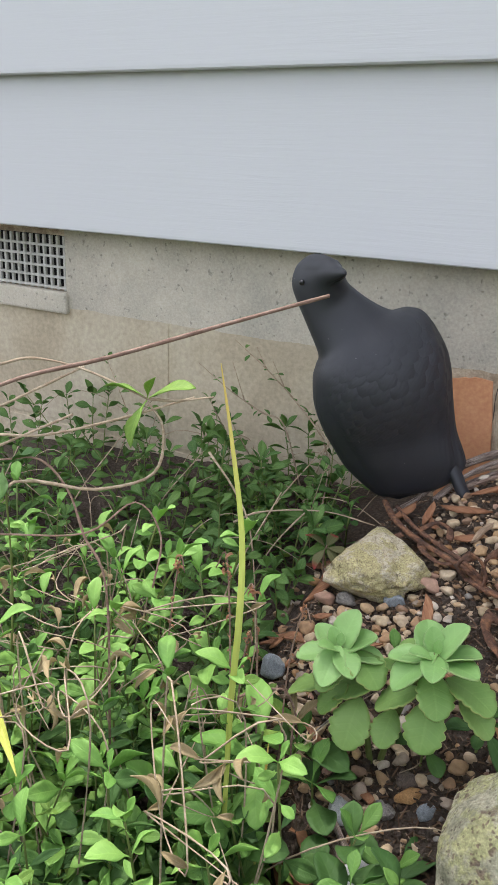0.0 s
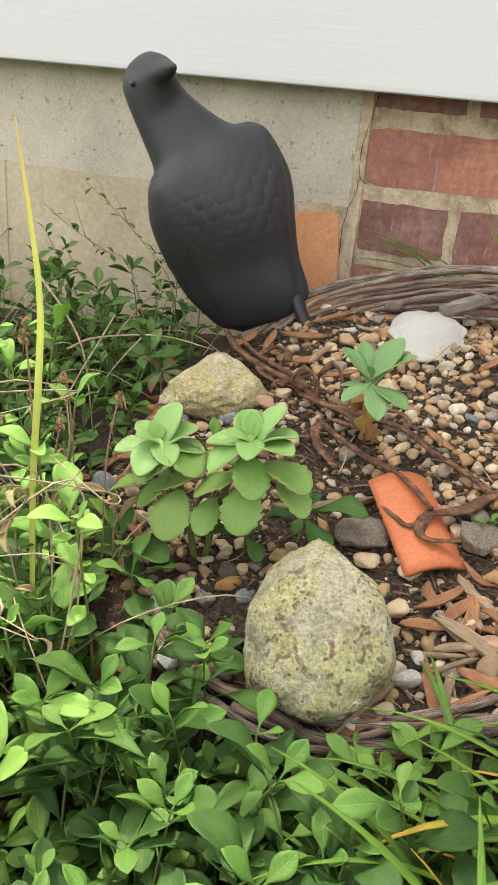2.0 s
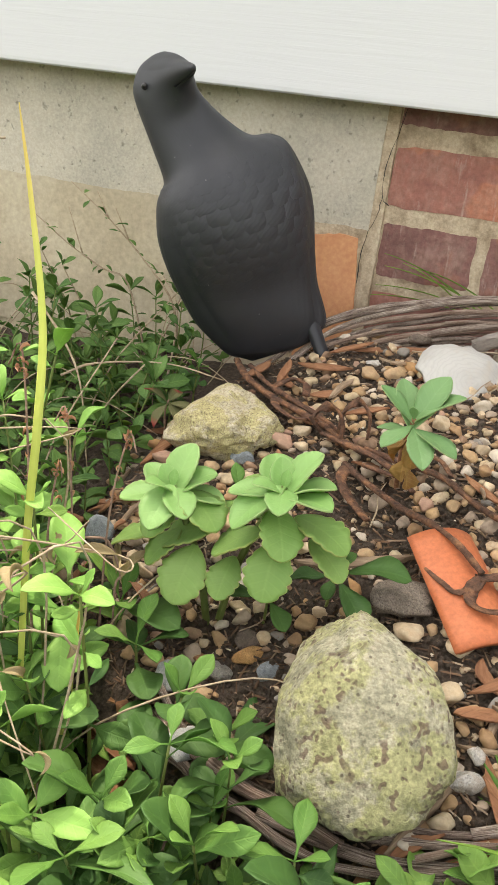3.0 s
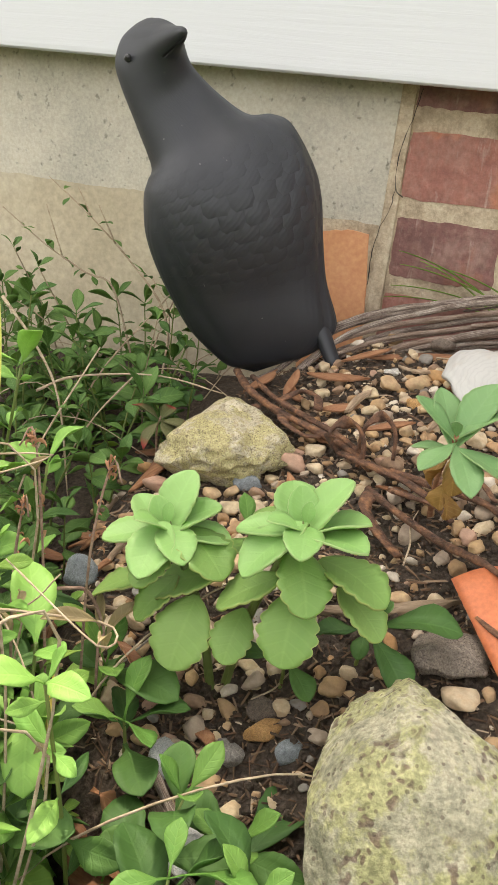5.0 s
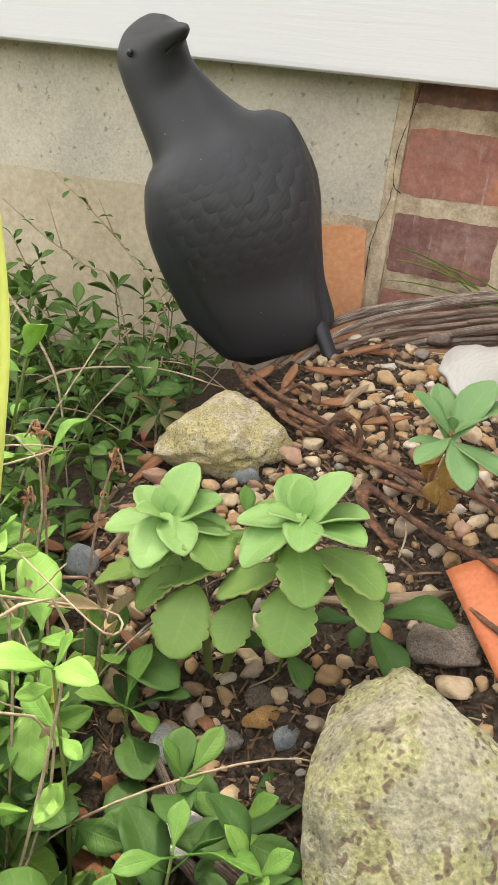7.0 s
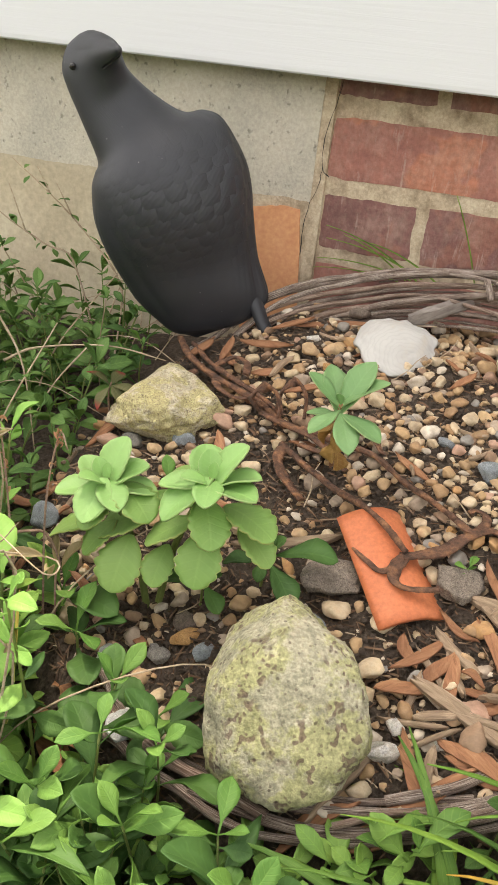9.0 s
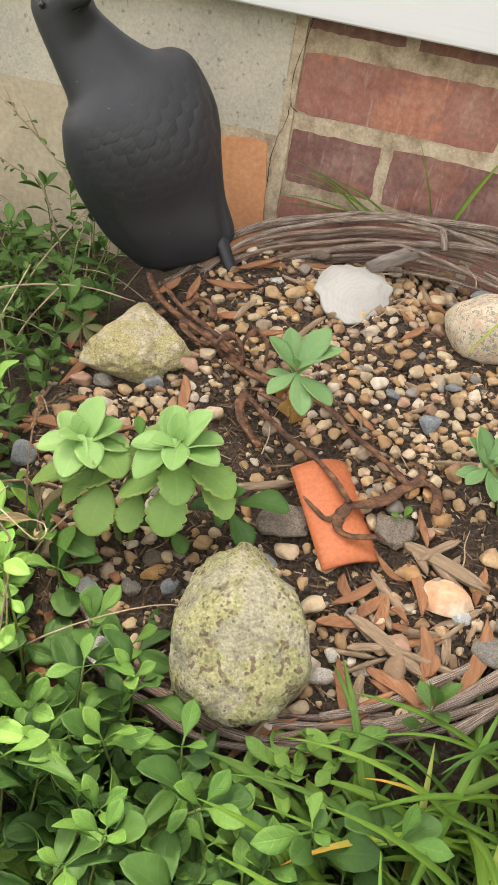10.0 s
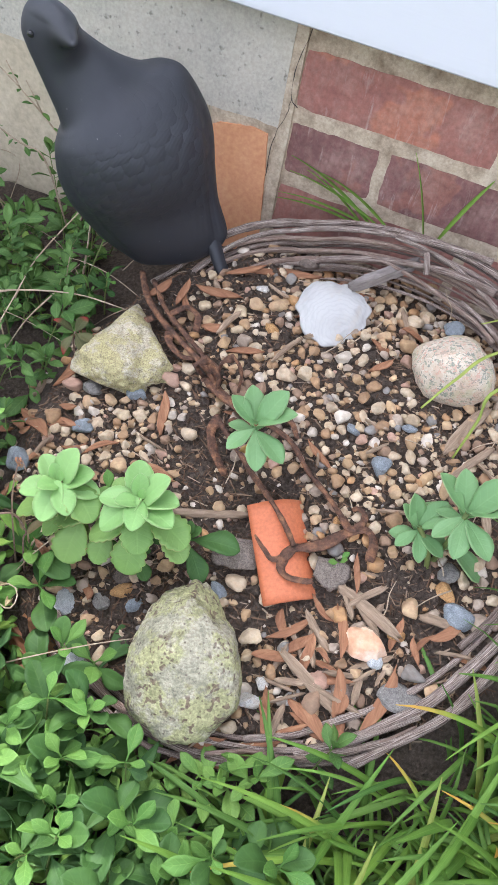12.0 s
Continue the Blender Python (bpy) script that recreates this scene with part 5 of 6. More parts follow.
def make_gravel_mesh():
    bases = []
    for k in range(16):
        me = stone_mesh("base", (1.05, 0.90, 0.72), M_GRAVEL, 200 + k, 0.42, 3, 0.8, 0.9, (0.48, 0.85))
        v = np.array([p.co[:] for p in me.vertices])
        f = np.array([p.vertices[:] for p in me.polygons])
        bases.append((v, f))
        bpy.data.meshes.remove(me)
    vs, fs, n = [], [], 0
    r = random.Random(5)
    for x, y, rad in scatter(1500, 0.0068, 9, gravel_share, 0.82) + scatter(420, 0.0050, 12, gravel_share, 0.6) + scatter(1150, 0.0028, 10, lambda x, y: 0.30 + 0.7 * gravel_share(x, y), 0.8):
        v, f = r.choice(bases)
        m = np.array(Euler((r.uniform(-0.5, 0.5), r.uniform(-0.5, 0.5), r.uniform(0, 6.28))).to_matrix())
        p = (v * rad) @ m.T + np.array([x, y, ground_z(x, y) + rad * r.uniform(0.1, 0.75)])
        vs.append(p)
        fs.append(f + n)
        n += len(v)
    me = mesh_of("gravel", np.concatenate(vs), np.concatenate(fs), M_GRAVEL)
    thing("gravel", me, Matrix.Identity(4), "rounded tan, cream and brown pea gravel over soil", "gravel", kind="stuff")


make_gravel_mesh()


def make_crumbs():
    r = random.Random(31)
    vs, fs = [], []
    for k in range(8500):
        a, q = r.uniform(0, 6.283), math.sqrt(r.random())
        x, y = RING_X + 0.27 * q * math.cos(a), RING_Y + 0.275 * q * math.sin(a)
        le, wi = r.uniform(0.003, 0.016), r.uniform(0.0003, 0.0011)
        m = Euler((r.uniform(-0.4, 0.4), r.uniform(-0.4, 0.4), r.uniform(0, 6.28))).to_matrix()
        c = Vector((x, y, ground_z(x, y) + 0.0012))
        n = len(vs)
        for sx, sy, sz in ((-1, -1, 0), (1, -0.5, 0), (1, 0.6, 0), (-1, 1, 0), (-0.8, 0, 1), (0.8, 0, 1)):
            vs.append(c + m @ Vector((sx * le / 2, sy * wi, sz * wi)))
        fs += [tuple(n + i for i in f) for f in ((0, 1, 5, 4), (1, 2, 5), (2, 3, 4, 5), (3, 0, 4), (3, 2, 1, 0))]
    n = Nodes("mulch_crumb")
    isl = n.add("ShaderNodeNewGeometry").outputs["Random Per Island"]
    col = n.ramp(isl, [(0.0, (0.06, 0.035, 0.02)), (0.4, (0.16, 0.09, 0.05)), (0.75, (0.22, 0.145, 0.088)), (0.94, (0.30, 0.21, 0.14)), (1.0, (0.50, 0.40, 0.28))])
    me = mesh_of("mulch", vs, fs, n.done(col, 0.9), False)
    thing("mulch", me, Matrix.Identity(4), "fine splintered brown mulch between the pebbles", "mulch", kind="stuff")


make_crumbs()


def make_clods():
    """Loose crumbs of soil between the pebbles."""
    r = random.Random(77)
    bases = []
    for k in range(6):
        me = stone_mesh("base", (1, 0.85, 0.7), M_SOIL, 300 + k, 0.6, 2, 0.4, 1.4)
        bases.append((np.array([p.co[:] for p in me.vertices]), np.array([p.vertices[:] for p in me.polygons])))
        bpy.data.meshes.remove(me)
    vs, fs, n = [], [], 0
    for k in range(7000):
        a, q = r.uniform(0, 6.283), math.sqrt(r.random())
        x, y = RING_X + 0.26 * q * math.cos(a), RING_Y + 0.265 * q * math.sin(a)
        rad = r.choice((0.0010, 0.0014, 0.0019, 0.0025, 0.0036))
        v, f = bases[k % 6]
        m = np.array(Euler((r.uniform(0, 6), r.uniform(0, 6), r.uniform(0, 6))).to_matrix())
        vs.append((v * rad) @ m.T + np.array([x, y, ground_z(x, y) + rad * 0.2]))
        fs.append(f + n)
        n += len(v)
    me = mesh_of("soil_crumbs", np.concatenate(vs), np.concatenate(fs), M_SOIL)
    thing("soil_crumbs", me, Matrix.Identity(4), "loose dark brown crumbs of soil between the pebbles", "soil", kind="stuff")


make_clods()

# ---- plants ----
SEDUM = [leaf_mesh("leaf", le, wi, M_SEDUM, 0.56, dr, 0.16, 0.0, 0.0013, 0.0, 0.05, 30, 6, 1.25, 0.0, 8, 0.06) for le, wi, dr in ((0.036, 0.0225, 0.3), (0.038, 0.0240, 0.5), (0.033, 0.0205, 0.1), (0.035, 0.0230, 0.6))]
SEDUM_OLD = [leaf_mesh("leaf", le, wi, M_SEDUM_OLD, 0.56, dr, 0.08, 0.0, 0.0012, 0.0, 0.08, 30, 6, 1.35, 0.0, 6, 0.15) for le, wi, dr in ((0.038, 0.028, 0.5), (0.041, 0.031, 0.7), (0.036, 0.026, 0.3))]
SEDUM_B = [leaf_mesh("leaf", le, wi, M_SEDUM_B, 0.61, dr, 0.14, 0.0, 0.0012, 0.0, 0.05, 24, 6, 1.0, 0.0, 7, 0.06) for le, wi, dr in ((0.046, 0.0230, 0.3), (0.049, 0.0240, 0.5), (0.042, 0.0215, 0.1))]
WEED = [leaf_mesh("leaf", le, wi, M_WEED, 0.63, dr, 0.14, te, 0.0005, 0.14, 0.24, 16, 4, 1.14) for le, wi, dr, te in ((0.044, 0.020, 0.6, 0.05), (0.052, 0.023, 0.9, 0.04), (0.034, 0.018, 0.3, 0.0), (0.046, 0.018, 1.2, 0.06), (0.030, 0.016, 0.5, 0.03))]
LANCE = [leaf_mesh("leaf", le, wi, M_WEED, 0.45, dr, 0.25, 0.03, 0.0005, 0.10, 0.22, 12, 4, 0.8) for le, wi, dr in ((0.050, 0.012, 0.9), (0.042, 0.010, 0.4), (0.056, 0.014, 1.3))]
BRIGHT = [leaf_mesh("leaf", le, wi, M_BRIGHT, 0.58, dr, 0.12, 0.03, 0.0005, 0.14, 0.16, 9, 4, 1.05) for le, wi, dr in ((0.030, 0.012, 0.5), (0.036, 0.014, 0.8), (0.022, 0.010, 0.3))]
YOUNG = [leaf_mesh("leaf", le, wi, M_YOUNG, 0.62, dr, 0.10, 0.03, 0.0005, 0.16, 0.20, 9, 4, 0.9) for le, wi, dr in ((0.032, 0.013, 0.5), (0.040, 0.015, 0.8), (0.025, 0.011, 0.3))]
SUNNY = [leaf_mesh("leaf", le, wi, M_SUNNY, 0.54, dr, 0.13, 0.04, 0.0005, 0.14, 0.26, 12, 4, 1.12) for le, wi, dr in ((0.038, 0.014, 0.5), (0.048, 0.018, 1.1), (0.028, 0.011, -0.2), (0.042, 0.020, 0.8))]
SMALLS = [leaf_mesh("leaf", le, wi, M_SMALL, 0.52, dr, 0.12, 0.0, 0.0004, 0.14, 0.12, 8, 4, 0.9) for le, wi, dr in ((0.022, 0.010, 0.5), (0.026, 0.011, 0.8), (0.018, 0.009, 0.2), (0.030, 0.012, 0.6))]
BROAD = [leaf_mesh("leaf", le, wi, M_SUNNY, 0.58, dr, 0.10, 0.03, 0.0005, 0.10, 0.14, 14, 6, 1.3) for le, wi, dr in ((0.044, 0.021, 0.4), (0.050, 0.023, 0.7))]
REDS = [leaf_mesh("leaf", 0.030, 0.014, M_REDLEAF, 0.5, 0.7, 0.2, 0.0, 0.0005, 0.12, 0.1, 9, 4)]
DRIES = [leaf_mesh("leaf", le, wi, M_GOLD, 0.55, dr, 0.3, 0.10, 0.0005, 0.1, 0.7, 11, 6) for le, wi, dr in ((0.030, 0.017, 0.9), (0.027, 0.015, 1.4))]
CURLS = [leaf_mesh("leaf", le, wi, M_CURL, 0.5, dr, 0.8, 0.1, 0.0005, 0.1, 0.6, 9, 4) for le, wi, dr in ((0.022, 0.005, 3.0), (0.018, 0.004, 4.2), (0.014, 0.005, 2.0))]
STRAWS = [leaf_mesh("leaf", le, wi, M_STRAW, 0.5, dr, 0.6, 0.0, 0.0005, 0.1, 0.35, 9, 4) for le, wi, dr in ((0.030, 0.007, 2.0), (0.036, 0.008, 1.4), (0.022, 0.006, 2.6))]


def leaf_at(parent, me, p, yaw, rise, size=1.0, roll=0.0):
    at = Matrix.Translation(p) @ Euler((radians(roll), -radians(rise), radians(yaw)), "XYZ").to_matrix().to_4x4() @ Matrix.Diagonal((size, size, size, 1))
    return put("leaf", me, parent, at)


STAR = ((125, 50, 1.02), (55, 50, 1.04), (185, -14, 0.6), (332, -14, 0.95), (292, -26, 0.80), (232, -22, 0.84), (166, 36, 0.84), (14, 36, 0.80), (262, 56, 0.34))


OPEN_STAR = ((150, 28, 0.98), (70, 54, 0.98), (146, 56, 0.70), (35, 26, 0.90), (4, 6, 1.0), (240, 26, 0.62), (214, -10, 1.02), (312, -4, 0.86), (100, 74, 0.30), (265, -30, 0.98))


def rosette(plant, p, meshes, count, size, yaw0, r, lift=0):
    """Leaves round one growing tip: broad ones low and outside, small steep ones in the middle."""
    for i, (yaw, rise, k) in enumerate((OPEN_STAR if meshes is SEDUM else STAR)[:count]):
        rise += lift if i > 3 else lift * 0.5
        leaf_at(plant, meshes[i % len(meshes)], Vector(p) + Vector((0, 0, -0.010 + 0.0012 * i)), yaw + yaw0 + r.uniform(-9, 9), rise + r.uniform(-6, 6), size * k * r.uniform(0.93, 1.07), r.uniform(-10, 10))


def sedum(name, base, tips, meshes, label, seed, count=11, sizes=(1.0,), lower=5, turns=(0, 14), lift=0, bark=None, thick=0.0028):
    plant = tagged(new(name, None), label, "plant")
    plant.location = base
    r = random.Random(seed)
    for k, tip in enumerate(tips):
        size, t = sizes[k % len(sizes)], Vector(tip) - Vector(base)
        mid = t * 0.5 + Vector((t.x * -0.1, t.y * -0.1 - 0.004, 0))
        pts = [(r.uniform(-0.006, 0.006), r.uniform(-0.006, 0.006), -0.01), tuple(mid), tuple(t)]
        stem = put("stem", tube("stem", pts, thick, thick * 0.8, bark or M_STEM, 6, 7), plant)
        rosette(stem, t, meshes, count, size, turns[k % 2], r, lift)
        for i in range(lower):
            leaf_at(stem, meshes[i % 3], mid.lerp(t, 0.8 * i / lower), turns[k % 2] + k * 50 + i * 137.5, r.uniform(-38, 4), size * r.uniform(0.78, 1.08), r.uniform(-15, 15))
    return plant


plant_a = sedum("sedum", (-0.150, 0.505, bed_z(-0.150, 0.505)), [(-0.187, 0.495, 0.074), (-0.113, 0.498, 0.093)], SEDUM, "pale green sedum with scalloped fleshy leaves", 4, 10, (1.02, 1.08), 0, (0, -24))
# broad old leaves below the two rosettes: stem, place, turn, rise, size
for k, x, y, z, yaw, rise, size in ((0, -0.183, 0.493, 0.064, 252, -32, 0.82), (0, -0.153, 0.494, 0.054, 196, -26, 0.98), (0, -0.164, 0.489, 0.040, 268, -48, 1.02), (1, -0.118, 0.490, 0.066, 208, -30, 1.08),
                                    (1, -0.116, 0.494, 0.080, 303, -34, 0.92), (1, -0.104, 0.501, 0.074, 345, -14, 1.02), (1, -0.137, 0.490, 0.040, 266, -44, 0.82), (1, -0.110, 0.488, 0.061, 276, -52, 0.98),
                                    (0, -0.180, 0.500, 0.071, 328, -16, 1.00), (0, -0.190, 0.494, 0.040, 202, -22, 0.96), (0, -0.160, 0.505, 0.064, 18, -8, 0.90), (1, -0.092, 0.500, 0.062, 338, -30, 0.90),
                                    (1, -0.118, 0.500, 0.085, 158, 4, 0.72), (0, -0.176, 0.490, 0.048, 236, -40, 0.90)):
    stem = plant_a.children[k]
    leaf_at(stem, SEDUM_OLD[(k + int(yaw)) % 3], (x + 0.150, y - 0.505, z - bed_z(-0.150, 0.505)), yaw, rise, size, (yaw * 7) % 24 - 12)
leaf_at(plant_a.children[1], YOUNG[2], (0.007, -0.004, 0.100), 130, 55, 0.85, 0)
plant_b = sedum("sedum", (-0.067, 0.655, bed_z(-0.067, 0.655)), [(-0.0550, 0.598, 0.121)], SEDUM_B, "single grey-green sedum rosette with withered lower leaves", 6, 9, (0.95,), 0, (0, 0), 2, M_BARK, 0.0020)
for yaw, rise, back, size in ((215, -60, 0.0, 0.85), (305, -66, 0.002, 1.0), (268, -78, -0.014, 0.7), (330, -72, -0.020, 0.7)):
    leaf_at(plant_b.children[0], DRIES[yaw % 2], (0.011, -0.046, 0.060 + back), yaw, rise, size, 20)
sedum("sedum", (0.132, 0.588, bed_z(0.132, 0.588)), [(0.137, 0.594, 0.122), (0.107, 0.584, 0.094)], SEDUM_B, "grey-green sedum with a large and a small rosette", 12, 9, (1.0, 0.74), 2, (-10, 4))


def weed(label, height, pairs, meshes, seed, size=1.0, young=None, lean=0.25, category="weed", twin=1.0, stem=M_STEM, thick=0.0012, name="weed_plant"):
    """An upright broad-leaved plant: a leaning stem with opposite leaves and a small tuft on top."""
    plant = tagged(new(name, None), label, category)
    r = random.Random(seed)
    dx, dy = r.uniform(-lean, lean) * height, r.uniform(-lean, lean) * height
    pts = [(0, 0, -0.01), (dx * 0.3, dy * 0.3, height * 0.45), (dx, dy, height)]
    stalk = put("stem", tube("stem", pts, thick, thick * 0.6, stem, 5, 6), plant)
    for i in range(pairs):
        q = (i + 1) / (pairs + 0.3)
        p = Vector(pts[1]).lerp(Vector(pts[2]), (q - 0.45) / 0.55) if q > 0.45 else Vector(pts[0]).lerp(Vector(pts[1]), q / 0.45)
        yaw = r.uniform(0, 30) + 87 * i
        rise = -14 + 42 * q + r.uniform(-14, 14)
        for s in (0, 180):
            if r.random() > twin:
                continue
            leaf_at(stalk, r.choice(meshes), p, yaw + s + r.uniform(-15, 15), rise + r.uniform(-8, 8), size * (1.1 - 0.4 * q) * r.uniform(0.6, 1.25), r.uniform(-50, 50))
    for i in range(3):
        leaf_at(stalk, r.choice(young or meshes), Vector(pts[2]), i * 120 + 40 + r.uniform(-25, 25), r.uniform(15, 68), size * r.uniform(0.5, 0.85), r.uniform(-35, 35))
    return plant


def twig(label, stems, r0, r1, mat, name="dry_twig", category="twig"):
    """A bare branching twig; the first stem is the main one."""
    plant = tagged(new(name, None), label, category)
    for i, pts in enumerate(stems):
        put("stem", tube("stem", pts, r0 if i == 0 else r0 * 0.7, r1, mat, 5, 6, 0.3), plant)
    return plant


def sow(kinds, places, seed, lo=0.85, hi=1.15, tilt=8, away=False):
    """Plants a mixed stand: the first of each kind goes to the first places, copies to the rest."""
    r = random.Random(seed)
    for i, (x, y) in enumerate(places):
        k = r.uniform(lo, hi)
        turn = r.uniform(0, 360)
        if away:
            turn = math.degrees(math.atan2(y - RING_Y, x - RING_X)) + r.uniform(-40, 40)
        m = pose(x, y, ground_z(x, y), r.uniform(-tilt, tilt), r.uniform(-tilt, tilt), turn)
        if i < len(kinds):
            kinds[i].matrix_basis = m
        else:
            copy_thing(kinds[i % len(kinds)], m @ Matrix.Diagonal((k, k, k, 1)))


def stand(x0, x1, y0, y1, count, seed, gap, keep=lambda x, y: True):
    r = random.Random(seed)
    out = []
    for _ in range(count * 40):
        if len(out) >= count:
            break
        x, y = r.uniform(x0, x1), r.uniform(y0, y1)
        if keep(x, y) and all(math.hypot(x - a, y - b) > gap for a, b in out):
            out.append((x, y))
    return out


def behind_clear(x, y):
    """Keeps plants off the crow figure and the strip behind the basket."""
    return math.hypot(x + 0.25, y - 0.835) > 0.095 and (y < 0.80 or x < -0.3)


def outside(x, y, d=0.285):
    return math.hypot(x - RING_X, y - RING_Y) > d


def sight(x, y):
    """Keeps a clearing round the low broad weed and the leaning yellow blade."""
    return math.hypot(x + 0.178, y - 0.245) > 0.048 and math.hypot(x + 0.205, y - 0.335) > 0.030


front_kinds = [weed("broad-leaved green weed in front of the bed", h, n, (WEED + YOUNG[1:2]) if s % 3 else (LANCE + WEED[2:3]), s, z, YOUNG, name="broadleaf_weed") for h, n, s, z in ((0.100, 4, 1, 1.3), (0.120, 4, 2, 1.25), (0.090, 3, 3, 1.3), (0.125, 4, 5, 1.2), (0.105, 4, 6, 1.35))]
sow(front_kinds, stand(-0.32, 0.09, 0.13, 0.41, 80, 3, 0.024, lambda x, y: outside(x, y, 0.272 if x < -0.07 else 0.312) and (y < 0.385 or x < -0.235) and sight(x, y)), 21, 0.60, 1.0)
sow(front_kinds, stand(-0.13, -0.035, 0.28, 0.39, 9, 61, 0.026, lambda x, y: outside(x, y, 0.278 if x < -0.05 else 0.295)), 63, 0.6, 0.95)
# thicket plants mostly carry the leaf green brightened for sun
tall_kinds = [weed("tall sunlit weed thicket plant, leaf green brightened for sunlight", h, n, LANCE[:2] + WEED[:1] + BRIGHT[:1] + SUNNY + SUNNY[:1], s, z, SUNNY, 0.35, name="thicket_weed") for h, n, s, z in ((0.15, 6, 11, 0.82), (0.18, 6, 12, 0.75), (0.13, 5, 13, 0.88), (0.20, 7, 14, 0.72))]
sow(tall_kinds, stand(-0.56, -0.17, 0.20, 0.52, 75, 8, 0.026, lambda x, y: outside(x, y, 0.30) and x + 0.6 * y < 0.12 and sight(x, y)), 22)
shrub_kinds = [weed("small-leaved green weed against the foundation", h, n, SMALLS, s, z, SMALLS, 0.6, "weed", 0.85, M_TWIG if s == 32 else M_STEM, 0.0008, "foundation_weed") for h, n, s, z in ((0.09, 7, 31, 1.05), (0.12, 8, 32, 0.85), (0.07, 6, 33, 1.2), (0.10, 7, 34, 1.0))]
sow(shrub_kinds, stand(-0.85, -0.25, 0.50, 0.93, 84, 15, 0.03, lambda x, y: outside(x, y, 0.30) and behind_clear(x, y)), 23, 1.0, 1.4)
near_kinds = [weed("fresh green narrow-leaved weed between rock and crow figure", h, n, LANCE + WEED[2:3], s, z, YOUNG, 0.3, name="foundation_weed") for h, n, s, z in ((0.055, 4, 51, 0.72), (0.07, 5, 52, 0.62))]
sow(near_kinds, [(-0.318, 0.762), (-0.345, 0.735), (-0.305, 0.735), (-0.335, 0.790), (-0.30, 0.78), (-0.37, 0.76), (-0.39, 0.72)], 29, 0.85, 1.15, 10)
seed_kinds = [weed("young broad-leaved weed seedling growing in the gravel", h, n, WEED, s, z, YOUNG, 0.2, name="weed_seedling") for h, n, s, z in ((0.026, 2, 41, 1.25), (0.024, 2, 42, 1.35), (0.03, 2, 43, 1.3))]
sow(seed_kinds, [(-0.180, 0.447), (-0.100, 0.408), (-0.210, 0.470)], 24, 0.9, 1.1, 5)
for base, tip, leaves in (((-0.080, 0.530), (-0.0763, 0.522, 0.028), ((5, 14, 1.0, 1), (318, -22, 0.95, 0), (100, 66, 0.60, 2), (30, 55, 0.62, 2), (205, -8, 0.90, 2), (268, -34, 0.62, 4))),
                          ((-0.116, 0.506), (-0.113, 0.498, 0.012), ((198, -6, 0.85, 0), (95, 64, 0.70, 2), (322, -24, 0.78, 2), (20, 30, 0.50, 4)))):
    root = (base[0], base[1], bed_z(*base) - 0.004)
    seedling = twig("young dark green weed with toothed leaves below the sedum", [[root, ((root[0] + tip[0]) / 2, root[1] - 0.003, (root[2] + tip[2]) / 2), tip]], 0.0013, 0.0009, M_STEM, "weed_seedling", "weed")
    for yaw, rise, size, k in leaves:
        leaf_at(seedling, WEED[k], tip, yaw, rise, size, 6)


# ---- strap-leaved grass ----
def grass_clump(label, blades, seed, reach, width, mats):
    plant = tagged(new("grass_clump", None), label, "grass")
    r = random.Random(seed)
    for i in range(blades):
        le = reach * r.uniform(0.6, 1.15)
        me = blade_mesh("blade", le, width * r.uniform(0.6, 1.2), r.choice(mats), radians(r.uniform(5, 35)), radians(r.uniform(30, 120)), 12, 0.0005, r.uniform(-0.6, 0.6))
        put("blade", me, plant, pose(r.uniform(-0.018, 0.018), r.uniform(-0.018, 0.018), -0.005, 0, 0, r.gauss(0, 70)))
    return plant


grass_kinds = [grass_clump("clump of arching green strap-leaved grass with yellowed tips", 19, s, le, wi, [M_BLADE] * 7 + [M_BLADE_Y] * 2 + [M_BLADE_D]) for s, le, wi in ((1, 0.17, 0.0070), (2, 0.15, 0.0055), (3, 0.20, 0.0085), (4, 0.13, 0.0045))]
sow(grass_kinds, stand(-0.02, 0.45, 0.12, 0.55, 72, 5, 0.029, lambda x, y: outside(x, y, 0.318) and x > 0.060), 25, 0.8, 1.1, 4, True)

# more low green under the thicket
fill_kinds = [weed("low green ground weed below the taller stems", h, n, SMALLS + BRIGHT[2:], s, z, SMALLS, 0.6, "weed", 0.85, M_STEM, 0.0009, "ground_weed") for h, n, s, z in ((0.05, 4, 61, 1.1), (0.06, 4, 62, 1.0), (0.045, 3, 63, 1.2))]
sow(fill_kinds, stand(-0.80, 0.10, 0.10, 0.93, 85, 44, 0.028, lambda x, y: outside(x, y, 0.275) and behind_clear(x, y)), 26, 0.8, 1.3, 14)
sow(fill_kinds, [(-0.30, 0.45), (-0.33, 0.47), (-0.36, 0.45)] + stand(-0.50, -0.255, 0.44, 0.86, 58, 46, 0.022, lambda x, y: outside(x, y, 0.285) and behind_clear(x, y)), 28, 0.9, 1.4, 14)


# ---- dry stems, twigs and single blades ----
# long pinkish cane that leans in from the garden
twig("long bare pinkish twig slanting over the weeds", [[(-0.240, 0.120, -0.09), (-0.222, 0.145, 0.200), (-0.205, 0.157, 0.335), (-0.186, 0.170, 0.353), (-0.157, 0.190, 0.363), (-0.128, 0.211, 0.374), (-0.101, 0.230, 0.384)]], 0.0010, 0.0006, M_PINK_TWIG)
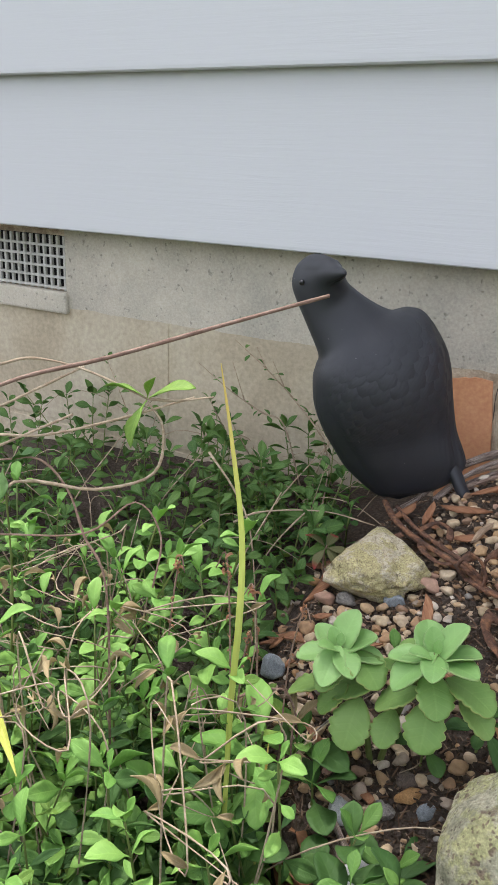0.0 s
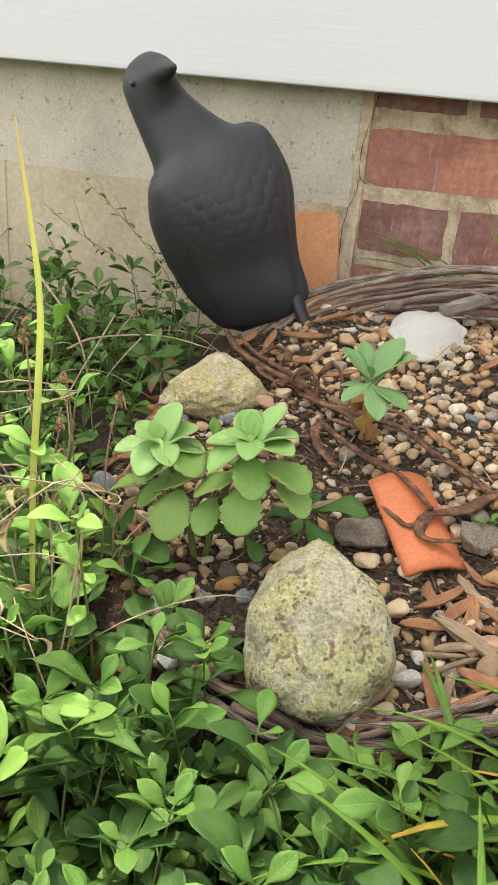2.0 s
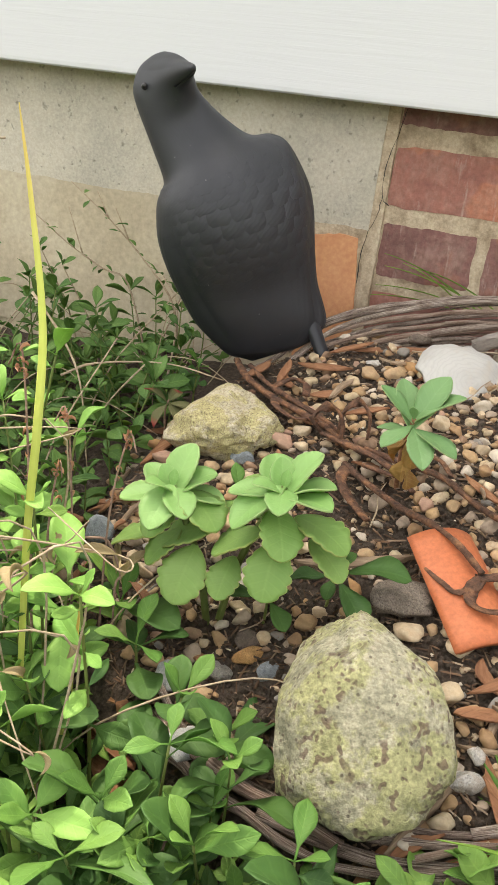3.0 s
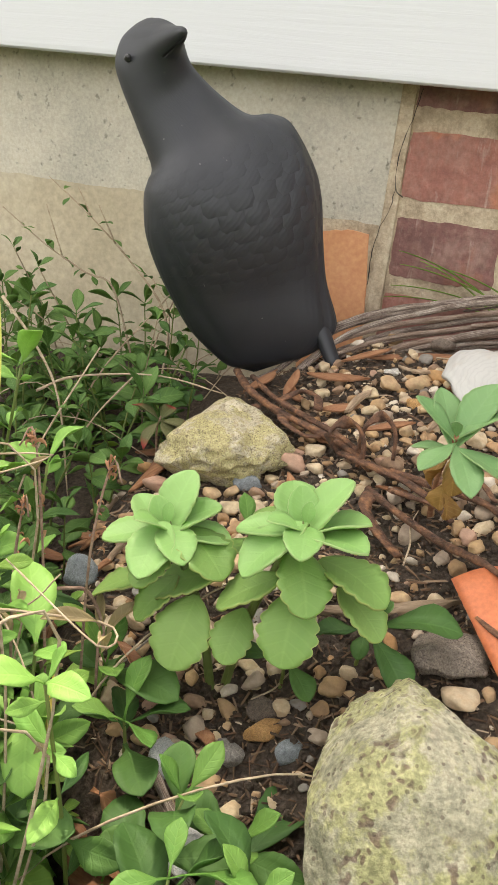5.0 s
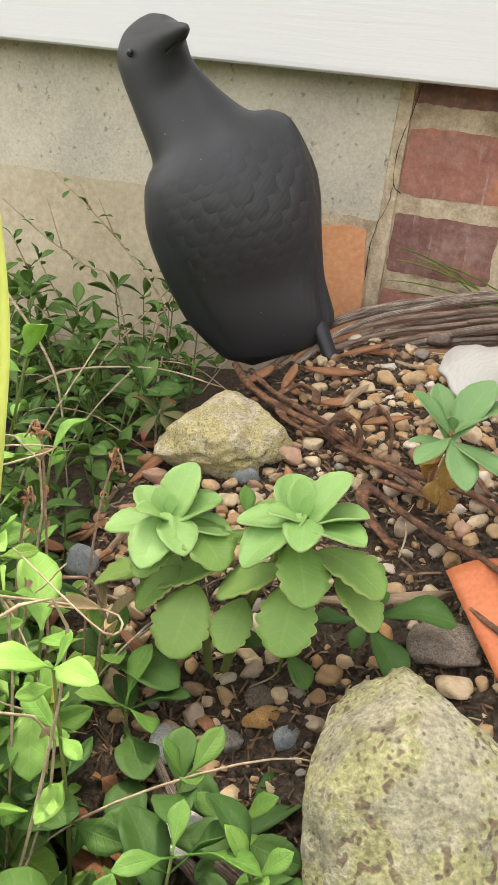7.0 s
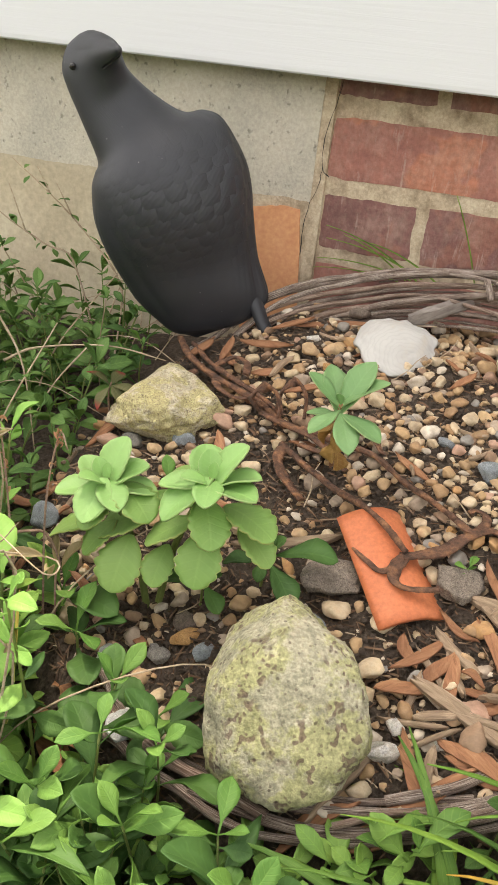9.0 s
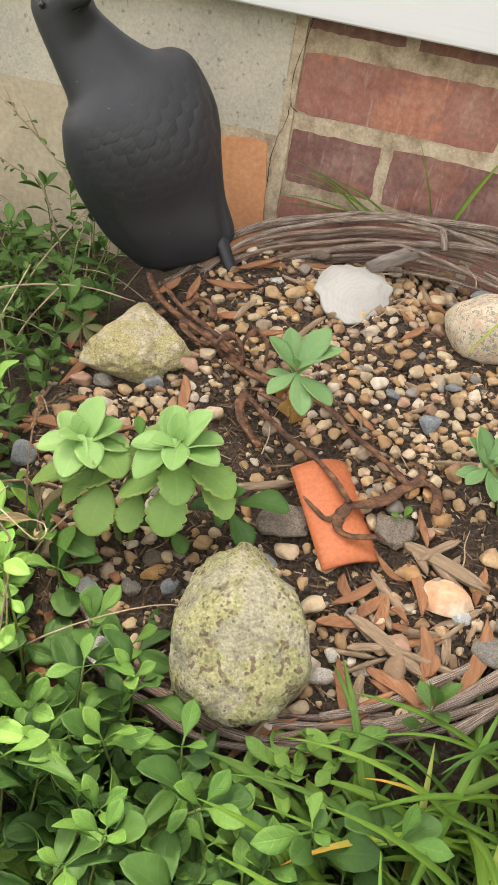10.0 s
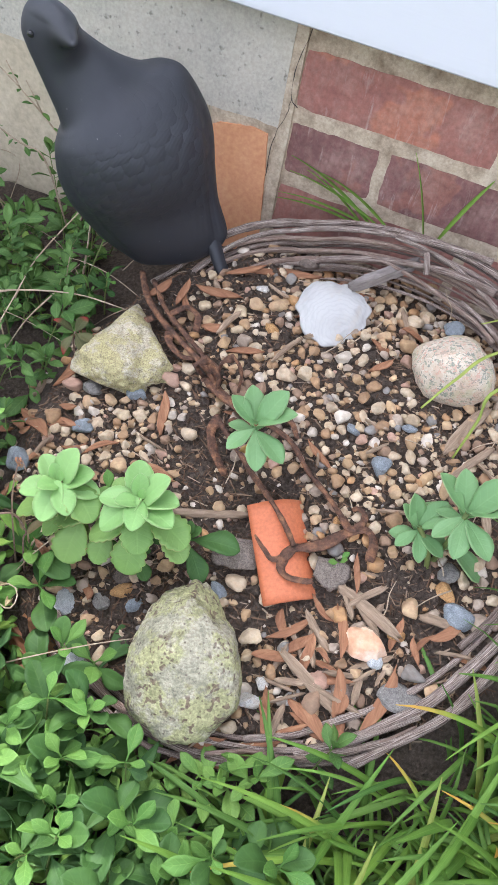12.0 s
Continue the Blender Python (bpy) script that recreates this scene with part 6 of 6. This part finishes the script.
sprig = twig("dry looping stem with a sprig of pale leaves", [
    [(-0.330, 0.300, -0.08), (-0.385, 0.330, 0.10), (-0.384, 0.345, 0.208), (-0.328, 0.378, 0.212), (-0.296, 0.400, 0.224), (-0.296, 0.411, 0.253), (-0.309, 0.411, 0.270)],
    [(-0.401, 0.368, 0.290), (-0.382, 0.380, 0.295), (-0.350, 0.395, 0.289), (-0.309, 0.411, 0.272)],
    [(-0.391, 0.355, 0.245), (-0.365, 0.370, 0.246), (-0.327, 0.396, 0.257), (-0.282, 0.428, 0.274)],
    [(-0.309, 0.411, 0.272), (-0.290, 0.420, 0.272), (-0.268, 0.430, 0.276)],
    [(-0.395, 0.360, 0.263), (-0.351, 0.396, 0.291)],
    [(-0.390, 0.353, 0.238), (-0.351, 0.383, 0.260)]], 0.0016, 0.0008, M_TWIG)
for yaw, rise, size in ((200, 15, 0.9), (20, 20, 1.0), (260, -60, 1.0), (330, 60, 0.6)):
    leaf_at(sprig, BRIGHT[1], (-0.309, 0.411, 0.272), yaw, rise, size, 15)
twig("kinked dry reddish stem among the weeds", [
    [(-0.308, 0.363, 0.02), (-0.308, 0.363, 0.148), (-0.328, 0.365, 0.182), (-0.344, 0.368, 0.211), (-0.365, 0.364, 0.230), (-0.388, 0.350, 0.229)],
    [(-0.378, 0.337, 0.181), (-0.328, 0.366, 0.184), (-0.303, 0.389, 0.205), (-0.283, 0.391, 0.184), (-0.281, 0.379, 0.151)]], 0.0010, 0.0007, M_PINK_TWIG)
side = twig("thin stem with a pair of small leaves", [[(-0.40, 0.35, 0.0), (-0.395, 0.36, 0.12), (-0.39, 0.355, 0.225)]], 0.0010, 0.0007, M_STEM, "leafy_sprig", "weed")
for yaw, rise in ((20, 30), (200, 20), (300, -40)):
    leaf_at(side, WEED[2], (-0.39, 0.355, 0.222), yaw, rise, 0.8, 0)

# dry flower stalks
for k, (x, y, top, dx) in enumerate(((-0.226, 0.400, 0.175, -0.012), (-0.222, 0.470, 0.110, 0.012), (-0.238, 0.462, 0.120, -0.012), (-0.246, 0.440, 0.095, 0.006), (-0.30, 0.42, 0.15, 0.01))):
    stalk = twig("dry brown stalk with curled withered flowers", [[(x, y, -0.05), (x + dx * 0.3, y, top * 0.5), (x + dx, y + 0.004, top), (x + dx * 1.6, y + 0.002, top - 0.008)]], 0.0009, 0.0005, M_PINK_TWIG, "dry_flower_stalk", "dry flower")
    r = random.Random(70 + k)
    for i in range(14):
        q = 0.94 + 0.06 * (i % 7) / 6 if i < 9 else 0.55 + 0.06 * (i - 9)
        leaf_at(stalk, CURLS[i % 3], (x + dx * q, y + 0.002, top * q), r.uniform(0, 360), r.uniform(-60, 60), r.uniform(0.22, 0.45), r.uniform(-60, 60))

# the tall yellow-green blade and its neighbours
def ribbon(name, points, half, side, mat):
    """A folded blade of grass along a curve, its width along side."""
    path = smooth_path(points, 8)
    n, verts, uvs, faces = len(path), [], [], []
    side = Vector(side).normalized()
    for i, p in enumerate(path):
        u = i / (n - 1)
        w = half * min(1.0, 0.6 + u) * (1 - u ** 3) + 0.0003
        d = (path[min(i + 1, n - 1)] - path[max(i - 1, 0)]).normalized()
        back = d.cross(side).normalized()
        for v in (-1, 0, 1):
            for lift in (0.0, 0.0005):
                verts.append(p + side * (w * v) + back * (lift + 0.4 * w * (1 - abs(v))))
                uvs.append((u, (v + 1) / 2))
    for i in range(n - 1):
        a, b = i * 6, i * 6 + 6
        faces += [(a, b, b + 2, a + 2), (a + 2, b + 2, b + 4, a + 4), (a + 1, a + 3, b + 3, b + 1), (a + 3, a + 5, b + 5, b + 3), (a, a + 1, b + 1, b), (a + 4, b + 4, b + 5, a + 5)]
    return mesh_of(name, verts, faces, mat, True, uvs)


spike = ribbon("grass_spike", [(-0.212, 0.368, 0.0), (-0.217, 0.380, 0.084), (-0.220, 0.392, 0.141), (-0.233, 0.414, 0.190), (-0.258, 0.438, 0.248), (-0.279, 0.456, 0.293)], 0.0022, (0.95, 0.3, 0.0), M_SPIKE)
thing("grass_spike", spike, Matrix.Identity(4), "tall upright yellow-green grass blade with a dry tip", "grass")
leaning = ribbon("yellow_grass", [(-0.236, 0.330, -0.16), (-0.220, 0.345, -0.123), (-0.198, 0.385, -0.053), (-0.202, 0.405, -0.016), (-0.209, 0.424, 0.022)], 0.0030, (0.95, -0.3, 0.0), M_SPIKE)
thing("yellow_grass", leaning, Matrix.Identity(4), "pale yellow grass blade leaning among weeds", "grass")
thing("yellow_grass", blade_mesh("yellow_grass", 0.17, 0.010, M_BLADE_P, radians(55), radians(50), 12), pose(-0.42, 0.33, 0.06, 0, 0, -30), "arching pale yellow blade above the thicket", "grass")

# bare stems against the foundation
for lab, stems in (("bent grey dry stem standing by the rock", [[(-0.433, 0.688, 0.126), (-0.398, 0.685, 0.091), (-0.371, 0.677, 0.052), (-0.353, 0.666, -0.03)]]),
                   ("thin brown runner lying across the weeds", [[(-0.391, 0.675, 0.057), (-0.364, 0.690, 0.071), (-0.301, 0.713, 0.079), (-0.249, 0.730, 0.070)], [(-0.320, 0.706, 0.076), (-0.345, 0.690, 0.04), (-0.365, 0.68, 0.0)]]),
                   ("dry leaning stem with seed heads by the foundation", [[(-0.370, 0.890, 0.02), (-0.386, 0.897, 0.087), (-0.431, 0.902, 0.132), (-0.480, 0.903, 0.171), (-0.531, 0.901, 0.206)], [(-0.45, 0.902, 0.148), (-0.47, 0.90, 0.185)], [(-0.48, 0.903, 0.171), (-0.495, 0.90, 0.20)]]),
                   ("dry leaning stem with small leaves by the foundation", [[(-0.41, 0.885, 0.02), (-0.442, 0.888, 0.103), (-0.473, 0.884, 0.116), (-0.518, 0.879, 0.138), (-0.571, 0.876, 0.171)], [(-0.50, 0.88, 0.13), (-0.52, 0.88, 0.18)]]),
                   ("thin brown upright stem behind the crow figure", [[(-0.355, 0.819, -0.02), (-0.356, 0.847, 0.090), (-0.381, 0.855, 0.128)]])):
    plant = twig(lab, stems, 0.0014, 0.0006, M_TWIG, "fallen_twig", "twig")
    r = random.Random(len(lab))
    for pts in stems[:1] if "leaf" in lab or "seed" in lab or "leaves" in lab else []:
        for i in range(12):
            a = smooth_path(pts, 6)
            p = a[int(len(a) * (0.35 + 0.6 * i / 12))]
            leaf_at(plant, SMALLS[i % 4], p, r.uniform(0, 360), r.uniform(-50, 40), r.uniform(0.3, 0.8), 0)
thicket = random.Random(91)
for k in range(46):
    x, y = thicket.uniform(-0.75, -0.27), thicket.uniform(0.50, 0.93)
    if k >= 30:
        x, y = thicket.uniform(-0.50, -0.18), thicket.uniform(0.24, 0.48)
    if not outside(x, y, 0.29):
        continue
    a, le = thicket.uniform(0, 6.28), thicket.uniform(0.08, 0.2)
    h = thicket.uniform(0.03, 0.12)
    z = ground_z(x, y)
    pts = [(x, y, z - 0.005), (x + 0.3 * le * math.cos(a), y + 0.3 * le * math.sin(a), z + h * 0.8), (x + 0.7 * le * math.cos(a + 0.3), min(0.95, y + 0.7 * le * math.sin(a + 0.3)), z + h * 1.1), (x + le * math.cos(a + 0.5), min(0.95, y + le * math.sin(a + 0.5)), z + h * 0.7)]
    twig("thin dry tangled stem in the weeds", [pts], 0.0007, 0.0004, M_TWIG, "fallen_twig", "twig")
red = twig("reddening leafy stem beside the rock", [[(-0.285, 0.690, 0.0), (-0.287, 0.688, 0.04), (-0.283, 0.685, 0.056)]], 0.001, 0.0007, M_PINK_TWIG, "leafy_sprig", "weed")
for yaw, rise in ((0, -5), (330, -25), (180, 20), (250, -50), (90, 10)):
    leaf_at(red, REDS[0], (-0.284, 0.686, 0.052), yaw, rise, 0.9, 10)

# curled straw and dead vines over the sunny thicket
vines = random.Random(57)
for k in range(26):
    x, y, z = vines.uniform(-0.42, -0.17), vines.uniform(0.25, 0.46), vines.uniform(0.04, 0.13)
    if x > -0.25 and y > 0.42:
        continue
    pts = [(x, y, ground_z(x, y))]
    for i in range(5):
        pts.append((x + vines.uniform(-0.045, 0.045), y + vines.uniform(-0.04, 0.04), z + vines.uniform(-0.035, 0.03)))
    vine = twig("pale curled dead vine over the weeds", [pts], 0.0007, 0.0004, M_TWIG, "dead_vine", "vine")
    for i in range(3):
        leaf_at(vine, STRAWS[i], pts[2 + i], vines.uniform(0, 360), vines.uniform(-70, 40), vines.uniform(0.5, 0.9), vines.uniform(-60, 60))

knot = twig("withered brown vine with curled pale leaves on the soil", [[(-0.245, 0.440, 0.038), (-0.239, 0.455, 0.037), (-0.228, 0.465, 0.037), (-0.219, 0.472, 0.033), (-0.210, 0.474, 0.011), (-0.211, 0.470, 0.002), (-0.207, 0.462, -0.035)]], 0.0012, 0.0007, M_PINK_TWIG, "withered_vine", "vine")
for me, at, yaw, rise, size, roll in ((STRAWS[1], (-0.209, 0.474, 0.006), 35, 50, 0.9, 30), (CURLS[0], (-0.203, 0.474, 0.007), 350, -50, 1.4, 20), (STRAWS[0], (-0.213, 0.474, 0.010), 120, 60, 0.8, 0), (BRIGHT[1], (-0.216, 0.471, 0.004), 165, 35, 0.75, 10), (BRIGHT[0], (-0.219, 0.466, 0.000), 200, -30, 0.8, 0), (STRAWS[2], (-0.240, 0.452, 0.036), 250, -60, 0.9, 40)):
    leaf_at(knot, me, at, yaw, rise, size, roll)
twig("thin grey-brown twig lying on the soil", [[(-0.219, 0.454, -0.043), (-0.209, 0.499, -0.026), (-0.192, 0.536, -0.010)]], 0.0010, 0.0006, M_STICK, "fallen_twig")
tall = twig("tall weed stem with large bright green leaves", [[(-0.205, 0.395, -0.06), (-0.203, 0.396, 0.02), (-0.199, 0.394, 0.058)]], 0.0013, 0.0009, M_STEM, "large_weed", "weed")
for at, yaw, rise, size in (((-0.199, 0.394, 0.056), 130, 34, 0.95), ((-0.202, 0.396, 0.030), 205, 18, 1.0), ((-0.203, 0.396, 0.022), 300, -28, 0.9), ((-0.199, 0.394, 0.054), 330, 28, 0.6), ((-0.204, 0.396, 0.005), 250, -30, 0.9)):
    leaf_at(tall, BROAD[int(yaw) % 2], at, yaw, rise, size, 10)
broad = twig("low weed with broad rounded bright green leaves", [[(-0.172, 0.262, -0.13), (-0.173, 0.262, -0.08), (-0.174, 0.262, -0.050)]], 0.0016, 0.0012, M_STEM, "large_weed", "weed")
for yaw, rise, size in ((105, 62, 1.3), (10, 50, 1.15), (200, 24, 1.2), (60, 74, 0.45)):
    leaf_at(broad, BROAD[0], (-0.174, 0.262, -0.052), yaw, rise, size, 6)

# grass along the foot of the brickwork and across the bed
for x, y, z, yaw, lean, bend, le, wi in ((-0.050, 0.935, 0.140, 172, 58, 26, 0.120, 0.0062), (-0.045, 0.938, 0.142, 180, 66, 22, 0.115, 0.0056), (-0.056, 0.932, 0.140, 187, 74, 22, 0.105, 0.0050), (0.010, 0.940, 0.146, 176, 18, 12, 0.095, 0.0080),
                                         (0.026, 0.940, 0.148, 30, 22, 10, 0.085, 0.0062), (-0.070, 0.935, 0.136, 184, 80, 20, 0.095, 0.0050), (-0.030, 0.936, 0.142, 168, 60, 34, 0.110, 0.0056), (-0.062, 0.936, 0.138, 176, 52, 26, 0.085, 0.0046)):
    thing("wall_grass", blade_mesh("wall_grass", le, wi, M_BLADE, radians(lean), radians(bend), 12), pose(x, y, z, 0, 0, yaw), "thin green grass blade growing by the brickwork", "grass", "grass by the brickwork")
for pts in ([(0.30, 0.83, 0.13), (0.20, 0.80, 0.185), (0.119, 0.754, 0.168), (0.092, 0.718, 0.150), (0.072, 0.685, 0.131)], [(0.28, 0.79, 0.12), (0.20, 0.77, 0.165), (0.131, 0.726, 0.150), (0.125, 0.705, 0.122), (0.118, 0.684, 0.088)],
            [(0.29, 0.85, 0.13), (0.20, 0.84, 0.18), (0.13, 0.81, 0.175), (0.097, 0.792, 0.165)]):
    thing("yellow_grass", tube("yellow_grass", pts, 0.0030, 0.0010, M_BLADE_D, 6, 8, 0.0, 0.18), Matrix.Identity(4), "arching yellow-green blade leaning over the gravel", "grass")
# broad dry leaves below the seedlings
for le, wi, x, y, yaw in ((0.075, 0.030, -0.190, 0.432, -12), (0.06, 0.022, -0.15, 0.40, 150), (0.055, 0.018, -0.225, 0.455, 60)):
    thing("dry_leaf", leaf_mesh("dry_leaf", le, wi, M_DRY, 0.5, 0.5, 0.25, 0.0, 0.0005, 0.08, 0.2, 12, 6), pose(x, y, ground_z(x, y) + 0.006, 12, 4, yaw), "broad curled tan-brown fallen leaf on the soil", "leaf")
big_kinds = [weed("large-leaved weed at the edge of the bed, green brightened for sunlight", h, n, SUNNY[:2] + BRIGHT[1:2], s, z, SUNNY, 0.3, name="large_weed") for h, n, s, z in ((0.085, 3, 71, 1.3), (0.070, 3, 72, 1.4), (0.11, 4, 73, 1.2))]
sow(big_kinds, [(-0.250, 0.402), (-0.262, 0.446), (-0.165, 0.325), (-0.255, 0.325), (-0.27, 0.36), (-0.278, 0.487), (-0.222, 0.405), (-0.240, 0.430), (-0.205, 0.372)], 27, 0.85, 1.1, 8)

# thin straws and a tiny sprout on the bed
straws = random.Random(83)
for k in range(26):
    a, q = straws.uniform(0, 6.28), 0.22 * math.sqrt(straws.random())
    x, y = RING_X + q * math.cos(a), RING_Y + q * math.sin(a)
    b, le = straws.uniform(0, 6.28), straws.uniform(0.02, 0.055)
    if any(math.hypot(x - px, y - py) < pr + 0.03 for px, py, pr in ROCKS[:3]) or math.hypot(x - 0.008, y - 0.553) < 0.07:
        continue
    pts = []
    for i in range(4):
        u = le * (i / 3 - 0.5)
        sx, sy = x + u * math.cos(b) + 0.002 * math.sin(2 * i + k), y + u * math.sin(b)
        pts.append((sx, sy, bed_z(sx, sy) + 0.009 + 0.002 * math.sin(i + k)))
    thing("dry_straw", tube("dry_straw", pts, 0.0007, 0.0004, M_TWIG, 4, 5, 0.2), Matrix.Identity(4), "thin dry straw lying on the gravel", "straw", "straws on the gravel")
sprout = weed("tiny green sprout beside the rusted ornament", 0.016, 1, YOUNG, 88, 0.55, YOUNG, 0.2, name="weed_seedling")
sprout.matrix_basis = pose(0.056, 0.557, ground_z(0.056, 0.557), 0, 0, 40)


# ---- low leaves and turf that cover the soil round the bed ----
def carpet(name, label, category, meshes, mat, places, seed):
    """Many small blades or leaves joined into one mesh."""
    r = random.Random(seed)
    shapes = []
    for me in meshes:
        shapes.append((np.array([p.co[:] for p in me.vertices]), [p.vertices[:] for p in me.polygons], np.array([d.uv[:] for d in me.uv_layers[0].data]), [p.loop_indices[:] for p in me.polygons]))
    vs, fs, ts, n = [], [], [], 0
    for x, y, z, yaw, rise, roll, size in places:
        v, f, uv, loops = r.choice(shapes)
        m = np.array(Euler((radians(roll), -radians(rise), radians(yaw)), "XYZ").to_matrix())
        vs.append((v * size) @ m.T + np.array([x, y, z]))
        corner = np.zeros((len(v), 2))
        for face, ids in zip(f, loops):
            for q, k in zip(face, ids):
                corner[q] = uv[k]
        ts.append(corner)
        fs += [tuple(q + n for q in face) for face in f]
        n += len(v)
    me = mesh_of(name, np.concatenate(vs).tolist(), fs, mat, True, np.concatenate(ts).tolist())
    thing(name, me, Matrix.Identity(4), label, category, kind="stuff")


def cover_places(count, seed):
    r, out = random.Random(seed), []
    while len(out) < count:
        x, y = r.uniform(-0.52, 0.06), r.uniform(0.13, 0.52)
        if not outside(x, y, 0.275) or x + 0.6 * y > 0.30:
            continue
        z, yaw = ground_z(x, y) + r.uniform(0.0, 0.035), r.uniform(0, 360)
        for k in range(r.randint(3, 5)):
            out.append((x + r.uniform(-0.006, 0.006), y + r.uniform(-0.006, 0.006), z, yaw + 137.5 * k, r.uniform(-5, 50), r.uniform(-40, 40), r.uniform(0.5, 1.1)))
    return out


def turf_places(count, seed):
    r, out = random.Random(seed), []
    while len(out) < count:
        x, y = r.uniform(0.02, 0.46), r.uniform(0.10, 0.60)
        if outside(x, y, 0.290) and x + 0.3 * y > 0.10:
            out.append((x, y, ground_z(x, y) - 0.004, r.uniform(0, 360), r.uniform(-12, 12), r.uniform(-12, 12), r.uniform(0.5, 1.15)))
    return out


carpet("ground_cover", "low mixed green leaves covering the soil round the bed", "weeds", [leaf_mesh("leaf", le, wi, M_COVER, 0.58, dr, 0.14, 0.03, 0.0005, 0.15, 0.22, 7, 4, 1.15) for le, wi, dr in ((0.030, 0.014, 0.5), (0.024, 0.012, 0.8), (0.036, 0.013, 0.9), (0.020, 0.011, 0.3))], M_COVER, cover_places(1900, 5), 6)
carpet("turf", "dense arching green grass beside the basket", "grass", [blade_mesh("blade", le, wi, M_TURF, radians(lean), radians(bend), 8, 0.0005, tw) for le, wi, lean, bend, tw in ((0.10, 0.004, 12, 60, 0.3), (0.13, 0.005, 20, 80, -0.4), (0.08, 0.003, 8, 40, 0.2), (0.15, 0.0055, 25, 95, 0.5))], M_TURF, turf_places(1300, 7), 8)
